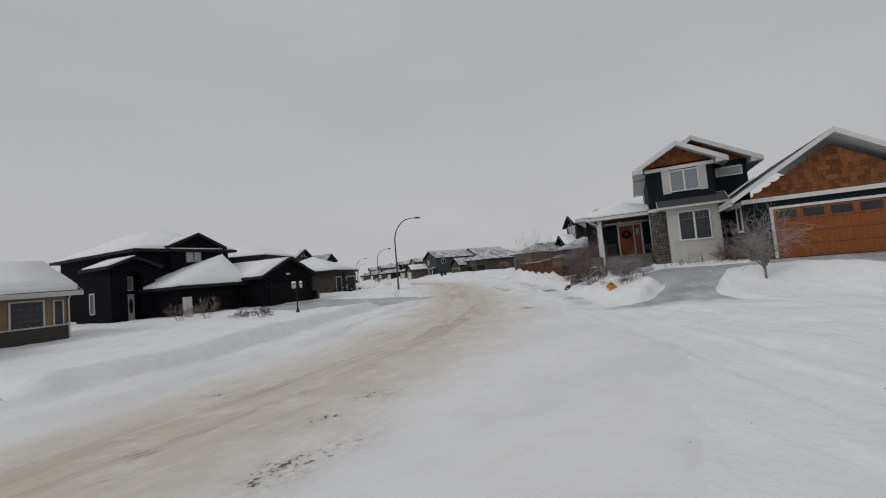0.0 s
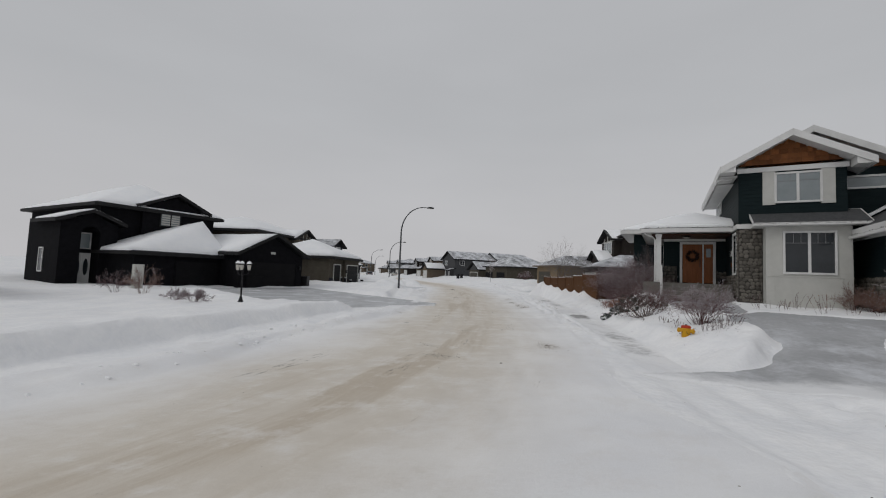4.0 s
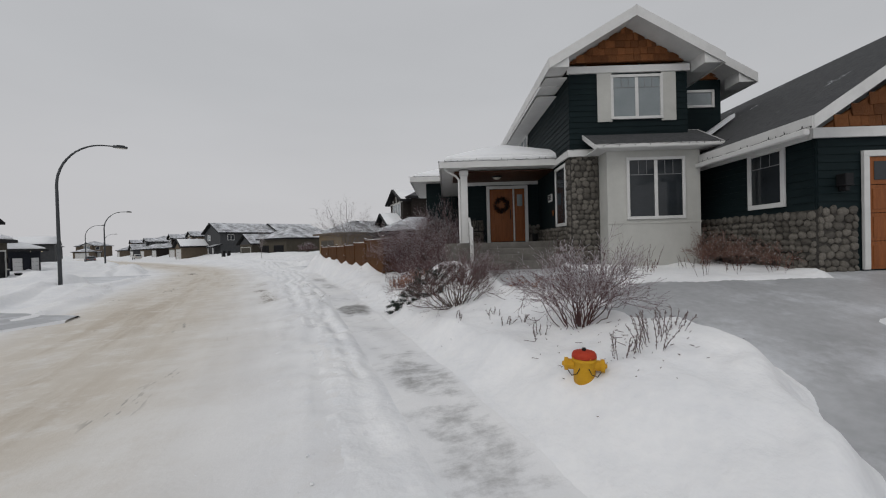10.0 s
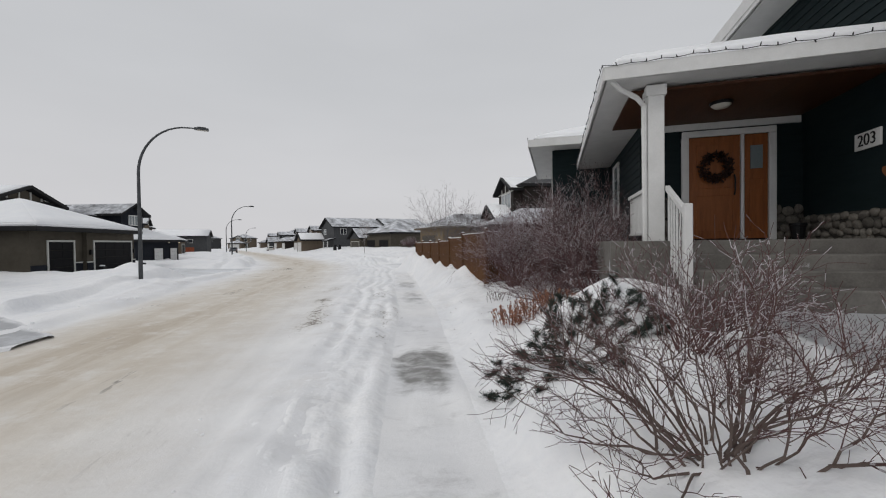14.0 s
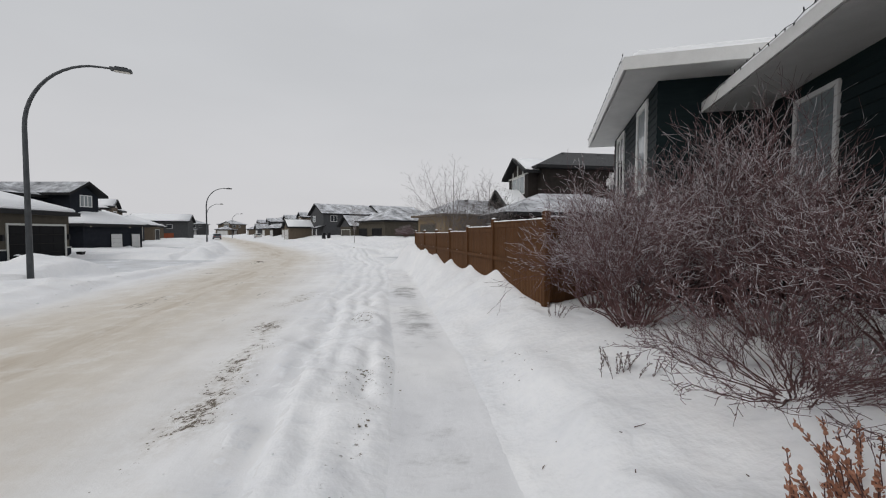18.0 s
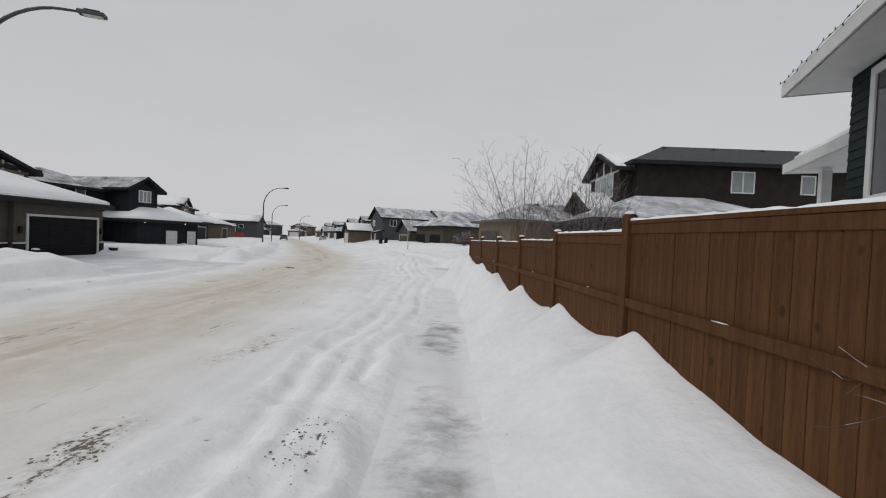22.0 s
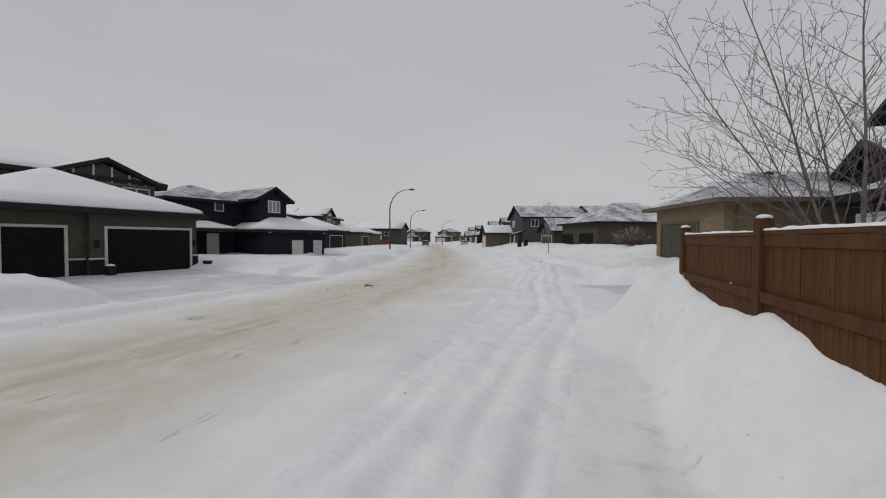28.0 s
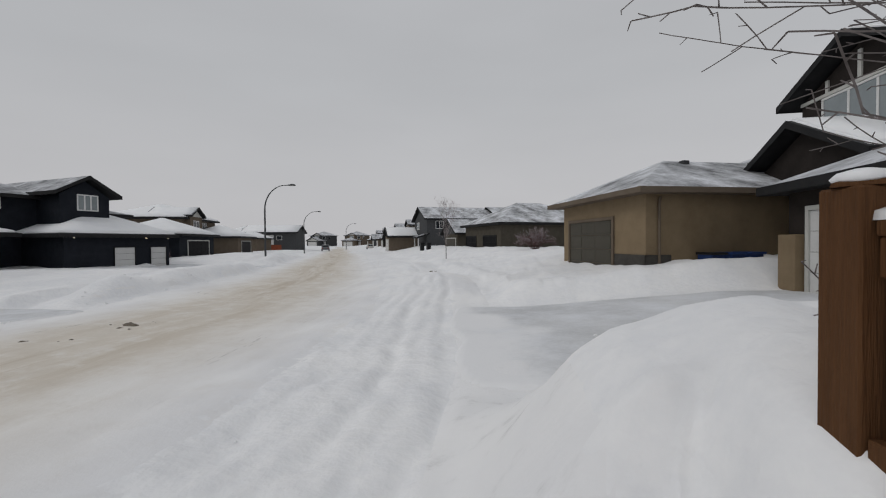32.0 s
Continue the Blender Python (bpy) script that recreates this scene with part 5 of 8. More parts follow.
for uu in (0.35, 6.05):
    part("wall_lamp", box((uu - 0.08, uu + 0.08, -0.18, -0.003, 1.7, 2.05), bevel=0.015), BLACKMETAL, h)
wall(h, -6.3, 2.4, 7.7, 21.0, -0.4, 6.05, BLACK)
roof(h, "hip", -6.3, 2.4, 7.7, 21.0, 6.2, 0.6, 0.53, SHINGLE, FASCIA, snow=0.12)
wall(h, -3.7, 1.2, 7.3, 7.7, 2.6, 6.4, BLACK)
roof(h, "gable_v", -3.7, 1.2, 7.3, 13.0, 6.5, 0.45, 0.46, SHINGLE, FASCIA, snow=0.06)
gable_wall(h, "front", -3.7, 1.2, 7.3, 6.4, 1.12, BLACK)
window(h, "front", -2.35, -0.85, 5.0, 6.0, 7.3, GLASS_UP, BLACKMETAL, lights=2)
for k in range(5):
    for a, b in ((-2.3, -1.65), (-1.55, -0.9)):
        part("blind_slat", box((a, b, 7.235, 7.25, 5.06 + 0.19 * k, 5.18 + 0.19 * k)), PANEL, h)
# entry with an arch between two piers
for a, b in ((-8.9, -7.75), (-6.65, -5.6)):
    wall(h, a, b, 6.5, 7.69, -0.4, 4.55, BLACK)
wall(h, -8.9, -6.31, 7.7, 12.0, -0.4, 4.55, BLACK)
arch = [(-7.75, 6.5, 5.3)] + [(-7.2 + 0.55 * math.cos(math.pi * (1 - k / 8)), 6.5, 3.75 + 0.55 * math.sin(math.pi * k / 8)) for k in range(9)] + [(-6.65, 6.5, 5.3)]
part("arch", poly_solid(arch, (0, 1.0, 0)), BLACK, h)
roof(h, "gable_v", -8.9, -5.6, 6.5, 10.0, 4.65, 0.4, 0.42, SHINGLE, FASCIA, snow=0.1)
gable_wall(h, "front", -8.9, -5.6, 6.52, 4.5, 0.7, BLACK)
for a, b in ((-7.66, -7.2), (-7.18, -6.72)):
    door(h, "front", a, b, 0.15, 2.35, 7.69, GREYDOOR, WHITE, w=0.03)
for cx in (-7.43, -6.95):
    oval = part("door_glass", lathe([(0.004, -0.006), (1.0, -0.006), (1.0, 0.006), (0.004, 0.006)], 20), GLASS, h, "dark oval glass")
    oval.matrix_local = pose(cx, 7.64, 1.35, 90, 0, 0) @ Matrix.Diagonal((0.14, 0.62, 1, 1))
window(h, "front", -7.6, -6.8, 2.75, 3.8, 7.69, GLASS_UP)
window(h, "left", 9.0, 9.6, 1.0, 2.6, -8.9, GLASS)
part("utility_box", box((-7.3, -6.75, -0.2, 0.15, -0.1, 1.75), bevel=0.03), PANEL, h)
bin_ = tagged(part("bin", box((-0.3, 0.3, -0.35, 0.35, 0, 0.95), (-0.33, 0.33, -0.4, 0.38, 0.95, 1.05), bevel=0.02), BLACKMETAL), "black wheeled bin beside a garage", "bin")
bin_.location = (-10.4, 35.9, 0.1)

# golden bungalow
h = house(-13.92, 6.2, 61.1, "golden stucco bungalow with pale garage door under deep roof snow")
wall(h, -6.2, 0.0, 0.0, 8.0, -0.3, 2.55, GOLD)
wall(h, 0.0, 4.9, 4.9, 13.0, -0.3, 2.55, GOLD)
roof(h, "hip", -6.2, 0.0, 0.0, 9.5, 2.65, 0.55, 0.48, SHINGLE, PANEL, snow=0.32)
roof(h, "gable_u", -6.2, 4.9, 4.9, 13.0, 2.65, 0.5, 0.36, SHINGLE, PANEL, snow=0.34)
gable_wall(h, "right", 4.9, 13.0, 4.9, 2.55, 1.4, GOLD)
garage_door(h, "front", -5.2, -0.87, 0.0, 1.95, 0.0, GREYDOOR, PANEL)
for a, b, v0, v1 in ((-0.75, 0.04, -0.05, -0.003), (-6.2, -5.35, -0.05, -0.003), (1.95, 4.94, 4.85, 4.897)):
    part("stone_skirt", box((a, b, v0, v1, -0.3, 0.95), bevel=0.01), MORTAR, h, "pale stone skirting")
    part("skirt_cap", box((a, b, v0 - 0.03, v1, 0.95, 1.02), bevel=0.008), PANEL, h)
door(h, "front", 1.0, 1.85, 0.25, 2.1, 4.9, GREYDOOR, PANEL)
part("door_glass", box((1.2, 1.65, 4.845, 4.856, 1.3, 1.9)), GLASS, h)
win = window(h, "front", 2.86, 3.98, 1.02, 2.25, 4.9, GLASS, PANEL, lights=1)
for k in range(1, 4):
    part("bar", box((2.86 + 0.28 * k - 0.008, 2.86 + 0.28 * k + 0.008, 4.855, 4.868, 1.02, 2.25)), TAUPE, win)
    part("bar", box((2.86, 3.98, 4.855, 4.866, 1.02 + 0.31 * k - 0.008, 1.02 + 0.31 * k + 0.008)), TAUPE, win)
for a, b in ((2.1, 2.38), (4.42, 4.72)):
    window(h, "front", a, b, 1.02, 2.2, 4.9, GLASS, PANEL, w=0.06)
part("wall_lamp", box((0.02, 0.16, 0.5, 0.62, 1.7, 2.0), bevel=0.02), PANEL, h)
part("downpipe", tube([(4.95, 4.5, 2.5), (4.95, 4.8, 2.3), (4.95, 4.8, 0.3)], 0.04, 6), PANEL, h)
part("step", box((0.6, 2.3, 4.0, 4.86, -0.2, 0.2), bevel=0.02), CONCRETE, h)
part("step", box((0.8, 2.1, 3.6, 4.0, -0.2, 0.05), bevel=0.02), CONCRETE, h)

# olive house with two dark garage doors
h = house(-9.19, 45.76, 87.4, "olive stucco house with snowy hip roof and two dark garage doors")
wall(h, -5.2, -1.2, 0.3, 8.0, -0.2, 3.1, OLIVE)
wall(h, -1.2, 3.85, 0.0, 8.0, -0.2, 3.1, OLIVE)
roof(h, "hip", -5.2, 3.75, 0.0, 8.6, 3.25, 0.45, 0.42, SHINGLE, FASCIA, snow=0.2)
for span in ((-1.23, -0.68, -0.06, -0.003, -0.2, 0.95), (3.58, 3.90, -0.06, -0.003, -0.2, 0.95), (3.853, 3.91, -0.06, 6.0, -0.2, 0.95), (-1.85, -1.23, 0.24, 0.297, -0.2, 0.95), (-5.2, -4.1, 0.24, 0.297, -0.2, 0.95)):
    part("stone_skirt", box(span, bevel=0.01), CHARCOAL, h)
for span in ((-1.26, -0.65, -0.09, -0.003, 0.95, 1.03), (3.56, 3.93, -0.09, -0.003, 0.95, 1.03), (-1.88, -1.26, 0.21, 0.297, 0.95, 1.03)):
    part("skirt_cap", box(span, bevel=0.008), PANEL, h)
garage_door(h, "front", -0.53, 3.43, 0.2, 2.38, 0.0, DARKDOOR, PANEL)
garage_door(h, "front", -3.95, -1.99, 0.2, 2.38, 0.3, DARKDOOR, PANEL)
for ux in (-0.95, 3.66):
    part("wall_lamp", box((ux - 0.07, ux + 0.07, -0.17, -0.005, 1.5, 1.85), bevel=0.015), BLACKMETAL, h)
wall(h, -7.5, 6.2, 7.6, 17.0, -0.2, 5.6, OLIVE)
roof(h, "hip", -7.5, 6.4, 7.6, 17.0, 5.7, 0.5, 0.36, SHINGLE, FASCIA, snow=0.12)
roof(h, "gable_v", 0.1, 6.1, 7.2, 11.0, 5.45, 0.5, 0.40, SHINGLE, FASCIA, snow=0.06)
wall(h, 0.1, 6.1, 7.2, 7.6, 3.0, 5.35, OLIVE)
gable_wall(h, "front", 0.1, 6.1, 7.2, 5.35, 1.2, OLIVE)
part("timber", box((0.1, 6.1, 7.13, 7.19, 5.3, 5.42)), TAUPE, h)
for k in range(6):
    zt = 5.45 + 1.12 * (1 - abs(k - 2.5) / 3.0)
    part("timber", box((0.55 + k * 0.98, 0.66 + k * 0.98, 7.13, 7.19, 5.42, zt)), PANEL, h)
window(h, "front", 4.2, 5.7, 4.5, 5.15, 7.2, GLASS, PANEL, lights=2)
window(h, "front", -4.0, -2.6, 4.1, 5.1, 7.6, GLASS, PANEL, lights=2)
for px_, py_ in ((-8.6, 45.0), (-8.55, 49.9)):
    pot = thing("planter", pose(px_, py_, 0.22), "dark square planter beside a garage", "planter", group="planters")
    part("tub", poly_solid([(-0.16, -0.16, 0), (0.16, -0.16, 0), (0.16, 0.16, 0), (-0.16, 0.16, 0)], (0, 0, 0.4)), BLACKMETAL, pot)
    part("rim", box((-0.19, 0.19, -0.19, 0.19, 0.4, 0.45), bevel=0.01), BLACKMETAL, pot)
    part("snow_top", lathe([(0.17, 0.45), (0.15, 0.5), (0.05, 0.54)], 10), SNOW_CAP, pot)

# charcoal house with white garage doors
h = house(-15.19, 61.01, 77.65, "charcoal two-storey house with two white single garage doors")
wall(h, 0.05, 6.95, 0.0, 8.0, -0.2, 2.55, CHARCOAL)
roof(h, "hip", 0.05, 6.9, 0.0, 7.6, 2.7, 0.5, 0.46, SHINGLE, FASCIA, snow=0.16)
garage_door(h, "front", 2.98, 4.34, 0.0, 1.78, 0.0, GREYDOOR, FASCIA, w=0.06)
garage_door(h, "front", 5.5, 6.67, 0.0, 1.78, 0.0, GREYDOOR, FASCIA, w=0.06)
for uu in (0.4, 4.9, 6.6):
    part("soffit_lamp", lathe_at((uu, uu + 0.09, -0.4, -0.31, 2.45, 2.5)), glow, h, "small lit lamp")
wall(h, 0.9, 3.9, 2.0, 12.0, -0.2, 5.5, CHARCOAL)
roof(h, "gable_v", 0.9, 3.9, 2.0, 12.0, 5.62, 0.55, 0.62, SHINGLE_SNOWY, FASCIA)
gable_wall(h, "front", 0.9, 3.9, 2.0, 5.5, 1.05, CHARCOAL)
window(h, "front", 1.95, 3.1, 4.5, 5.5, 2.0, GLASS_UP, lights=3)
wall(h, 3.9, 6.9, 5.5, 12.0, -0.2, 4.4, CHARCOAL)
roof(h, "hip", 3.9, 7.0, 5.5, 12.0, 4.5, 0.5, 0.3, SHINGLE_SNOWY, FASCIA)
window(h, "front", 5.2, 6.4, 3.5, 4.2, 5.5, GLASS, lights=2)
wall(h, -5.5, 1.2, 4.6, 13.0, -0.2, 5.3, CHARCOAL)
roof(h, "hip", -5.5, 1.4, 4.6, 13.0, 5.4, 0.55, 0.40, SHINGLE_SNOWY, FASCIA)
window(h, "front", -1.7, -1.0, 4.5, 5.2, 4.6, GLASS)
roof(h, "hip", -4.9, -1.5, 2.4, 5.0, 2.75, 0.4, 0.36, SHINGLE, FASCIA, snow=0.14)
part("porch_post", box((-4.8, -4.5, 2.5, 2.8, 0.0, 2.6), bevel=0.02), CHARCOAL, h)
door(h, "front", -2.4, -1.5, 0.3, 2.3, 4.6, GREYDOOR, WHITE)
part("soffit_lamp", lathe_at((-2.6, -2.51, 2.2, 2.29, 2.48, 2.52)), glow, h, "small lit lamp")

# further houses of that side
for x, y, turn, mat, tall, label in ROW_WEST:
    h = house(x, y, turn, label)
    wall(h, 0.0, 7.5, 0.0, 7.0, -0.3, 2.9, mat)
    roof(h, "hip", 0.0, 7.5, 0.0, 7.0, 3.0, 0.5, 0.42, SHINGLE_SNOWY, FASCIA, snow=0.16)
    garage_door(h, "front", 1.6, 6.2, 0.1, 2.3, 0.0, DARKDOOR, PANEL)
    wall(h, -5.0, 6.0, 5.0, 14.0, -0.3, 5.3 if tall else 3.0, mat)
    roof(h, "hip", -5.0, 6.0, 5.0, 14.0, 5.4 if tall else 3.1, 0.5, 0.40, SHINGLE_SNOWY, FASCIA, snow=0.14)
    if tall:
        wall(h, -4.4, -0.6, 4.4, 5.0, 2.4, 5.6, mat)
        roof(h, "gable_v", -4.4, -0.6, 4.4, 9.0, 5.7, 0.4, 0.5, SHINGLE_SNOWY, FASCIA, snow=0.1)
        gable_wall(h, "front", -4.4, -0.6, 4.4, 5.6, 0.95, PANEL)
        window(h, "front", -3.3, -1.7, 3.8, 5.0, 4.4, GLASS, lights=2)
        window(h, "front", 1.2, 2.6, 3.8, 4.9, 5.0, GLASS, lights=2)
        window(h, "left", 7.0, 8.4, 3.8, 4.9, -5.0, GLASS, lights=2)
        window(h, "left", 11.0, 12.0, 3.8, 4.9, -5.0, GLASS)
    roof(h, "shed", -4.4, -0.8, 3.6, 4.4, 2.7, 0.3, 0.3, SHINGLE_SNOWY, FASCIA, name="porch_roof")
    for uu in (-4.3, -0.95):
        part("porch_post", box((uu, uu + 0.16, 3.5, 3.66, -0.1, 2.55), bevel=0.01), WHITE, h)
    door(h, "front", -3.0, -2.1, 0.2, 2.3, 4.4 if tall else 5.0, GREYDOOR, WHITE)

h = house(-36.0, 107.5, 14, "low taupe bungalow end under roof snow")
wall(h, 0.0, 4.4, 0.0, 9.0, -0.3, 2.9, TAUPE)
roof(h, "hip", 0.0, 4.4, 0.0, 9.0, 3.0, 0.5, 0.42, SHINGLE_SNOWY, FASCIA, snow=0.16)
window(h, "front", 2.6, 3.4, 1.2, 2.3, 0.0, GLASS)

# ---------------------------------------------------------------- houses beyond the fence
h = house(24.99, 52.93, -92.6, "dark brown two-storey house with timbered gable behind the fence")
wall(h, -3.2, 3.2, 0.0, 17.5, 0.5, 7.5, BROWN)
roof(h, "hip", -3.2, 3.2, 0.0, 17.5, 7.6, 0.6, 0.48, SHINGLE_CLEAN, FASCIA)
wall(h, -2.7, 2.5, -0.9, 0.0, 4.0, 7.15, BROWN)
roof(h, "gable_v", -2.7, 2.5, -0.9, 3.2, 7.25, 0.55, 0.48, SHINGLE, FASCIA, snow=0.1)
gable_wall(h, "front", -2.7, 2.5, -0.9, 7.15, 1.22, BROWN)
for a, b, c, d in ((-2.7, 2.5, 7.05, 7.17), (-0.17, -0.03, 7.17, 8.1), (-1.5, -1.38, 7.17, 7.6), (1.2, 1.32, 7.17, 7.6)):
    part("timber", box((a, b, -0.96, -0.903, c, d)), PANEL, h)
window(h, "front", -1.6, 1.6, 5.5, 6.95, -0.9, GLASS_UP, lights=3)
window(h, "right", 6.12, 7.49, 5.85, 7.12, 3.2, GLASS_UP, lights=2)
window(h, "right", 10.6, 11.4, 5.9, 7.0, 3.2, GLASS_UP)
for vv in (3.0, 6.5, 10.0, 13.0):
    part("roof_vent", lathe([(0.16, 0.0), (0.2, 0.06), (0.12, 0.14), (0.02, 0.16)], 10), SHINGLE, h).location = (0.5, vv, 9.14)
wall(h, -2.6, 2.6, -2.6, 0.0, 0.3, 4.2, BROWN)
roof(h, "gable_v", -2.6, 2.6, -2.6, 1.0, 4.3, 0.5, 0.5, SHINGLE, FASCIA, snow=0.14)
gable_wall(h, "front", -2.6, 2.6, -2.6, 4.2, 1.3, BROWN)
wall(h, 2.6, 9.2, -4.6, 6.0, 0.3, 3.3, BROWN)
roof(h, "hip", 2.6, 9.2, -4.6, 6.0, 3.42, 0.5, 0.42, SHINGLE_DRIFT, FASCIA)
garage_door(h, "front", 3.4, 8.2, 0.6, 2.7, -4.6, GREYDOOR, PANEL)
part("stone_pier", box((2.55, 3.2, -4.85, -4.603, 0.3, 2.1), bevel=0.02), TAN, h)

h = house(17.17, 52.21, -74.1, "tan stucco bungalow with snowy hip roof and garage")
wall(h, -5.75, 0.0, 0.0, 12.0, 0.1, 3.5, TAN)
roof(h, "hip", -5.75, 0.0, 0.0, 12.0, 3.63, 0.55, 0.45, SHINGLE_DUSTED, TAUPE, thick=0.1)
garage_door(h, "front", -5.1, -1.84, 0.55, 2.75, 0.0, BROWNDOOR, TAUPE)
for span in ((-1.66, 0.05, -0.05, -0.003, 0.2, 1.5), (0.003, 0.05, -0.05, 0.9, 0.2, 1.5)):
    part("stone_skirt", box(span, bevel=0.01), MORTAR, h)
wall(h, -11.0, -1.2, 7.5, 18.0, 0.1, 4.2, TAN)
roof(h, "hip", -11.0, -1.2, 7.5, 18.0, 4.3, 0.55, 0.45, SHINGLE_DUSTED, FASCIA)
door(h, "right", 7.6, 8.5, 0.9, 3.0, 0.0, DARKDOOR, TAUPE)
part("downpipe", tube([(0.05, 0.5, 3.4), (0.06, 0.45, 3.2), (0.06, 0.45, 0.9)], 0.045), TAUPE, h)
for vv in (3.4, 6.6):
    part("roof_vent", box((-2.7, -2.4, vv, vv + 0.3, 4.95, 5.15), bevel=0.03), SHINGLE, h)
for k in range(3):
    bn = thing("recycling_bin", pose(19.2 + 0.68 * k, 52.3 + 0.2 * k, 0.55, 0, 0, 16), "dark blue wheeled recycling bin by the wall", "bin", group="recycling bins")
    part("body", poly_solid([(-0.24, -0.28, 0), (0.24, -0.28, 0), (0.24, 0.28, 0), (-0.24, 0.28, 0)], (0, 0, 0.95)), BLUE, bn)
    part("lid", box((-0.29, 0.29, -0.36, 0.33, 0.95, 1.03), bevel=0.02), BLUE if k else BLACKMETAL, bn)
    for sx in (-0.2, 0.2):
        wh = part("wheel", lathe([(0.02, -0.03), (0.1, -0.03), (0.1, 0.03), (0.02, 0.03)], 12), BLACKMETAL, bn)
        wh.matrix_local = pose(sx, 0.3, 0.1, 0, 90, 0)

h = house(13.13, 76.92, -63.2, "grey-brown bungalow with snowy hip roof and dark garage doors")
wall(h, -8.46, 0.0, 0.0, 10.0, -0.2, 3.7, OLIVE)
roof(h, "hip", -8.46, 0.0, 0.0, 11.5, 3.8, 0.5, 0.5, SHINGLE_DUSTED, FASCIA)
garage_door(h, "front", -3.72, -0.96, 0.1, 2.5, 0.0, DARKDOOR, FASCIA)
garage_door(h, "front", -8.2, -5.64, 0.1, 2.5, 0.0, DARKDOOR, FASCIA)
for span in ((-5.5, -3.85, -0.05, -0.003, -0.2, 1.1), (-0.82, 0.05, -0.05, -0.003, -0.2, 1.1)):
    part("stone_skirt", box(span, bevel=0.01), FASCIA, h)
h = house(8.0, 88.5, -65.0, "dark taupe garage wing with snow-dusted gable roof")
wall(h, -5.0, 0.0, 0.0, 9.0, -0.2, 3.0, OLIVE)
roof(h, "gable_v", -5.0, 0.0, 0.0, 9.0, 3.1, 0.5, 0.62, SHINGLE_DUSTED, FASCIA)
gable_wall(h, "front", -5.0, 0.0, 0.0, 3.0, 1.5, HAZYSIDE)
garage_door(h, "front", -4.4, -0.6, 0.1, 2.4, 0.0, BROWNDOOR, PANEL)
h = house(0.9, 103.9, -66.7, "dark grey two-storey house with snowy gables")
# wall grey lightened to stand for haze
wall(h, -6.1, 3.0, 0.0, 12.0, -0.2, 5.6, HAZYSIDE)
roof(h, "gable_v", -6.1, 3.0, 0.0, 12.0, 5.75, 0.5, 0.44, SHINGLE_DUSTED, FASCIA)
gable_wall(h, "front", -6.1, 3.0, 0.0, 5.6, 2.0, HAZYSIDE)
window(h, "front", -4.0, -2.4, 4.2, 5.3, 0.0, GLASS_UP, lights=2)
wall(h, -5.0, 4.5, 12.0, 22.0, -0.2, 5.7, HAZYSIDE)
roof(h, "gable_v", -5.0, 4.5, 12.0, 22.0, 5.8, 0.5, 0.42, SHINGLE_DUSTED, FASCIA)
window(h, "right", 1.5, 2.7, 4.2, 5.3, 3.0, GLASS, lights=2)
roof(h, "shed", 0.0, 3.0, -1.4, 0.0, 2.8, 0.3, 0.3, SHINGLE_SNOWY, FASCIA, name="porch_roof")
for uu in (0.1, 2.8):
    part("porch_post", box((uu, uu + 0.16, -1.5, -1.34, -0.1, 2.6), bevel=0.01), WHITE, h)
wall(h, -8.5, -4.0, -5.0, 0.0, -0.2, 3.0, TAUPE)
roof(h, "gable_v", -8.5, -4.0, -5.0, 1.0, 3.0, 0.5, 0.6, SHINGLE, FASCIA, snow=0.1)
gable_wall(h, "front", -8.5, -4.0, -5.0, 3.0, 1.35, TAUPE)
garage_door(h, "front", -7.8, -4.7, 0.1, 2.4, -5.0, GREYDOOR, PANEL)

# grey walls in this row are coloured lighter to imitate haze
FAR = [(-8.5, 121.0, -69, TAUPE, 1, "taupe house with pale garage door"), (-15.5, 139.0, -69, BROWN, 1, "brown house with snowy roof"), (-21.5, 155.0, -69, TAUPE, 0, "low bungalow under roof snow"), (-28.0, 172.0, -69, HAZYSIDE, 1, "distant house with haze-greyed walls and snowy roof"), (-37.0, 194.0, -69, TAUPE, 1, "distant taupe house with snowy roof"), (-90.0, 222.0, -14, TAUPE, 1, "distant taupe house across the end of the street"), (-72.0, 226.0, -10, HAZYSIDE, 1, "distant house with haze-greyed walls across the end of the street"), (-55.0, 230.0, -8, TAUPE, 1, "distant house with pale gable at the bend"), (-108.0, 214.0, -16, BROWN, 1, "distant brown house at the bend"), (-40.0, 236.0, -8, HAZYSIDE, 0, "distant bungalow at the bend")]
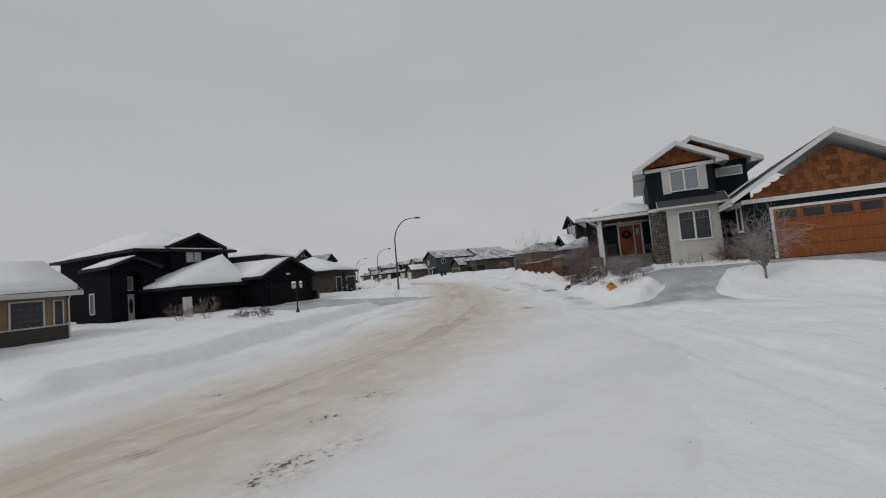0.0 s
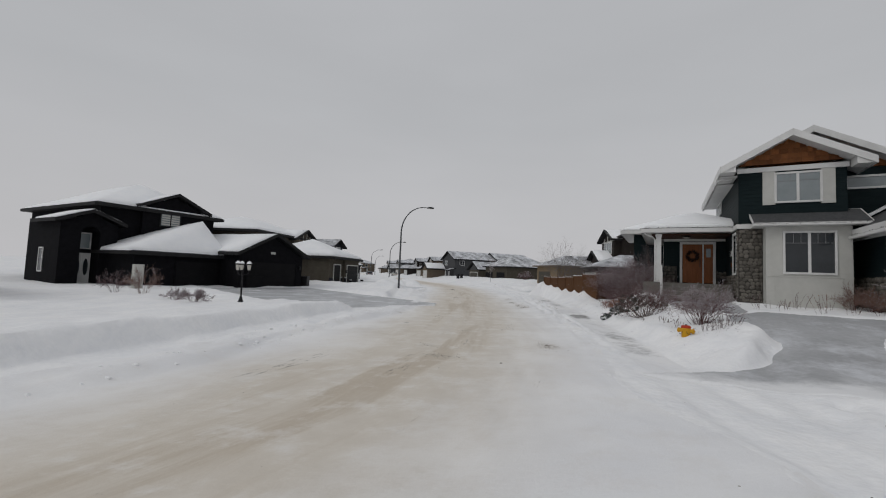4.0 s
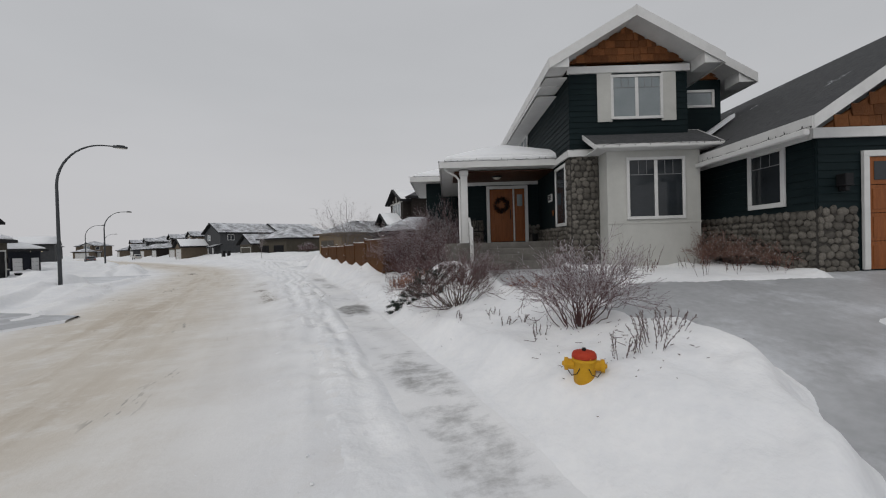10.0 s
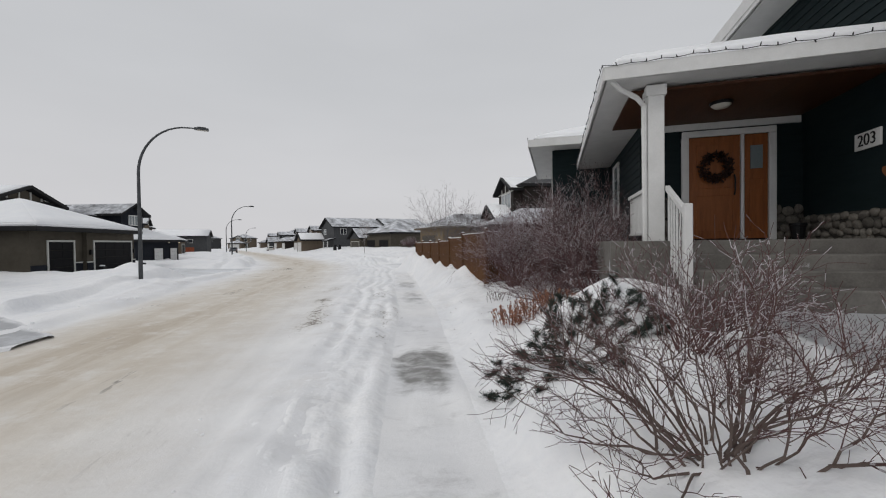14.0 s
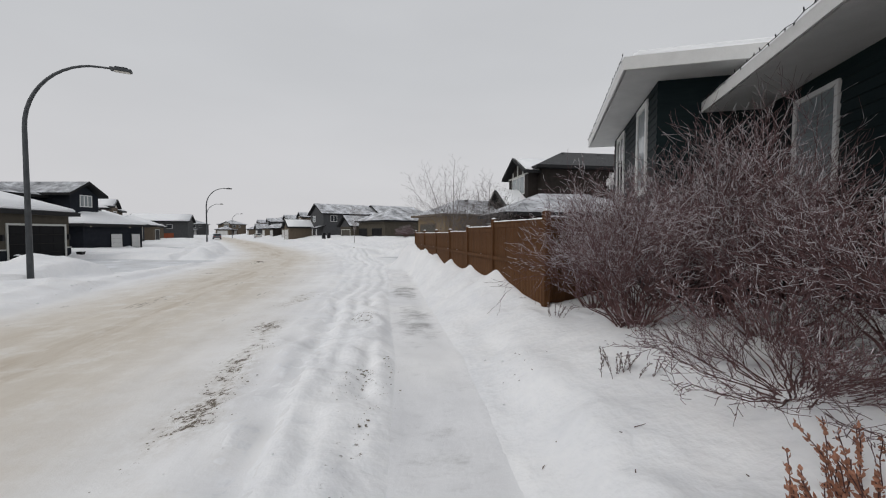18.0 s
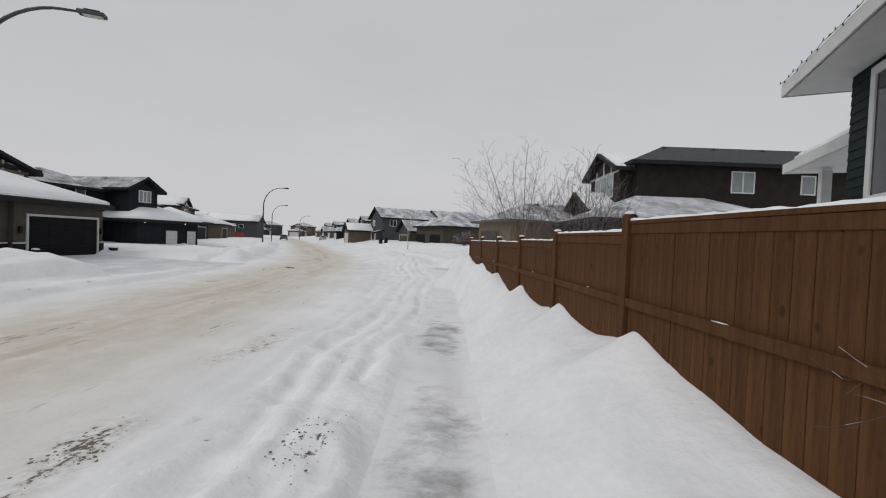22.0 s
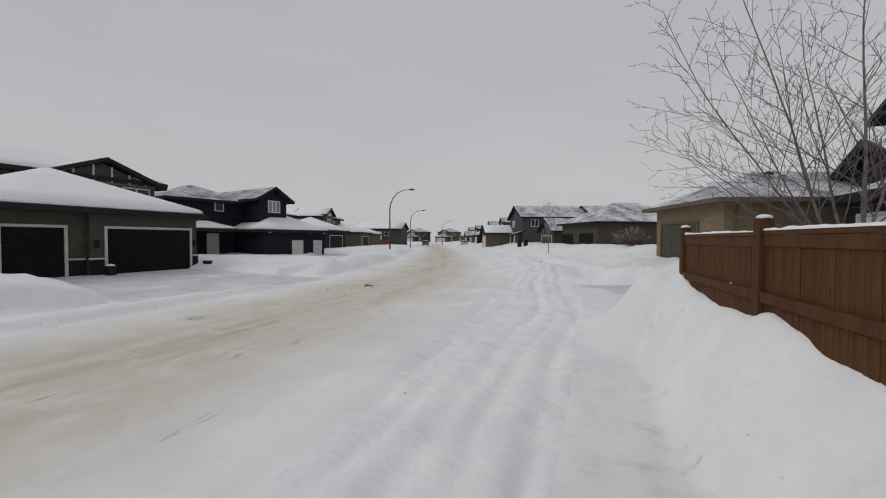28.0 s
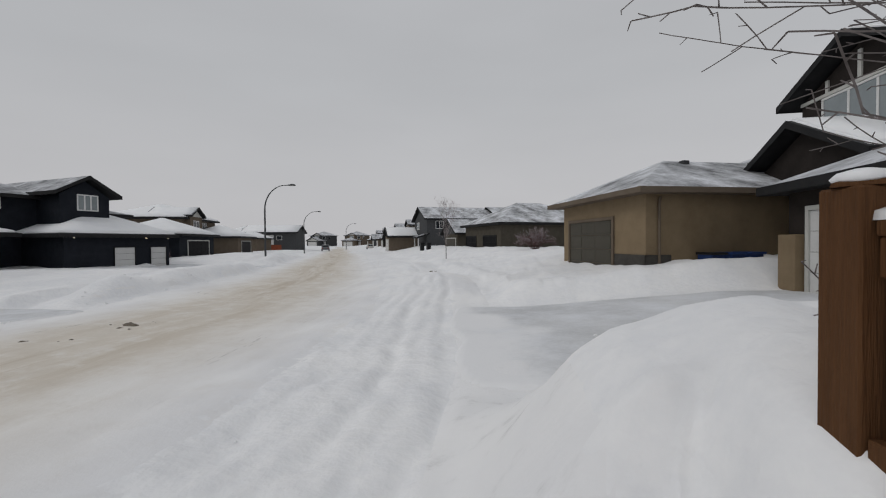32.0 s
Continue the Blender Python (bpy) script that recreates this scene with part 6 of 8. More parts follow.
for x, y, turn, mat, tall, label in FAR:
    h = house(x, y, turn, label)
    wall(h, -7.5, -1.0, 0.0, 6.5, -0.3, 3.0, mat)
    if mat is HAZYSIDE:
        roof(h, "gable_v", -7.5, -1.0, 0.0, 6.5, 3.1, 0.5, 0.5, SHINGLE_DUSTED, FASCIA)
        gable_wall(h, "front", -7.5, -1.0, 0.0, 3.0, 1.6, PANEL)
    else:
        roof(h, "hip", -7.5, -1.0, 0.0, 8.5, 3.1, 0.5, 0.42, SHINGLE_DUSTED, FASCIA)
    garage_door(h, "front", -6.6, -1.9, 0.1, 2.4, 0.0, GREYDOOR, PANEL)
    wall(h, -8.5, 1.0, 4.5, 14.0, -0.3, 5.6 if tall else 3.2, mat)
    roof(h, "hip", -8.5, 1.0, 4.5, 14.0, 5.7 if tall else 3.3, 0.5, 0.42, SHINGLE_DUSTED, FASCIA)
    if tall:
        wall(h, -6.2, -2.2, 3.9, 4.5, 2.6, 5.8, mat)
        roof(h, "gable_v", -6.2, -2.2, 3.9, 8.0, 5.9, 0.4, 0.5, SHINGLE_DUSTED, FASCIA)
        gable_wall(h, "front", -6.2, -2.2, 3.9, 5.8, 1.0, PANEL)
        window(h, "front", -5.2, -3.2, 4.2, 5.4, 3.9, GLASS_UP, lights=2)
        window(h, "front", -1.2, 0.2, 3.9, 5.1, 4.5, GLASS)
        window(h, "right", 6.0, 7.4, 3.9, 5.1, 1.0, GLASS)
    roof(h, "shed", -0.9, 1.0, 3.4, 4.5, 2.8, 0.3, 0.3, SHINGLE_SNOWY, FASCIA, name="porch_roof")
    part("porch_post", box((0.8, 0.95, 3.3, 3.45, -0.1, 2.6), bevel=0.01), WHITE, h)
    door(h, "front", -0.6, 0.4, 0.3, 2.4, 4.5, GREYDOOR, WHITE)

# ---------------------------------------------------------------- fences
def fence_board_mesh(w, h):
    bm = box((0.0012, w - 0.0012, -0.012, 0.012, 0, h), bevel=0.004)
    return bm


rng = random.Random(11)
fence = thing("fence", pose(0, 0, 0), "brown stained board fence with snow-capped posts", "fence")
tops = (2.42, 2.34, 2.18, 2.10, 2.08, 2.08, 2.06)
runs = list(zip(FENCE_POSTS, FENCE_POSTS[1:], tops, tops[1:])) + [((13.95, 25.9), (15.9, 26.9), 2.42, 2.42), ((15.9, 26.9), (17.8, 27.9), 2.42, 2.42), ((13.16, 39.85), (15.3, 40.5), 2.06, 2.06), ((15.3, 40.5), (17.4, 41.1), 2.06, 2.06)]
for (x0, y0), (x1, y1), za, zb in runs:
    a, b = Vector((x0, y0, 0)), Vector((x1, y1, 0))
    d = b - a
    ln = d.length
    turn = math.degrees(math.atan2(d.y, d.x))
    zt = (za + zb) / 2 - 0.06
    for name, o0, o1, z0, z1 in (("top_rail", -0.035, 0.035, zt - 0.02, zt + 0.02), ("top_fascia", -0.026, -0.013, zt - 0.125, zt - 0.022), ("lower_rail", -0.05, -0.013, 1.38, 1.48)):
        ob = part(name, box((0.07, ln - 0.07, o0, o1, z0, z1), bevel=0.004), FENCE, fence)
        ob.matrix_local = pose(x0, y0, 0, 0, 0, turn)
        if o0 < -0.04 or name == "top_fascia":
            ob2 = part(name, box((0.07, ln - 0.07, -o1, -o0, z0, z1), bevel=0.004), FENCE, fence)
            ob2.matrix_local = pose(x0, y0, 0, 0, 0, turn)
    for k in range(2):
        u_ = rng.uniform(0.1, ln - 0.6) if k else 0.07
        w_ = (0.05, rng.uniform(0.06, 0.22))[k]
        dab = part("snow_dab", lathe_at((u_, u_ + w_, 0.016, 0.040, 1.478, 1.490)), SNOW_CAP, fence, smooth=True)
        dab.matrix_local = pose(x0, y0, 0, 0, 0, turn)
    s = 0.07
    n = round((ln - 0.14) / 0.14)
    w = (ln - 0.14) / n
    for k in range(n):
        ob = part("board", fence_board_mesh(w, zt - 0.03 - 0.25), BOARD, fence)
        ob.matrix_local = pose(x0, y0, 0, 0, 0, turn) @ pose(s + k * w, rng.uniform(-0.003, 0.003), 0.25, 0, 0, 0)
    bm = bmesh.new()
    nseg = 40
    rows_ = []
    for k in range(nseg + 1):
        u = 0.06 + (ln - 0.12) * k / nseg
        hgt = 0.024 + 0.015 * noise.noise((x0 + u * 1.7, y0, 3.0)) + 0.016 * noise.noise((x0 + u * 7.0, y0, 5.0))
        rows_.append([bm.verts.new((u, o, zt + 0.02 + z)) for o, z in ((-0.034, 0), (-0.03, hgt * 0.7), (0, hgt), (0.03, hgt * 0.7), (0.034, 0))])
    for p, q in zip(rows_, rows_[1:]):
        for k in range(4):
            bm.faces.new((p[k], q[k], q[k + 1], p[k + 1]))
    bm.faces.new(rows_[0])
    bm.faces.new(rows_[-1][::-1])
    ob = part("snow_line", bm, SNOW_CAP, fence, "ridge of snow", smooth=True)
    ob.matrix_local = pose(x0, y0, 0, 0, 0, turn)
for i, ((x, y), zt) in enumerate(list(zip(FENCE_POSTS, tops)) + [((15.9, 26.9), 2.42), ((17.8, 27.9), 2.42), ((15.3, 40.5), 2.06), ((17.4, 41.1), 2.06)]):
    p = part("post", box((-0.062, 0.062, -0.062, 0.062, 0.1, zt + 0.06), bevel=0.006), FENCE, fence)
    p.location = (x, y, 0)
    p.rotation_euler = (0, 0, radians(4))
    part("post_cap", lathe([(0.02, zt + 0.06), (0.085, zt + 0.061), (0.08, zt + 0.072), (0.03, zt + 0.085)], 4), FENCE, p)
    part("snow_cap", lathe([(0.055, zt + 0.07), (0.066, zt + 0.085), (0.05, zt + 0.102), (0.02, zt + 0.11)], 10), SNOW_CAP, p, "dab of snow", smooth=True)

red_fence = thing("fence", pose(-41.5, 117.6, 0, 0, 0, 14), "low reddish board fence in snow", "fence")
for k in range(44):
    part("board", box((k * 0.2, k * 0.2 + 0.19, -0.012, 0.012, 0.0, 1.6)), REDWOOD, red_fence)
part("top_rail", box((0, 8.8, -0.03, 0.03, 1.6, 1.64)), REDWOOD, red_fence)
h = house(-42.5, 120.5, 14, "grey-brown two-storey house with snowy roof above a red fence")
# same grey, lightened in place of haze
wall(h, 0.0, 11.4, 0.0, 9.0, -0.3, 4.3, HAZYSIDE)
roof(h, "gable_u", 0.0, 11.4, 0.0, 9.0, 4.45, 0.5, 0.34, SHINGLE_SNOWY, FASCIA, snow=0.16)
for side, at in (("left", 0.0), ("right", 11.4)):
    gable_wall(h, side, 0.0, 9.0, at, 4.3, 1.45, HAZYSIDE)
window(h, "front", 1.0, 1.8, 2.7, 3.5, 0.0, GLASS)
window(h, "front", 7.3, 8.3, 2.8, 3.6, 0.0, GLASS)
door(h, "front", 5.1, 6.5, 1.7, 3.7, 0.0, WHITE, WHITE)
window(h, "front", 4.0, 4.5, 2.3, 3.5, 0.0, GLASS)

# ---------------------------------------------------------------- street lamps
def street_lamp(x, y, turn, tall=8.2, reach=2.7, base=-0.2):
    t = thing("street_lamp", pose(x, y, base, 0, 0, turn), "tall dark steel street lamp with curved arm", "street lamp", group="street lamps")
    pts, rad = [(0, 0, 0), (0, 0, tall * 0.35), (0, 0, tall * 0.70)], [0.10, 0.085, 0.07]
    for k in range(1, 13):
        a = math.pi / 2 * k / 12
        pts.append((reach * 0.86 * (1 - math.cos(a)), 0, tall * 0.70 + tall * 0.30 * math.sin(a)))
        rad.append(0.068 - 0.0025 * k)
    pts.append((reach, 0, tall + 0.01))
    rad.append(0.034)
    part("pole", tube(pts, rad, 10), POLE, t, smooth=True)
    part("base_collar", lathe([(0.17, 0), (0.17, 0.05), (0.12, 0.35), (0.105, 0.36)], 12), POLE, t)
    head = part("lamp_head", box((reach - 0.05, reach + 0.62, -0.13, 0.13, tall - 0.05, tall + 0.06), (reach + 0.1, reach + 0.5, -0.1, 0.1, tall + 0.06, tall + 0.11), bevel=0.02), POLE, t)
    part("lens", box((reach + 0.08, reach + 0.56, -0.1, 0.1, tall - 0.075, tall - 0.052), bevel=0.008), LAMP_GLASS, head)
    return t


street_lamp(-1.2, 35.4, 18, 8.4, 2.45)
street_lamp(-9.9, 75.3, 8, 7.9, 2.4)
street_lamp(-21.0, 106.0, 12, 7.8, 2.4)
street_lamp(-30.5, 152.0, 12, 7.8, 2.4)

# ---------------------------------------------------------------- hydrant
hyd = thing("fire_hydrant", pose(11.50, 10.50, float(snow_height(11.50, 10.50)) - 0.17, 0, 0, -60), "yellow fire hydrant with red cap, half buried in snow", "fire hydrant")
part("barrel", lathe([(0.15, 0), (0.15, 0.3), (0.155, 0.42), (0.17, 0.43), (0.17, 0.47), (0.15, 0.475)], 20), YELLOW, hyd, smooth=True)
part("bonnet", lathe([(0.16, 0.475), (0.172, 0.485), (0.168, 0.53), (0.15, 0.56), (0.11, 0.575), (0.03, 0.58)], 20), RED, hyd, "red cap", smooth=True)
part("operating_nut", lathe([(0.03, 0.575), (0.03, 0.615), (0.02, 0.62)], 5), BLACKMETAL, hyd)
for ang, rr, ll in ((15, 0.075, 0.27), (195, 0.075, 0.27), (105, 0.085, 0.25)):
    nz = part("nozzle", lathe([(rr, 0.1), (rr, ll - 0.05), (rr * 1.25, ll - 0.05), (rr * 1.25, ll), (rr * 0.5, ll + 0.01), (rr * 0.35, ll + 0.035), (0.01, ll + 0.036)], 12), YELLOW, hyd, smooth=False)
    nz.matrix_local = pose(0, 0, 0.375, 0, 0, ang) @ pose(0, 0, 0, 0, 90, 0)
for k in range(8):
    a = 2 * math.pi * k / 8
    bl = part("bolt", lathe([(0.012, 0), (0.012, 0.02), (0.006, 0.022)], 6), YELLOW, hyd)
    bl.location = (0.16 * math.cos(a), 0.16 * math.sin(a), 0.478)
for sgn in (-1, 1):
    part("chain", tube([(sgn * 0.22, -0.07, 0.30), (sgn * 0.17, -0.13, 0.25), (sgn * 0.10, -0.15, 0.28), (sgn * 0.06, -0.158, 0.36)], 0.007, 5), BLACKMETAL, hyd).rotation_euler = (0, 0, radians(15))
hyd.scale = (0.77, 0.77, 0.77)

# ---------------------------------------------------------------- shrubs and trees
def grow(rng, segs, p, d, length, r, depth, up=0.15, split=3, bend=0.35, fine=0.0022):
    n = 4 if depth else 3
    for i in range(n):
        d = (d + Vector((rng.uniform(-bend, bend), rng.uniform(-bend, bend), rng.uniform(-bend, bend) + up)) * 0.5).normalized()
        q = p + d * (length / n)
        r2 = max(fine, r * 0.85)
        segs.append((p, q, r, r2))
        p, r = q, r2
        if depth and i:
            for _ in range(split if i == n - 1 else max(1, split - 1)):
                side = Vector((rng.gauss(0, 1), rng.gauss(0, 1), rng.gauss(0.2, 0.7))).normalized()
                grow(rng, segs, p, (d * 0.85 + side * 0.6).normalized(), length * rng.uniform(0.4, 0.75), max(fine, r * 0.62), depth - 1, up, split, bend, fine)


def twiglet(rg, segs, p, d, length, r, level, fine, bend=0.22, up=0.05):
    """A curving twig that thins out, with side twigs to either hand."""
    n = 5 if level else 3
    hand = rg.uniform(0, 6.28)
    for i in range(n):
        d = (d + Vector((rg.gauss(0, bend), rg.gauss(0, bend), rg.gauss(0, bend) + up)) * 0.55).normalized()
        q = p + d * (length / n)
        r2 = max(fine, r * 0.84)
        segs.append((p, q, r, r2))
        p, r = q, r2
        if level and i:
            hand += 2.5 + rg.uniform(-0.5, 0.5)
            side = (d.orthogonal().normalized() @ Matrix.Rotation(hand, 3, d)).normalized()
            twiglet(rg, segs, p, (d * 0.8 + side * 0.62).normalized(), length * rg.uniform(0.28, 0.55), max(fine, r * 0.65), level - 1, fine, bend, up)


def shrub(label, x, y, height, spread, stems, seed, wood, tips, lean=(0, 0), r=0.011, droop=0.0, level=1, fine=0.0022, frost=0.45, dense=1.5, foot_r=0.28, skirt=0.62):
    """Many arching stems from one foot, twigs on the outer part of each, rime on the upper twigs."""
    rg = random.Random(seed)
    z = float(snow_height(x, y)) - 0.08
    t = thing("shrub", pose(x, y, z), label, "shrub", group="garden shrubs")
    main, twigs = [], []
    for _ in range(stems):
        a = rg.uniform(0, 2 * math.pi)
        o = math.sqrt(rg.random())
        goal = Vector((math.cos(a) * o * spread + lean[0], math.sin(a) * o * spread + lean[1], height * (1 - skirt * o ** 2) * rg.uniform(0.62, 1.0)))
        foot = Vector((math.cos(a) * foot_r * o * rg.random(), math.sin(a) * foot_r * o * rg.random(), 0))
        sag = (1 if rg.random() > droop else -0.5) * rg.uniform(0.08, 0.22) * height * o
        sway = Vector((rg.gauss(0, 0.05), rg.gauss(0, 0.05), 0)) * height
        p, rad, n = foot, r * rg.uniform(0.6, 1.25), 9
        for i in range(1, n + 1):
            s = i / n
            q = foot + (goal - foot) * s + Vector((0, 0, sag * math.sin(math.pi * s))) + sway * math.sin(2 * math.pi * s) + Vector((rg.gauss(0, 1), rg.gauss(0, 1), rg.gauss(0, 1))) * 0.011 * height
            q.z = max(q.z, 0.03)
            main.append((p, q, rad, max(fine, rad * 0.87)))
            d = (q - p).normalized()
            p, rad = q, max(fine, rad * 0.87)
            if i > 2:
                for _ in range(int(dense) + (rg.random() < dense % 1)):
                    side = Vector((rg.gauss(0, 1), rg.gauss(0, 1), rg.gauss(0.3, 0.6))).normalized()
                    twiglet(rg, twigs, p, (d * 0.85 + side * 0.6).normalized(), height * rg.uniform(0.13, 0.30), max(fine, rad * 0.55), level, fine)
        twiglet(rg, twigs, p, d, height * rg.uniform(0.12, 0.25), max(fine, rad), level, fine)
    tagged(part("framework", twig_mesh("framework", main), wood, t), kind="stuff")
    part("crown", twig_mesh("crown", twigs), tips, t)
    rime = []
    for a, b, r0, r1 in twigs:
        if rg.random() < frost * min(1.0, 0.15 + 1.1 * max(0.0, a.z) / height):
            lift = Vector((0, 0, r0 * 0.7))
            rime.append((a + lift, b + lift, r0 * 1.15, r1 * 1.25))
    if rime:
        tagged(part("hoarfrost", twig_mesh("hoarfrost", rime), RIME, t, "white hoarfrost on the twigs"), kind="stuff")
    return t


def tree(label, x, y, height, seed, mat, stems=3, r=0.06, spread=0.35, z=None, up=0.10, fork=0.12, fine=0.006, turn=0.0, side_len=0.24, limbs=2):
    """Several stems that fork low and spread like a vase, long side limbs, fine twigs."""
    rg = random.Random(seed)
    z = float(snow_height(x, y)) - 0.1 if z is None else z
    t = thing("tree", pose(x, y, z, 0, 0, turn), label, "tree", group="bare trees")
    trunk, crown = [], []
    base = Vector((0, 0, height * fork))
    trunk.append((Vector((0, 0, 0)), base, r * 1.7, r * 1.4))
    for k in range(stems):
        a = 2 * math.pi * (k + rg.uniform(-0.25, 0.25)) / stems
        o = spread * rg.uniform(0.45, 1.25)
        d = Vector((math.cos(a) * o, math.sin(a) * o, 1)).normalized()
        p, rad = base.copy(), r * rg.uniform(0.7, 1.0)
        for i in range(8):
            d = (d + Vector((rg.uniform(-0.1, 0.1), rg.uniform(-0.1, 0.1), 0.03))).normalized()
            q = p + d * height * 0.098
            trunk.append((p, q, rad, rad * 0.86))
            p, rad = q, rad * 0.86
            for _ in range(2 if i else 1):
                b = rg.uniform(0, 2 * math.pi)
                side = Vector((math.cos(b), math.sin(b), 0.35)).normalized()
                grow(rg, crown, p, (d * 0.6 + side * 0.7).normalized(), height * side_len * rg.uniform(0.6, 1.15), max(fine, rad * 0.5), 1, up, limbs, 0.28, fine)
        grow(rg, crown, p, d, height * 0.2, max(fine, rad * 0.8), 1, up, 3, 0.28, fine)
    part("trunk", twig_mesh("trunk", trunk), GREYBARK, t)
    part("crown", twig_mesh("crown", crown), mat, t)
    return t


def limb(rg, segs, p, d, length, r, level, up, fine):
    """One long limb with side limbs to either hand and short spurs."""
    n = max(3, int(length / 0.11))
    hand = rg.uniform(0, 2 * math.pi)
    for i in range(n):
        d = (d + Vector((rg.uniform(-0.065, 0.065), rg.uniform(-0.065, 0.065), rg.uniform(-0.05, 0.05) + up))).normalized()
        q = p + d * (length / n)
        r2 = max(fine, r * (1 - 0.8 / n))
        segs.append((p, q, r, r2))
        p, r = q, r2
        hand += 2.4 + rg.uniform(-0.5, 0.5)
        side = (d.orthogonal().normalized() @ Matrix.Rotation(hand, 3, d)).normalized()
        left = length * (1 - (i + 1) / n)
        if level and i >= n * 0.12 and rg.random() < 0.85:
            limb(rg, segs, p, (d * 0.72 + side * 0.7 + Vector((0, 0, 0.12))).normalized(), max(0.22, min(2.3, left * rg.uniform(0.35, 0.72))), max(fine, r * 0.5), level - 1, up, fine)
        elif not level and rg.random() < 0.7:
            segs.append((p, p + (d * 0.5 + side) * rg.uniform(0.02, 0.05), fine, fine * 0.7))


def limbed_tree(label, x, y, stems, seed, fine=0.005, up=0.018):
    """A tree of a few stems from one foot; stems: lean east, lean north, length, radius."""
    rg = random.Random(seed)
    t = thing("tree", pose(x, y, float(snow_height(x, y)) - 0.1), label, "tree", group="bare trees")
    trunk, crown = [], []
    for k, (ex, ny, length, r) in enumerate(stems):
        d = Vector((ex, ny, 1)).normalized()
        p = Vector((0.10 * math.cos(k * 2.2), 0.10 * math.sin(k * 2.2), 0))
        n = 22
        hand = rg.uniform(0, 6)
        for i in range(n):
            d = (d + Vector((rg.uniform(-0.05, 0.05), rg.uniform(-0.05, 0.05), 0.02))).normalized()
            q = p + d * (length / n)
            r2 = max(fine, r * 0.925)
            trunk.append((p, q, r, r2))
            p, r = q, r2
            hand += 2.4 + rg.uniform(-0.4, 0.4)
            if i >= 3:
                side = (d.orthogonal().normalized() @ Matrix.Rotation(hand, 3, d)).normalized()
                limb(rg, crown, p, (d * 0.75 + side * 0.75).normalized(), min(2.0, 0.25 + length * (1 - i / n) * rg.uniform(0.28, 0.5)), max(fine, r * 0.48), 1, up, fine)
    part("trunk", twig_mesh("trunk", trunk), GREYBARK, t)
    part("crown", twig_mesh("crown", crown), TREETWIG, t)
    return t


def crown_tree(label, x, y, bole, height, spread, seed):
    """A short bole with a rounded crown of fine frosted twigs."""
    rg = random.Random(seed)
    t = thing("tree", pose(x, y, float(snow_height(x, y)) - 0.1), label, "tree", group="bare trees")
    trunk, twigs = [(Vector((0, 0, 0)), Vector((0.02, 0.01, bole * 0.5)), 0.05, 0.045), (Vector((0.02, 0.01, bole * 0.5)), Vector((0, 0, bole)), 0.045, 0.04)], []
    for k in range(16):
        a = 2.4 * k + rg.uniform(-0.3, 0.3)
        o = math.sqrt((k + 0.5) / 16)
        goal = Vector((math.cos(a) * o * spread, math.sin(a) * o * spread, bole + (height - bole) * (1 - 0.55 * o ** 2) * rg.uniform(0.8, 1.0)))
        p, rad = Vector((0, 0, bole * rg.uniform(0.75, 1.0))), 0.024 * rg.uniform(0.7, 1.1)
        base = p.copy()
        for i in range(1, 9):
            s_ = i / 8
            q = base.lerp(goal, s_) + Vector((0, 0, 0.25 * math.sin(math.pi * s_) * o)) + Vector((rg.gauss(0, 1), rg.gauss(0, 1), rg.gauss(0, 1))) * 0.02
            trunk.append((p, q, rad, rad * 0.84))
            d = (q - p).normalized()
            p, rad = q, rad * 0.84
            if i > 1:
                for _ in range(2):
                    side = Vector((rg.gauss(0, 1), rg.gauss(0, 1), rg.gauss(-0.1, 0.6))).normalized()
                    twiglet(rg, twigs, p, (d * 0.6 + side * 0.8).normalized(), rg.uniform(0.35, 0.75), max(0.003, rad * 0.55), 1, 0.0032, 0.2, 0.0)
        twiglet(rg, twigs, p, d, 0.5, max(0.004, rad), 1, 0.0032, 0.2, -0.02)
    part("trunk", twig_mesh("trunk", trunk), GREYBARK, t)
    part("crown", twig_mesh("crown", twigs), FROST, t)
    return t


def tuft(rg, segs, p, d, n, length, r=0.0022, open_=0.9):
    """A brush of needles round a twig's end."""
    for _ in range(n):
        s = Vector((rg.gauss(0, 1), rg.gauss(0, 1), rg.gauss(0, 1))).normalized()
        q = p + (d * 0.8 + s * open_).normalized() * length * rg.uniform(0.6, 1.1)
        o = p - d * length * rg.uniform(0, 1.9)
        segs.append((o, o + (q - p), r, r * 0.6))


def leaf_mesh(name, spots, size, rg):
    """Small curled leaves: two bent quads each."""
    verts, faces = [], []
    for p, d in spots:
        s = Vector((rg.gauss(0, 1), rg.gauss(0, 1), rg.gauss(0, 1))).normalized()
        e = (d + s * 0.8).normalized()
        w = e.cross(s).normalized() * size * rg.uniform(0.25, 0.45)
        ln = size * rg.uniform(0.7, 1.4)
        lift = w.cross(e) * 0.5
        k = len(verts)
        for f, g in ((0.0, 0.25), (0.5, 1.0), (1.0, 0.15)):
            c = p + e * ln * f
            verts += [c - w * g + lift * g, c + w * g + lift * g]
        faces += [(k, k + 1, k + 3, k + 2), (k + 2, k + 3, k + 5, k + 4)]
    me = bpy.data.meshes.new(name)
    me.from_pydata([tuple(v) for v in verts], [], faces)
    me.update()
    return me

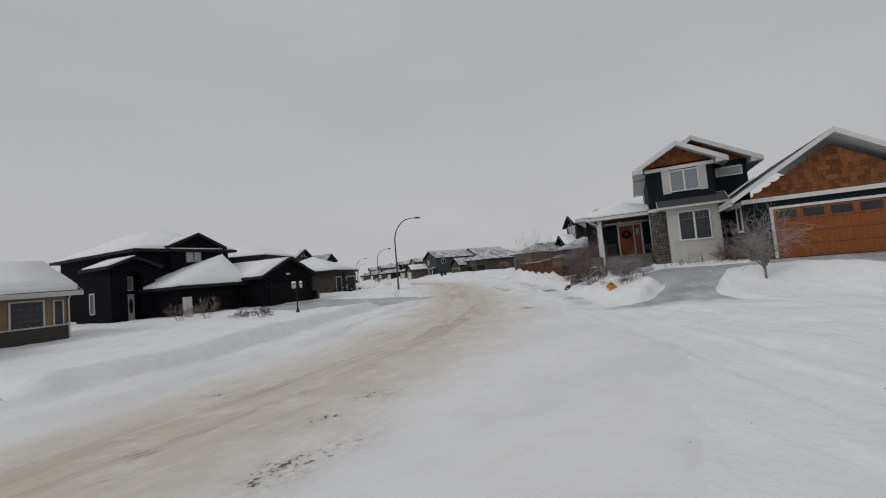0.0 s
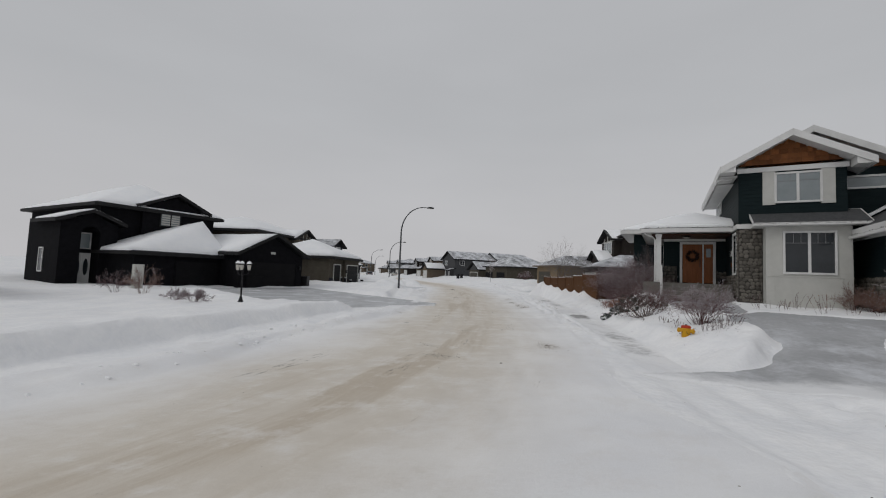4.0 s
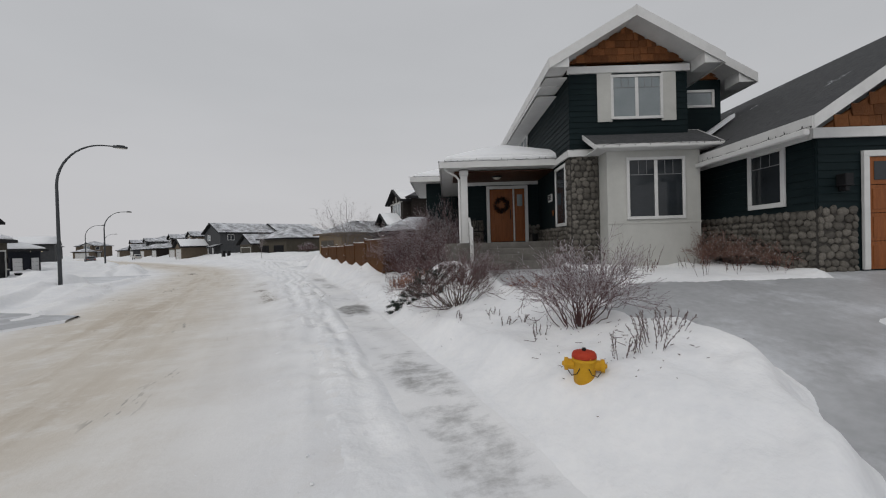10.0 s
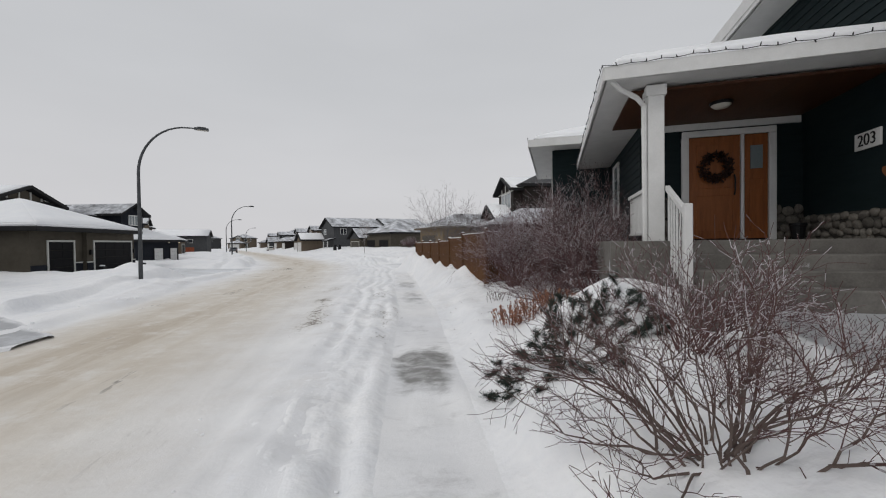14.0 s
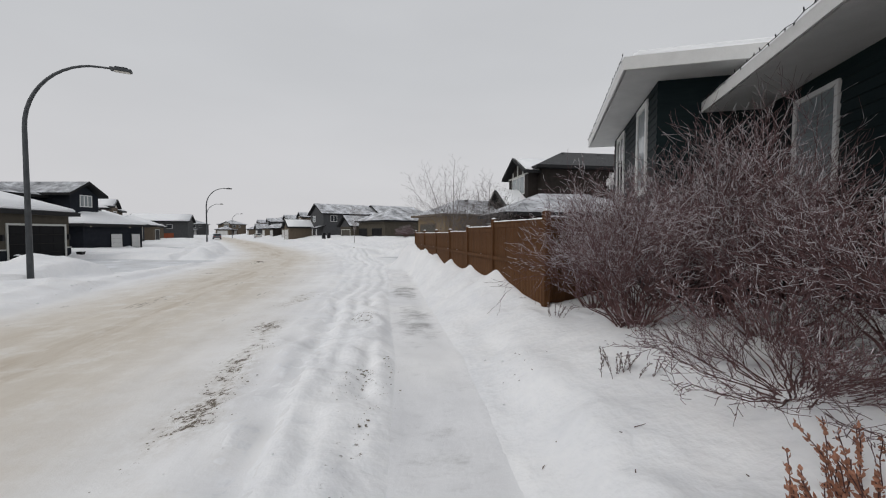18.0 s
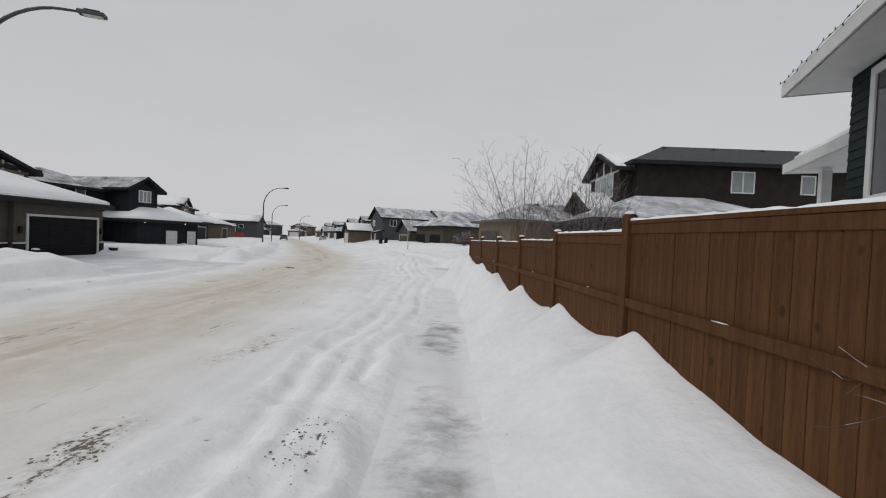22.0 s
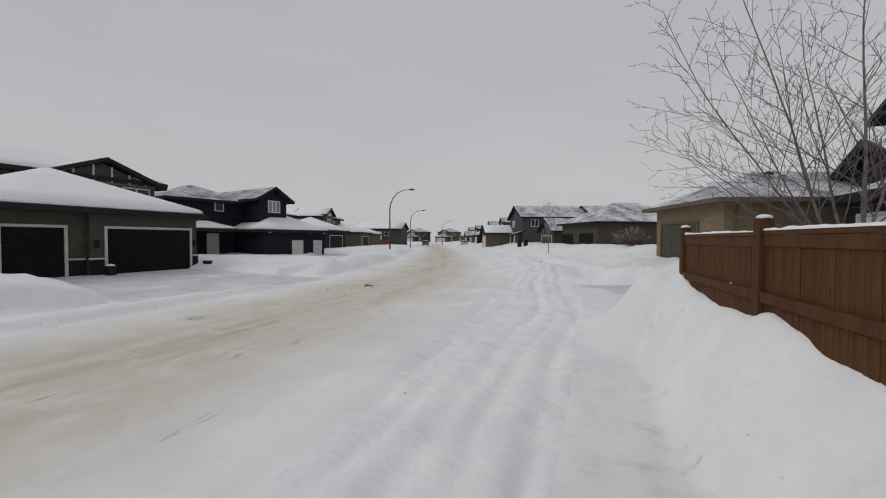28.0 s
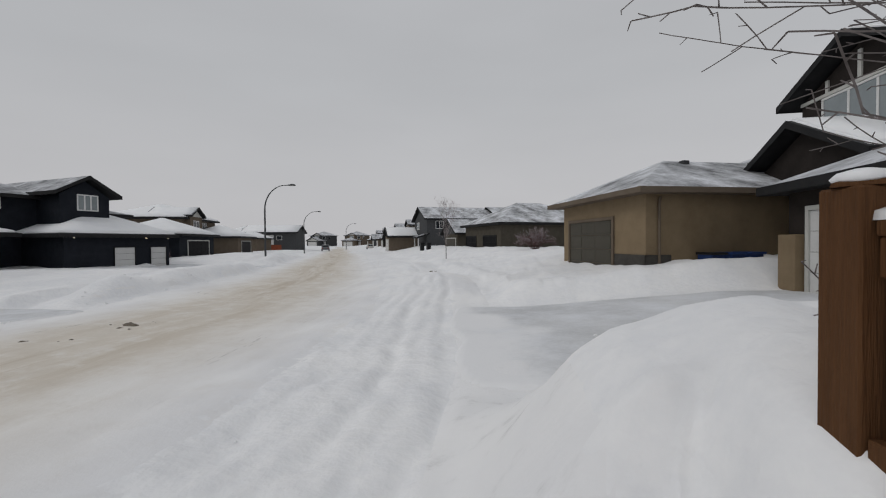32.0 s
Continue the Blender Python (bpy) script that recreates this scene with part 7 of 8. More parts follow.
# ---------------------------------------------------------------- garden of the green house
hedge = "tall leafless reddish hedge shrub with frosted twig tips"
for i, (x, y, hgt, spr, st) in enumerate(((14.1, 23.6, 2.05, 1.5, 60), (15.0, 22.4, 2.2, 1.2, 30), (15.4, 23.6, 2.6, 1.3, 34), (14.95, 21.1, 2.0, 1.3, 40), (16.1, 23.4, 2.7, 1.3, 28), (14.6, 25.2, 2.1, 0.9, 26), (15.8, 25.2, 2.5, 1.2, 24))):
    shrub(hedge, x, y, hgt, spr, st, 40 + i, TWIG, ROSY, r=0.014, frost=0.5 if i in (0, 2, 5) else 0.4, dense=2.5, skirt=0.5, droop=0.25, fine=0.0020)
shrub("wide leafless shrub with arching dark branches and frosted twigs", 12.6, 15.6, 1.45, 1.6, 50, 61, BARK, TWIG, r=0.014, droop=0.45, frost=0.26, dense=1.6, foot_r=0.5, fine=0.0019, skirt=0.72)
shrub("rounded leafless shrub beside the drive", 12.65, 11.72, 1.35, 1.0, 46, 62, TWIG, ROSY, r=0.010, frost=0.75, dense=1.7)
shrub("leafless shrub with thin reddish twigs", 13.5, 16.9, 1.2, 1.0, 28, 63, TWIG, ROSY, r=0.011, frost=0.4)
shrub("low sprawling bare twigs over the snow", 14.0, 21.4, 0.95, 1.5, 64, 64, TWIG, ROSY, r=0.008, droop=0.6, frost=0.25, dense=1.9)
rusty = "dry reddish-brown shrub in the bed by the bay"
for i, (u, v, hgt) in enumerate(((2.35, -0.45, 0.95), (2.95, -0.55, 1.05), (2.75, -1.25, 0.85), (3.0, -2.0, 0.7))):
    p = home.matrix_world @ Vector((u, v, 0))
    shrub(rusty, p.x, p.y, hgt, 0.5, 20, 70 + i, TWIG, RUSTTWIG, r=0.006, fine=0.0028, frost=0.15)


def dry_stalks(label, x, y, n, height, seed, mat, name="dry_plant", spread=0.22, leaf=0.024):
    rg = random.Random(seed)
    t = thing(name, pose(x, y, float(snow_height(x, y)) - 0.04), label, "plant", group="dry plants")
    segs, spots = [], []
    for _ in range(n):
        a, o = rg.uniform(0, 2 * math.pi), spread * math.sqrt(rg.random())
        p = Vector((math.cos(a) * o, math.sin(a) * o, 0))
        d = Vector((math.cos(a) * 0.3, math.sin(a) * 0.3, 1)).normalized()
        for i in range(5):
            d = (d + Vector((rg.uniform(-0.2, 0.2), rg.uniform(-0.2, 0.2), 0))).normalized()
            q = p + d * height * rg.uniform(0.14, 0.24)
            segs.append((p, q, 0.0038, 0.003))
            p = q
            if i:
                spots += [(p - d * rg.uniform(0, 0.06), d) for _ in range(5)]
    tagged(part("stalk_tuft", twig_mesh("stalk_tuft", segs), TWIG, t), kind="stuff")
    tagged(part("dry_foliage", leaf_mesh("dry_foliage", spots, leaf, rg), mat, t), kind="stuff")


sprig = "small frosted dry sprigs poking through snow"
for i, (x, y, n, hgt) in enumerate(((12.03, 11.88, 5, 0.22), (12.08, 12.9, 6, 0.2), (12.3, 10.3, 9, 0.42), (12.5, 10.4, 8, 0.42), (12.75, 10.35, 7, 0.34), (12.05, 10.45, 7, 0.3), (13.1, 22.6, 8, 0.3), (13.3, 22.4, 6, 0.26), (12.25, 12.6, 4, 0.2), (11.86, 14.08, 4, 0.18), (12.3, 13.6, 6, 0.2), (13.67, 24.98, 7, 0.3))):
    dry_stalks(sprig, x, y, n, hgt, 100 + i, FROST, spread=0.16)
for i, (u, v) in enumerate(((-0.3, -0.7), (0.2, -1.6), (0.6, -0.9), (1.1, -2.4), (1.5, -1.1), (1.9, -2.1), (0.9, -0.4), (2.4, -2.6), (0.1, -0.5))):
    p = home.matrix_world @ Vector((u, v, 0))
    dry_stalks("short dry stalks in the snowy bed", p.x, p.y, 6, 0.38 if i % 3 else 0.7, 120 + i, RUST if i % 2 else FROST, spread=0.2)
for i, (x, y) in enumerate(((12.66, 20.1), (12.95, 20.22), (13.22, 20.3), (13.5, 20.1))):
    dry_stalks("dry spirea with curled pinkish-orange leaves", x, y, 30, 0.36, 140 + i, SPIREA, name="shrub", spread=0.3, leaf=0.034)

# dead flower heads beside the walk
rg = random.Random(9)
SEDUM = material("dead_sedum_heads", (0.15, 0.075, 0.058), (0.34, 0.195, 0.155), 30.0, 0.9, 0.2, 60)


def umbel_mesh(name, radius, seed):
    """A flat dome of many small dry florets."""
    rq = random.Random(seed)
    bm = bmesh.new()
    for _ in range(30):
        a, o = rq.uniform(0, 2 * math.pi), math.sqrt(rq.random())
        c = Vector((math.cos(a) * o * radius, math.sin(a) * o * radius, radius * 0.45 * (1 - o * o) + rq.uniform(-0.004, 0.004)))
        bmesh.ops.create_icosphere(bm, subdivisions=1, radius=rq.uniform(0.005, 0.010), matrix=Matrix.Translation(c) @ Matrix.Diagonal((1, 1, rq.uniform(0.6, 1.2), 1)))
    return bm


sed = thing("sedum", pose(13.48, 13.95, float(snow_height(13.48, 13.95)) - 0.05), "dead sedum with rusty clustered flower heads", "plant", group="dry plants")
for k in range(26):
    a, o = rg.uniform(0, 2 * math.pi), 0.40 * math.sqrt(rg.random())
    top = Vector((math.cos(a) * o * 1.5, math.sin(a) * o * 1.5, rg.uniform(0.10, 0.32)))
    foot = Vector((math.cos(a) * o * 0.5, math.sin(a) * o * 0.5, 0))
    mid = foot.lerp(top, 0.55) + Vector((rg.gauss(0, 0.02), rg.gauss(0, 0.02), 0.02))
    fork = mid + Vector((rg.gauss(0, 0.05), rg.gauss(0, 0.05), rg.uniform(0.02, 0.09)))
    part("stalk", twig_mesh("stalk", [(foot, mid, 0.005, 0.004), (mid, top, 0.004, 0.003), (mid, fork, 0.003, 0.0025)]), RUSTTWIG, sed)
    for tip, big in ((top, rg.uniform(0.026, 0.046)), (fork, rg.uniform(0.012, 0.024))):
        hd = part("flower_head", umbel_mesh("flower_head", big, 200 + k), SEDUM, sed)
        hd.location = tip
        hd.rotation_euler = (rg.gauss(0, 0.35), rg.gauss(0, 0.35), 0)

# mugo pine spreading under the shrubs
rg = random.Random(21)
pine = thing("mugo_pine", pose(12.68, 17.95, float(snow_height(12.68, 17.95)) - 0.03), "low dark mugo pine, its tufts half under snow", "shrub")
wood, needles = [], []
for k in range(70):
    a = rg.uniform(0, 2 * math.pi)
    o = math.sqrt(rg.random())
    goal = Vector((math.cos(a) * o * 1.15 + 0.15, math.sin(a) * o * 0.85, 0.78 * (1 - o ** 1.3) * rg.uniform(0.25, 1.0) + 0.05))
    goal += Vector((rg.gauss(0, 0.12), rg.gauss(0, 0.12), 0))
    goal.z += float(snow_height(12.68 + goal.x, 17.95 + goal.y)) - float(snow_height(12.68, 17.95))
    p = Vector((0.1 * math.cos(a), 0.1 * math.sin(a), 0))
    for i in range(1, 5):
        q = Vector((0.1 * math.cos(a), 0.1 * math.sin(a), 0)).lerp(goal, i / 4) + Vector((0, 0, -0.08 * math.sin(math.pi * i / 4)))
        wood.append((p, q, 0.014 - 0.002 * i, 0.012 - 0.002 * i))
        p = q
        if i == 3:
            e = ((q - Vector((0, 0, 0.3))).normalized() + Vector((rg.gauss(0, 0.4), rg.gauss(0, 0.4), 0.5))).normalized()
            tuft(rg, needles, q + e * 0.05, e, 50, 0.08)
    d = (goal.normalized() + Vector((rg.gauss(0, 0.5), rg.gauss(0, 0.5), rg.uniform(0.0, 0.9)))).normalized()
    tuft(rg, needles, goal + d * 0.04, d, 90, 0.085)
    for _ in range(2):
        e = (d + Vector((rg.gauss(0, 0.8), rg.gauss(0, 0.8), 0.1))).normalized()
        g = goal + e * rg.uniform(0.05, 0.12) - Vector((0, 0, 0.03))
        wood.append((goal, g, 0.005, 0.004))
        tuft(rg, needles, g + e * 0.03, e, 70, 0.075)
part("branch_mass", twig_mesh("branch_mass", wood), BARK, pine)
part("needle_mass", twig_mesh("needle_mass", needles), NEEDLE, pine)

# ---------------------------------------------------------------- trees
limbed_tree("frosted bare tree with several grey stems behind the fence", 15.08, 39.7, ((0.02, 0.05, 4.7, 0.042), (-0.42, -0.05, 4.5, 0.034), (-0.16, 0.25, 4.4, 0.032), (0.42, 0.0, 4.3, 0.033), (0.2, -0.3, 4.1, 0.029), (-0.85, -0.1, 4.4, 0.026), (-1.25, 0.35, 3.5, 0.019), (0.8, 0.2, 2.7, 0.017), (-0.6, 0.35, 4.0, 0.025)), 88, fine=0.0030)
limbed_tree("bushy frosted bare tree behind the fence", 15.0, 33.4, ((0.0, 0.1, 3.0, 0.032), (-0.4, 0.0, 2.6, 0.026), (0.35, 0.15, 2.8, 0.026), (-0.25, -0.4, 2.7, 0.024), (0.3, -0.3, 2.7, 0.025), (-0.8, 0.3, 2.2, 0.019), (0.75, -0.1, 2.5, 0.019), (0.05, 0.6, 2.5, 0.019), (-0.2, 0.3, 2.8, 0.025), (0.6, 0.4, 2.6, 0.02), (-0.7, -0.3, 2.3, 0.02), (0.15, -0.15, 3.0, 0.028), (1.1, 0.2, 1.9, 0.017), (-1.1, 0.0, 1.8, 0.017), (0.1, 0.3, 2.8, 0.023)), 82, fine=0.0030)
crown_tree("small frosted bare tree on a snow mound", 15.5, 6.6, 0.55, 2.5, 1.25, 83)
tree("slender bare sapling before a bungalow", 9.2, 65.0, 2.9, 84, FROST, 3, 0.022, 0.25, fork=0.35, fine=0.005)
shrub("dense rounded bare shrub by a garage", 15.2, 66.9, 1.5, 1.3, 60, 85, TWIG, ROSY, r=0.012, fine=0.006, dense=1)
lamp_shrub = "frosted bare shrub in a snowy front yard"
for i, (x, y, hgt, spr, n) in enumerate(((-14.6, 19.6, 1.3, 0.8, 20), (-12.0, 18.6, 1.5, 0.85, 26), (-8.9, 16.9, 0.65, 0.65, 30), (-7.0, 15.6, 0.75, 0.7, 34))):
    shrub(lamp_shrub, x, y, hgt, spr, max(8, n * 2 // 3), 90 + i, RUSTTWIG if i == 1 else TWIG, RUSTTWIG if i == 1 else ROSY, r=0.009, fine=0.004, frost=0.8 if i > 1 else 0.35)
for i, (x, y, hgt) in enumerate(((-17.0, 70.5, 1.2),)):
    shrub("bare garden shrub before a house", x, y, hgt, 0.8, 26, 96 + i, TWIG, ROSY, r=0.012, fine=0.005)

# ---------------------------------------------------------------- lantern post across the street
post = thing("lamp_post", pose(-4.85, 15.5, float(snow_height(-4.85, 15.5)) - 0.1), "black garden lamp post with three lanterns in snow", "lamp post")
part("base", lathe([(0.12, 0), (0.12, 0.12), (0.08, 0.2), (0.05, 0.34), (0.04, 0.36)], 12), BLACKMETAL, post)
part("pole", lathe([(0.038, 0.36), (0.034, 1.0), (0.045, 1.02), (0.045, 1.06), (0.03, 1.08), (0.028, 1.45), (0.045, 1.47), (0.02, 1.52)], 10), BLACKMETAL, post)
for a in (0, 120, 240):
    c, s_ = math.cos(radians(a + 10)), math.sin(radians(a + 10))
    part("arm", tube([(0, 0, 1.35), (0.12 * c, 0.12 * s_, 1.30), (0.24 * c, 0.24 * s_, 1.36), (0.26 * c, 0.26 * s_, 1.48)], 0.014, 6), BLACKMETAL, post)
    lan = part("lantern", lathe([(0.05, 1.48), (0.06, 1.50), (0.075, 1.51)], 6), BLACKMETAL, post)
    part("glass_cage", lathe([(0.06, 1.512), (0.10, 1.74), (0.02, 1.742)], 6), LAMP_GLASS, lan)
    part("cap", lathe([(0.13, 1.745), (0.10, 1.80), (0.03, 1.86), (0.015, 1.90)], 6), BLACKMETAL, lan)
    part("snow_cap", lathe([(0.11, 1.80), (0.08, 1.86), (0.03, 1.92)], 8), SNOW_CAP, lan)
    lan.location = (0.26 * c, 0.26 * s_, 0)

# ---------------------------------------------------------------- porch of the green house
def on_home(name, u, v, z, label, category, rz=0.0):
    return thing(name, home.matrix_world @ pose(u, v, z, 0, 0, rz), label, category)


plate = on_home("house_number", -0.8, 2.85, 3.5, "white house number plate with black digits on the wall", "sign")
part("plate", box((-0.03, -0.002, -0.26, 0.26, -0.13, 0.13), bevel=0.006), WHITE, plate)
txt = bpy.data.curves.new("digits", "FONT")
txt.body = "203"
txt.size = 0.25
txt.extrude = 0.004
txt.align_x = "CENTER"
txt.align_y = "CENTER"
txt.materials.append(BLACKMETAL)
digits = new("digits", txt)
digits.parent = plate
digits.matrix_local = pose(-0.034, 0, 0, 90, 0, -90)
heart = on_home("hanging_ornament", -0.82, 2.4, 2.95, "small brown wooden heart hanging on the wall", "ornament")
part("heart", poly_solid([(-0.02, 0.11 * math.sin(t_) ** 3, 0.015 + 0.09 * math.cos(t_) - 0.035 * math.cos(2 * t_) - 0.012 * math.cos(3 * t_)) for t_ in [2 * math.pi * k / 20 for k in range(20)]], (-0.025, 0, 0)), CEDAR, heart)
part("string", tube([(-0.03, 0, 0.08), (-0.03, 0, 0.3)], 0.004, 5), BLACKMETAL, heart)
rg = random.Random(31)
wreath = on_home("wreath", -2.29, 4.40, 3.45, "dark berry wreath on the front door", "wreath")
segs, spots = [], []
for k in range(420):
    a = 2 * math.pi * rg.random()
    p = Vector((0.22 * math.cos(a), -0.03, 0.22 * math.sin(a)))
    d = Vector((rg.gauss(0, 1) + math.cos(a + 1.4), rg.gauss(-0.6, 0.6), rg.gauss(0, 1) + math.sin(a + 1.4))).normalized()
    segs.append((p, p + d * rg.uniform(0.05, 0.13), 0.004, 0.003))
    spots.append((p + d * 0.06, d))
part("twig_ring", twig_mesh("twig_ring", segs), WICKER, wreath)
part("leaf_ring", leaf_mesh("leaf_ring", spots, 0.06, rg), WICKER, wreath)
lamp = on_home("ceiling_lamp", -2.6, 3.2, 4.37, "round frosted lamp under the porch ceiling", "lamp")
part("rim", lathe([(0.16, -0.05), (0.17, -0.04), (0.17, 0.0)], 20), BLACKMETAL, lamp)
part("bowl", lathe([(0.03, -0.11), (0.10, -0.095), (0.15, -0.052), (0.15, -0.05)], 20), LAMP_GLASS, lamp, smooth=True)
pot = on_home("plant_pot", -1.1, 4.05, 2.02, "small dark pot beside the front door", "pot")
part("pot", lathe([(0.09, 0), (0.12, 0.24), (0.135, 0.25), (0.135, 0.29), (0.11, 0.29)], 14), BLACKMETAL, pot)
mat_ = on_home("door_mat", -2.3, 3.9, 2.022, "dark door mat on the porch", "mat")
part("mat", box((-0.4, 0.4, -0.25, 0.25, 0, 0.018), bevel=0.005), WICKER, mat_)
seat = on_home("patio_chair", -3.35, 3.75, 2.02, "dark metal patio chair on the porch", "chair", 20)
part("seat", box((-0.23, 0.23, -0.22, 0.22, 0.40, 0.43), bevel=0.012), BLACKMETAL, seat)
for sx in (-0.21, 0.21):
    for sy in (-0.2, 0.2):
        part("leg", tube([(sx, sy, 0.40), (sx * 1.08, sy * 1.1, 0)], 0.013, 6), BLACKMETAL, seat)
    part("armrest", tube([(sx * 1.15, 0.22, 0.64), (sx * 1.15, -0.1, 0.66), (sx * 1.15, -0.2, 0.60), (sx * 1.05, -0.2, 0.42)], 0.013, 6), BLACKMETAL, seat)
part("backrest", tube([(-0.21, 0.21, 0.42), (-0.22, 0.26, 0.78), (-0.1, 0.28, 0.90), (0.1, 0.28, 0.90), (0.22, 0.26, 0.78), (0.21, 0.21, 0.42)], 0.014, 6), BLACKMETAL, seat)
for k in range(5):
    xk = -0.14 + 0.07 * k
    part("back_slat", tube([(xk, 0.215, 0.43), (xk, 0.27, 0.86)], 0.009, 5), BLACKMETAL, seat)


def light_string(points, step=0.2, drop=0.015, seed=1):
    """A cord of dark little bulbs clipped along an eave."""
    rg = random.Random(seed)
    t = thing("light_string", home.matrix_world.copy(), "string of unlit outdoor lights clipped along the eave", "string lights", group="eave lights")
    pts = []
    for a, b in zip(points, points[1:]):
        a, b = Vector(a), Vector(b)
        n = max(2, round((b - a).length / step))
        for k in range(n):
            pts.append(a.lerp(b, k / n) + Vector((0, 0, -drop * (k % 2) + rg.uniform(-0.012, 0.012))))
    pts.append(Vector(points[-1]))
    part("cord", tube(pts, 0.005, 5), BLACKMETAL, t)
    bulbs = [(p - Vector((0, 0, 0.0)), p + Vector((rg.uniform(-0.015, 0.015), rg.uniform(-0.015, 0.015), rg.choice((0.045, 0.05, -0.04)))), 0.011, 0.007) for p in pts]
    tagged(part("bulb_row", twig_mesh("bulb_row", bulbs), BLACKMETAL, t), kind="stuff")


light_string([(-0.2, 1.80, 4.67), (-4.64, 1.80, 4.67), (-4.64, 9.4, 4.67)], seed=2)
light_string([(-0.95, 0.49, 4.63), (0.0, 0.49, 4.63)], seed=3)
light_string([(-0.46, -0.47, 4.52), (3.0, -0.47, 4.52)], seed=4)
light_string([(2.5, 1.6, 4.05), (2.5, -3.36, 4.05)], seed=5)
light_string([(-0.9, 0.49, 4.63), (-0.9, 2.0, 4.63)], seed=7)
light_string([(-6.2, 8.74, 5.4), (-6.2, 15.75, 5.4)], seed=6)

# ---------------------------------------------------------------- parked cars far down the street
def car(x, y, turn, label, mat):
    t = thing("car", pose(x, y, 0.02, 0, 0, turn), label, "car", group="parked cars")
    side = [(-2.2, 0.35), (-2.25, 0.75), (-1.9, 0.92), (-1.35, 1.42), (0.35, 1.46), (1.05, 0.98), (2.05, 0.86), (2.25, 0.6), (2.2, 0.35)]
    bm = poly_solid([(px, -0.86, pz) for px, pz in side], (0, 1.72, 0))
    bmesh.ops.bevel(bm, geom=list(bm.edges), offset=0.05, segments=2, affect="EDGES")
    part("body", bm, mat, t)
    for yy in (-0.875, 0.862):
        part("side_window", poly_solid([(-1.6, yy, 0.98), (-1.2, yy, 1.34), (0.3, yy, 1.37), (0.85, yy, 0.98)], (0, 0.012, 0)), GLASS, t)
    part("rear_window", poly_solid([(-1.86, -0.65, 1.0), (-1.86, 0.65, 1.0), (-1.44, 0.6, 1.38), (-1.44, -0.6, 1.38)], (-0.02, 0, 0.02)), GLASS, t)
    part("windscreen", poly_solid([(1.0, -0.65, 1.04), (1.0, 0.65, 1.04), (0.44, 0.6, 1.42), (0.44, -0.6, 1.42)], (0.02, 0, 0.02)), GLASS, t)
    part("roof_snow", box((-1.2, 0.3, -0.6, 0.6, 1.45, 1.53), bevel=0.03), SNOW_CAP, t)
    for px in (-1.4, 1.4):
        for py in (-0.80, 0.80):
            w = part("wheel", lathe([(0.05, -0.1), (0.30, -0.1), (0.33, -0.06), (0.33, 0.06), (0.30, 0.1), (0.05, 0.1)], 18), BLACKMETAL, t)
            w.matrix_local = pose(px, py, 0.33, 90, 0, 0)
            part("rim", lathe([(0.02, -0.106), (0.19, -0.104), (0.19, 0.104), (0.02, 0.106)], 12), POLE, w)
    for py in (-0.62, 0.62):
        part("tail_light", box((-2.27, -2.2, py - 0.15, py + 0.15, 0.68, 0.80), bevel=0.015), RED, t)
        part("headlight", box((2.1, 2.24, py - 0.16, py + 0.16, 0.66, 0.76), bevel=0.015), LAMP_GLASS, t)


car(-27.2, 129.5, 112, "dark car parked far down the snowy street", CAR_PAINT)
car(-22.3, 149.0, 112, "pale snow-dusted car parked far down the street", PANEL)
for k in range(2):
    bn = thing("recycling_bin", pose(3.3 + 0.8 * k, 89.4 + 0.4 * k, float(snow_height(3.7, 89.6)) - 0.05, 0, 0, 25), "black wheeled bin out on the snow", "bin", group="recycling bins")
    part("body", poly_solid([(-0.24, -0.28, 0), (0.24, -0.28, 0), (0.24, 0.28, 0), (-0.24, 0.28, 0)], (0, 0, 0.95)), BLACKMETAL, bn)
    part("lid", box((-0.29, 0.29, -0.36, 0.33, 0.95, 1.03), bevel=0.02), BLACKMETAL, bn)

# ---------------------------------------------------------------- clods
def clods(name, spots, mat, label, category, seed, flat=0.6):
    """Loose lumps lying on the snow: rows of x, y, size."""
    rg = random.Random(seed)
    verts, faces = [], []
    ring = [(1, 0), (0.45, 0.85), (-0.5, 0.8), (-1, 0.05), (-0.45, -0.9), (0.5, -0.8)]
    xs, ys = np.array([p[0] for p in spots]), np.array([p[1] for p in spots])
    zs = snow_height(xs, ys) + 0.015
    for (x, y, s), z in zip(spots, zs):
        k = len(verts)
        a = rg.uniform(0, 6.28)
        for lev, wid in ((-0.25, 0.9), (0.25, 1.0), (0.7, 0.55)):
            for cx, cy in ring:
                j = wid * rg.uniform(0.7, 1.15)
                verts.append((x + s * j * (cx * math.cos(a) - cy * math.sin(a)), y + s * j * (cx * math.sin(a) + cy * math.cos(a)) * rg.uniform(0.6, 1), float(z) + s * lev * flat))
        for r_ in range(2):
            for i in range(6):
                i2 = (i + 1) % 6
                faces.append((k + r_ * 6 + i, k + r_ * 6 + i2, k + r_ * 6 + 6 + i2, k + r_ * 6 + 6 + i))
        faces.append(tuple(k + 12 + i for i in range(6)))
    me = bpy.data.meshes.new(name)
    me.from_pydata(verts, [], faces)
    me.update()
    me.materials.append(mat)
    return tagged(new(name, me), label, category, kind="stuff")


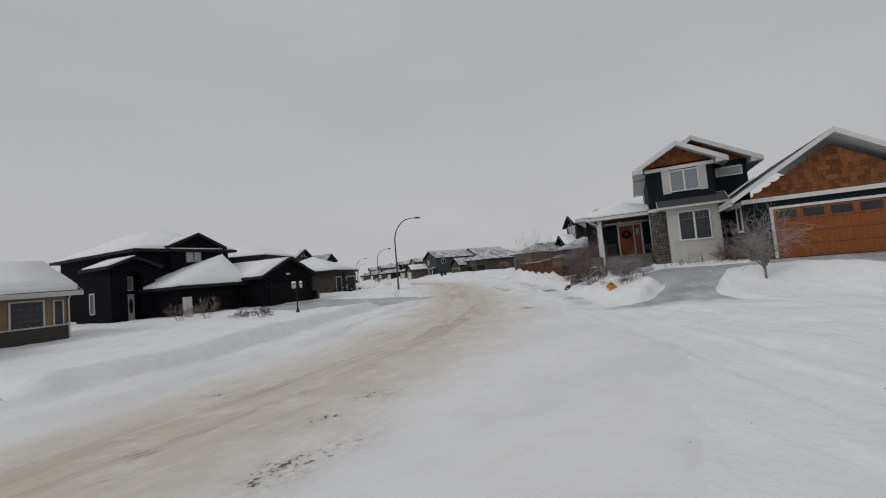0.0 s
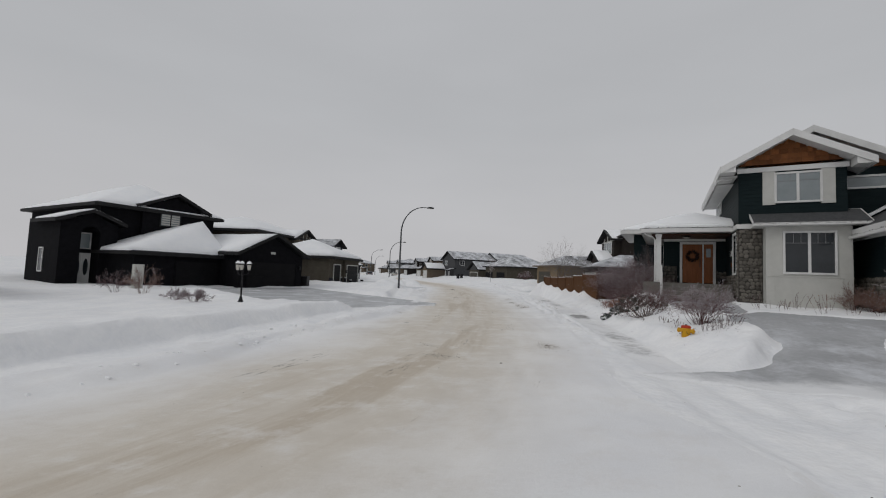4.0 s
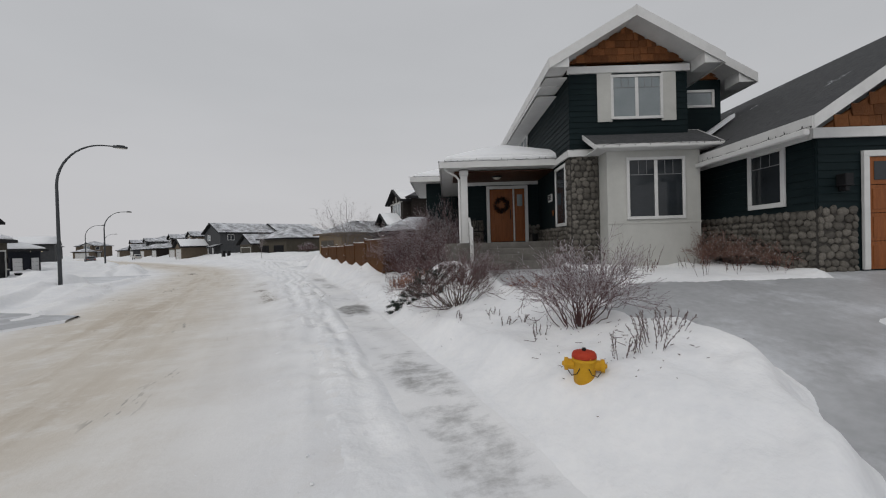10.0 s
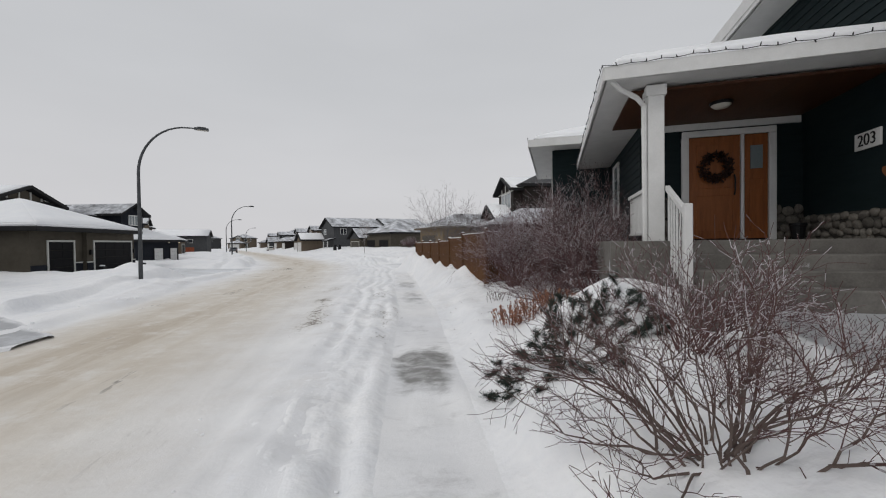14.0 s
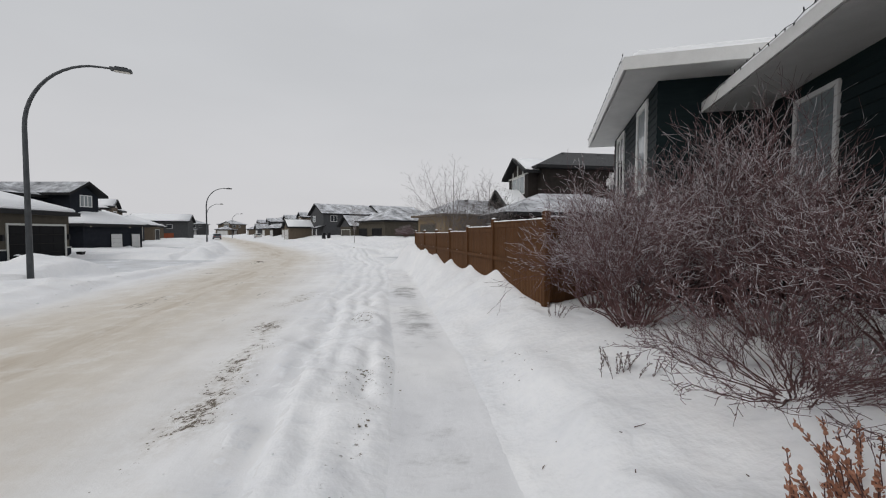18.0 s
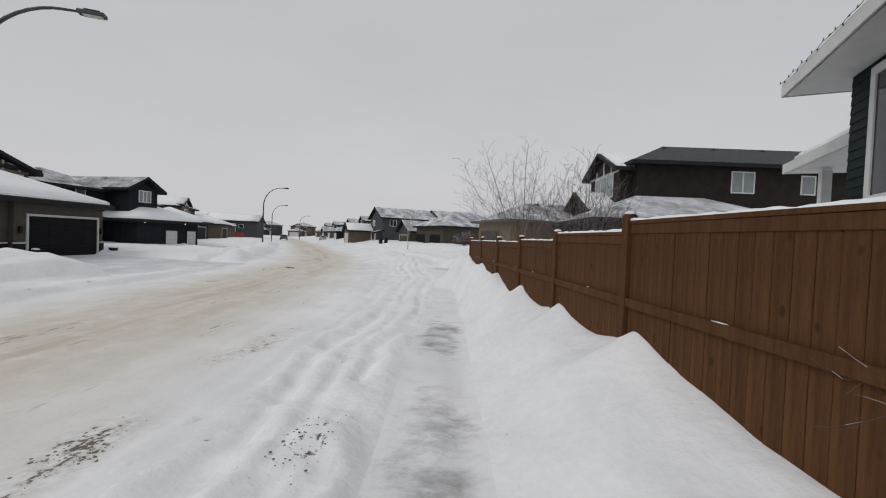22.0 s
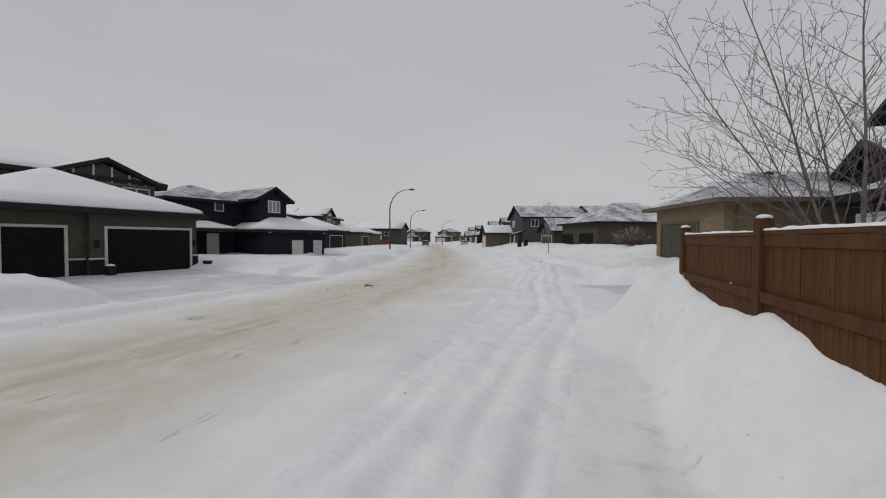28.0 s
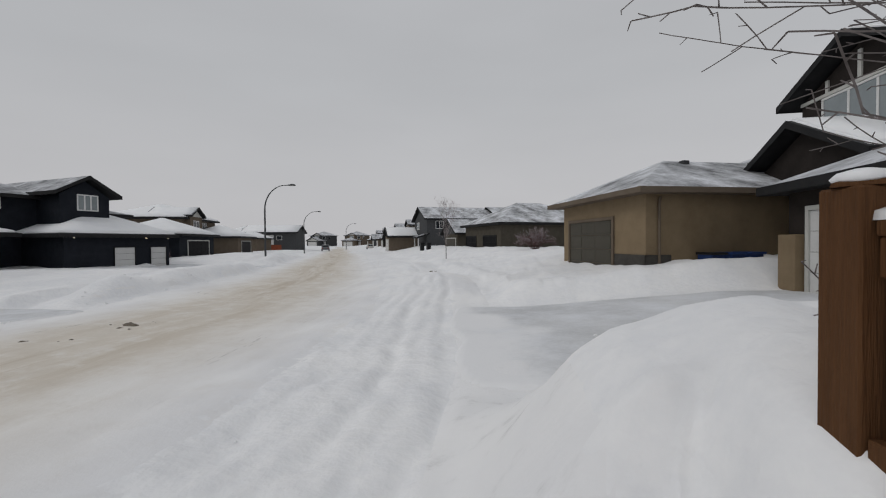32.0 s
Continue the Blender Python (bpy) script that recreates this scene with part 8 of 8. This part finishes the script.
# twigs and leaf crumbs lying on the garden snow
rg = random.Random(77)
segs = []
for _ in range(190):
    if rg.random() < 0.35:
        x, y = 12.35 + rg.gauss(0, 0.5), 10.8 + rg.gauss(0, 0.45)
    else:
        x, y = 12.2 + rg.gauss(0, 0.55), rg.uniform(9.6, 24.5)
    if x < float(walk_x(y)) + 0.75:
        continue
    z, a = float(snow_height(x, y)), rg.uniform(0, 6.28)
    ln = rg.choice((0.012, 0.015, 0.02, 0.03, 0.12)) * rg.uniform(0.7, 1.5)
    r_ = 0.004 if ln > 0.06 else 0.005
    e = Vector((math.cos(a), math.sin(a), 0.1)) * ln
    segs.append((Vector((x, y, z + 0.006)), Vector((x, y, z + 0.012)) + e, r_, r_ * 0.7))
me = twig_mesh("plant_litter", segs)
me.materials.append(TWIG)
tagged(new("plant_litter", me), "scattered dry twigs and leaf crumbs on snow", "plant litter", kind="stuff")

rg = random.Random(55)
spots = []
while len(spots) < 1250:
    x, y = rg.uniform(7.0, 11.5), rg.uniform(20.5, 33)
    if rg.random() < max(0.0, float(grit_amount(x, y))) ** 2:
        for _ in range(rg.choice((2, 5, 9, 16, 24))):
            o = rg.uniform(0.03, 0.13)
            spots.append((x + rg.gauss(0, o), y + rg.gauss(0, o * 1.8), (0.003 + 0.017 * rg.random() ** 5) * (1.0 if y < 28 else 0.6)))
for _ in range(320):
    spots.append((rg.gauss(3.2, 2.4), rg.uniform(-5, 11), 0.004 + 0.012 * rg.random() ** 3))
while len(spots) < 2700:
    x, y = rg.uniform(-1, 9.0), rg.uniform(-5, 14)
    if rg.random() < max(0.0, float(grit_amount(x, y))) ** 2:
        for _ in range(rg.choice((2, 4, 8, 14))):
            o = rg.uniform(0.04, 0.2)
            spots.append((x + rg.gauss(0, o * 0.7), y + rg.gauss(0, o * 1.5), 0.003 + 0.017 * rg.random() ** 4))
for _ in range(900):
    k_ = rg.random()
    spots.append((1.6 + 2.2 * k_ + rg.gauss(0, 0.45), -4.4 + 4.2 * k_ + rg.gauss(0, 0.6), 0.003 + 0.009 * rg.random() ** 3))
spots += [(3.2 + rg.gauss(0, 0.35), 47.4 + rg.gauss(0, 0.2), 0.01 + 0.05 * rg.random() ** 3) for _ in range(30)]
spots += [(5.91, 7.64, 0.045), (4.95, 8.0, 0.03), (3.41, 47.27, 0.16), (3.62, 47.2, 0.12), (3.5, 46.95, 0.07), (3.8, 46.9, 0.05), (2.66, 45.61, 0.06), (2.72, 45.66, 0.035), (3.55, 45.83, 0.05), (3.4, 45.7, 0.03), (9.6, 56.9, 0.14), (9.4, 57.0, 0.1)]
clods("dirt_clods", spots, DIRT, "frozen dirt clods scattered along the ruts", "dirt", 56)
spots = []
for _ in range(700):
    y = rg.uniform(-6, 58)
    x = float(across(y)) - abs(rg.gauss(0.1, 0.5))
    spots.append((x, y, 0.012 + 0.05 * rg.random() ** 4))
for _ in range(160):
    y = rg.uniform(9, 43)
    x = float(walk_x(y)) + rg.choice((-0.8, -1.5, -2.0, -2.5, 0.75, 0.95)) + rg.gauss(0, 0.12)
    spots.append((x, y, 0.008 + 0.02 * rg.random() ** 3))
clods("snow_lumps", spots, SNOW, "broken lumps of ploughed snow", "snow", 57, 0.75)
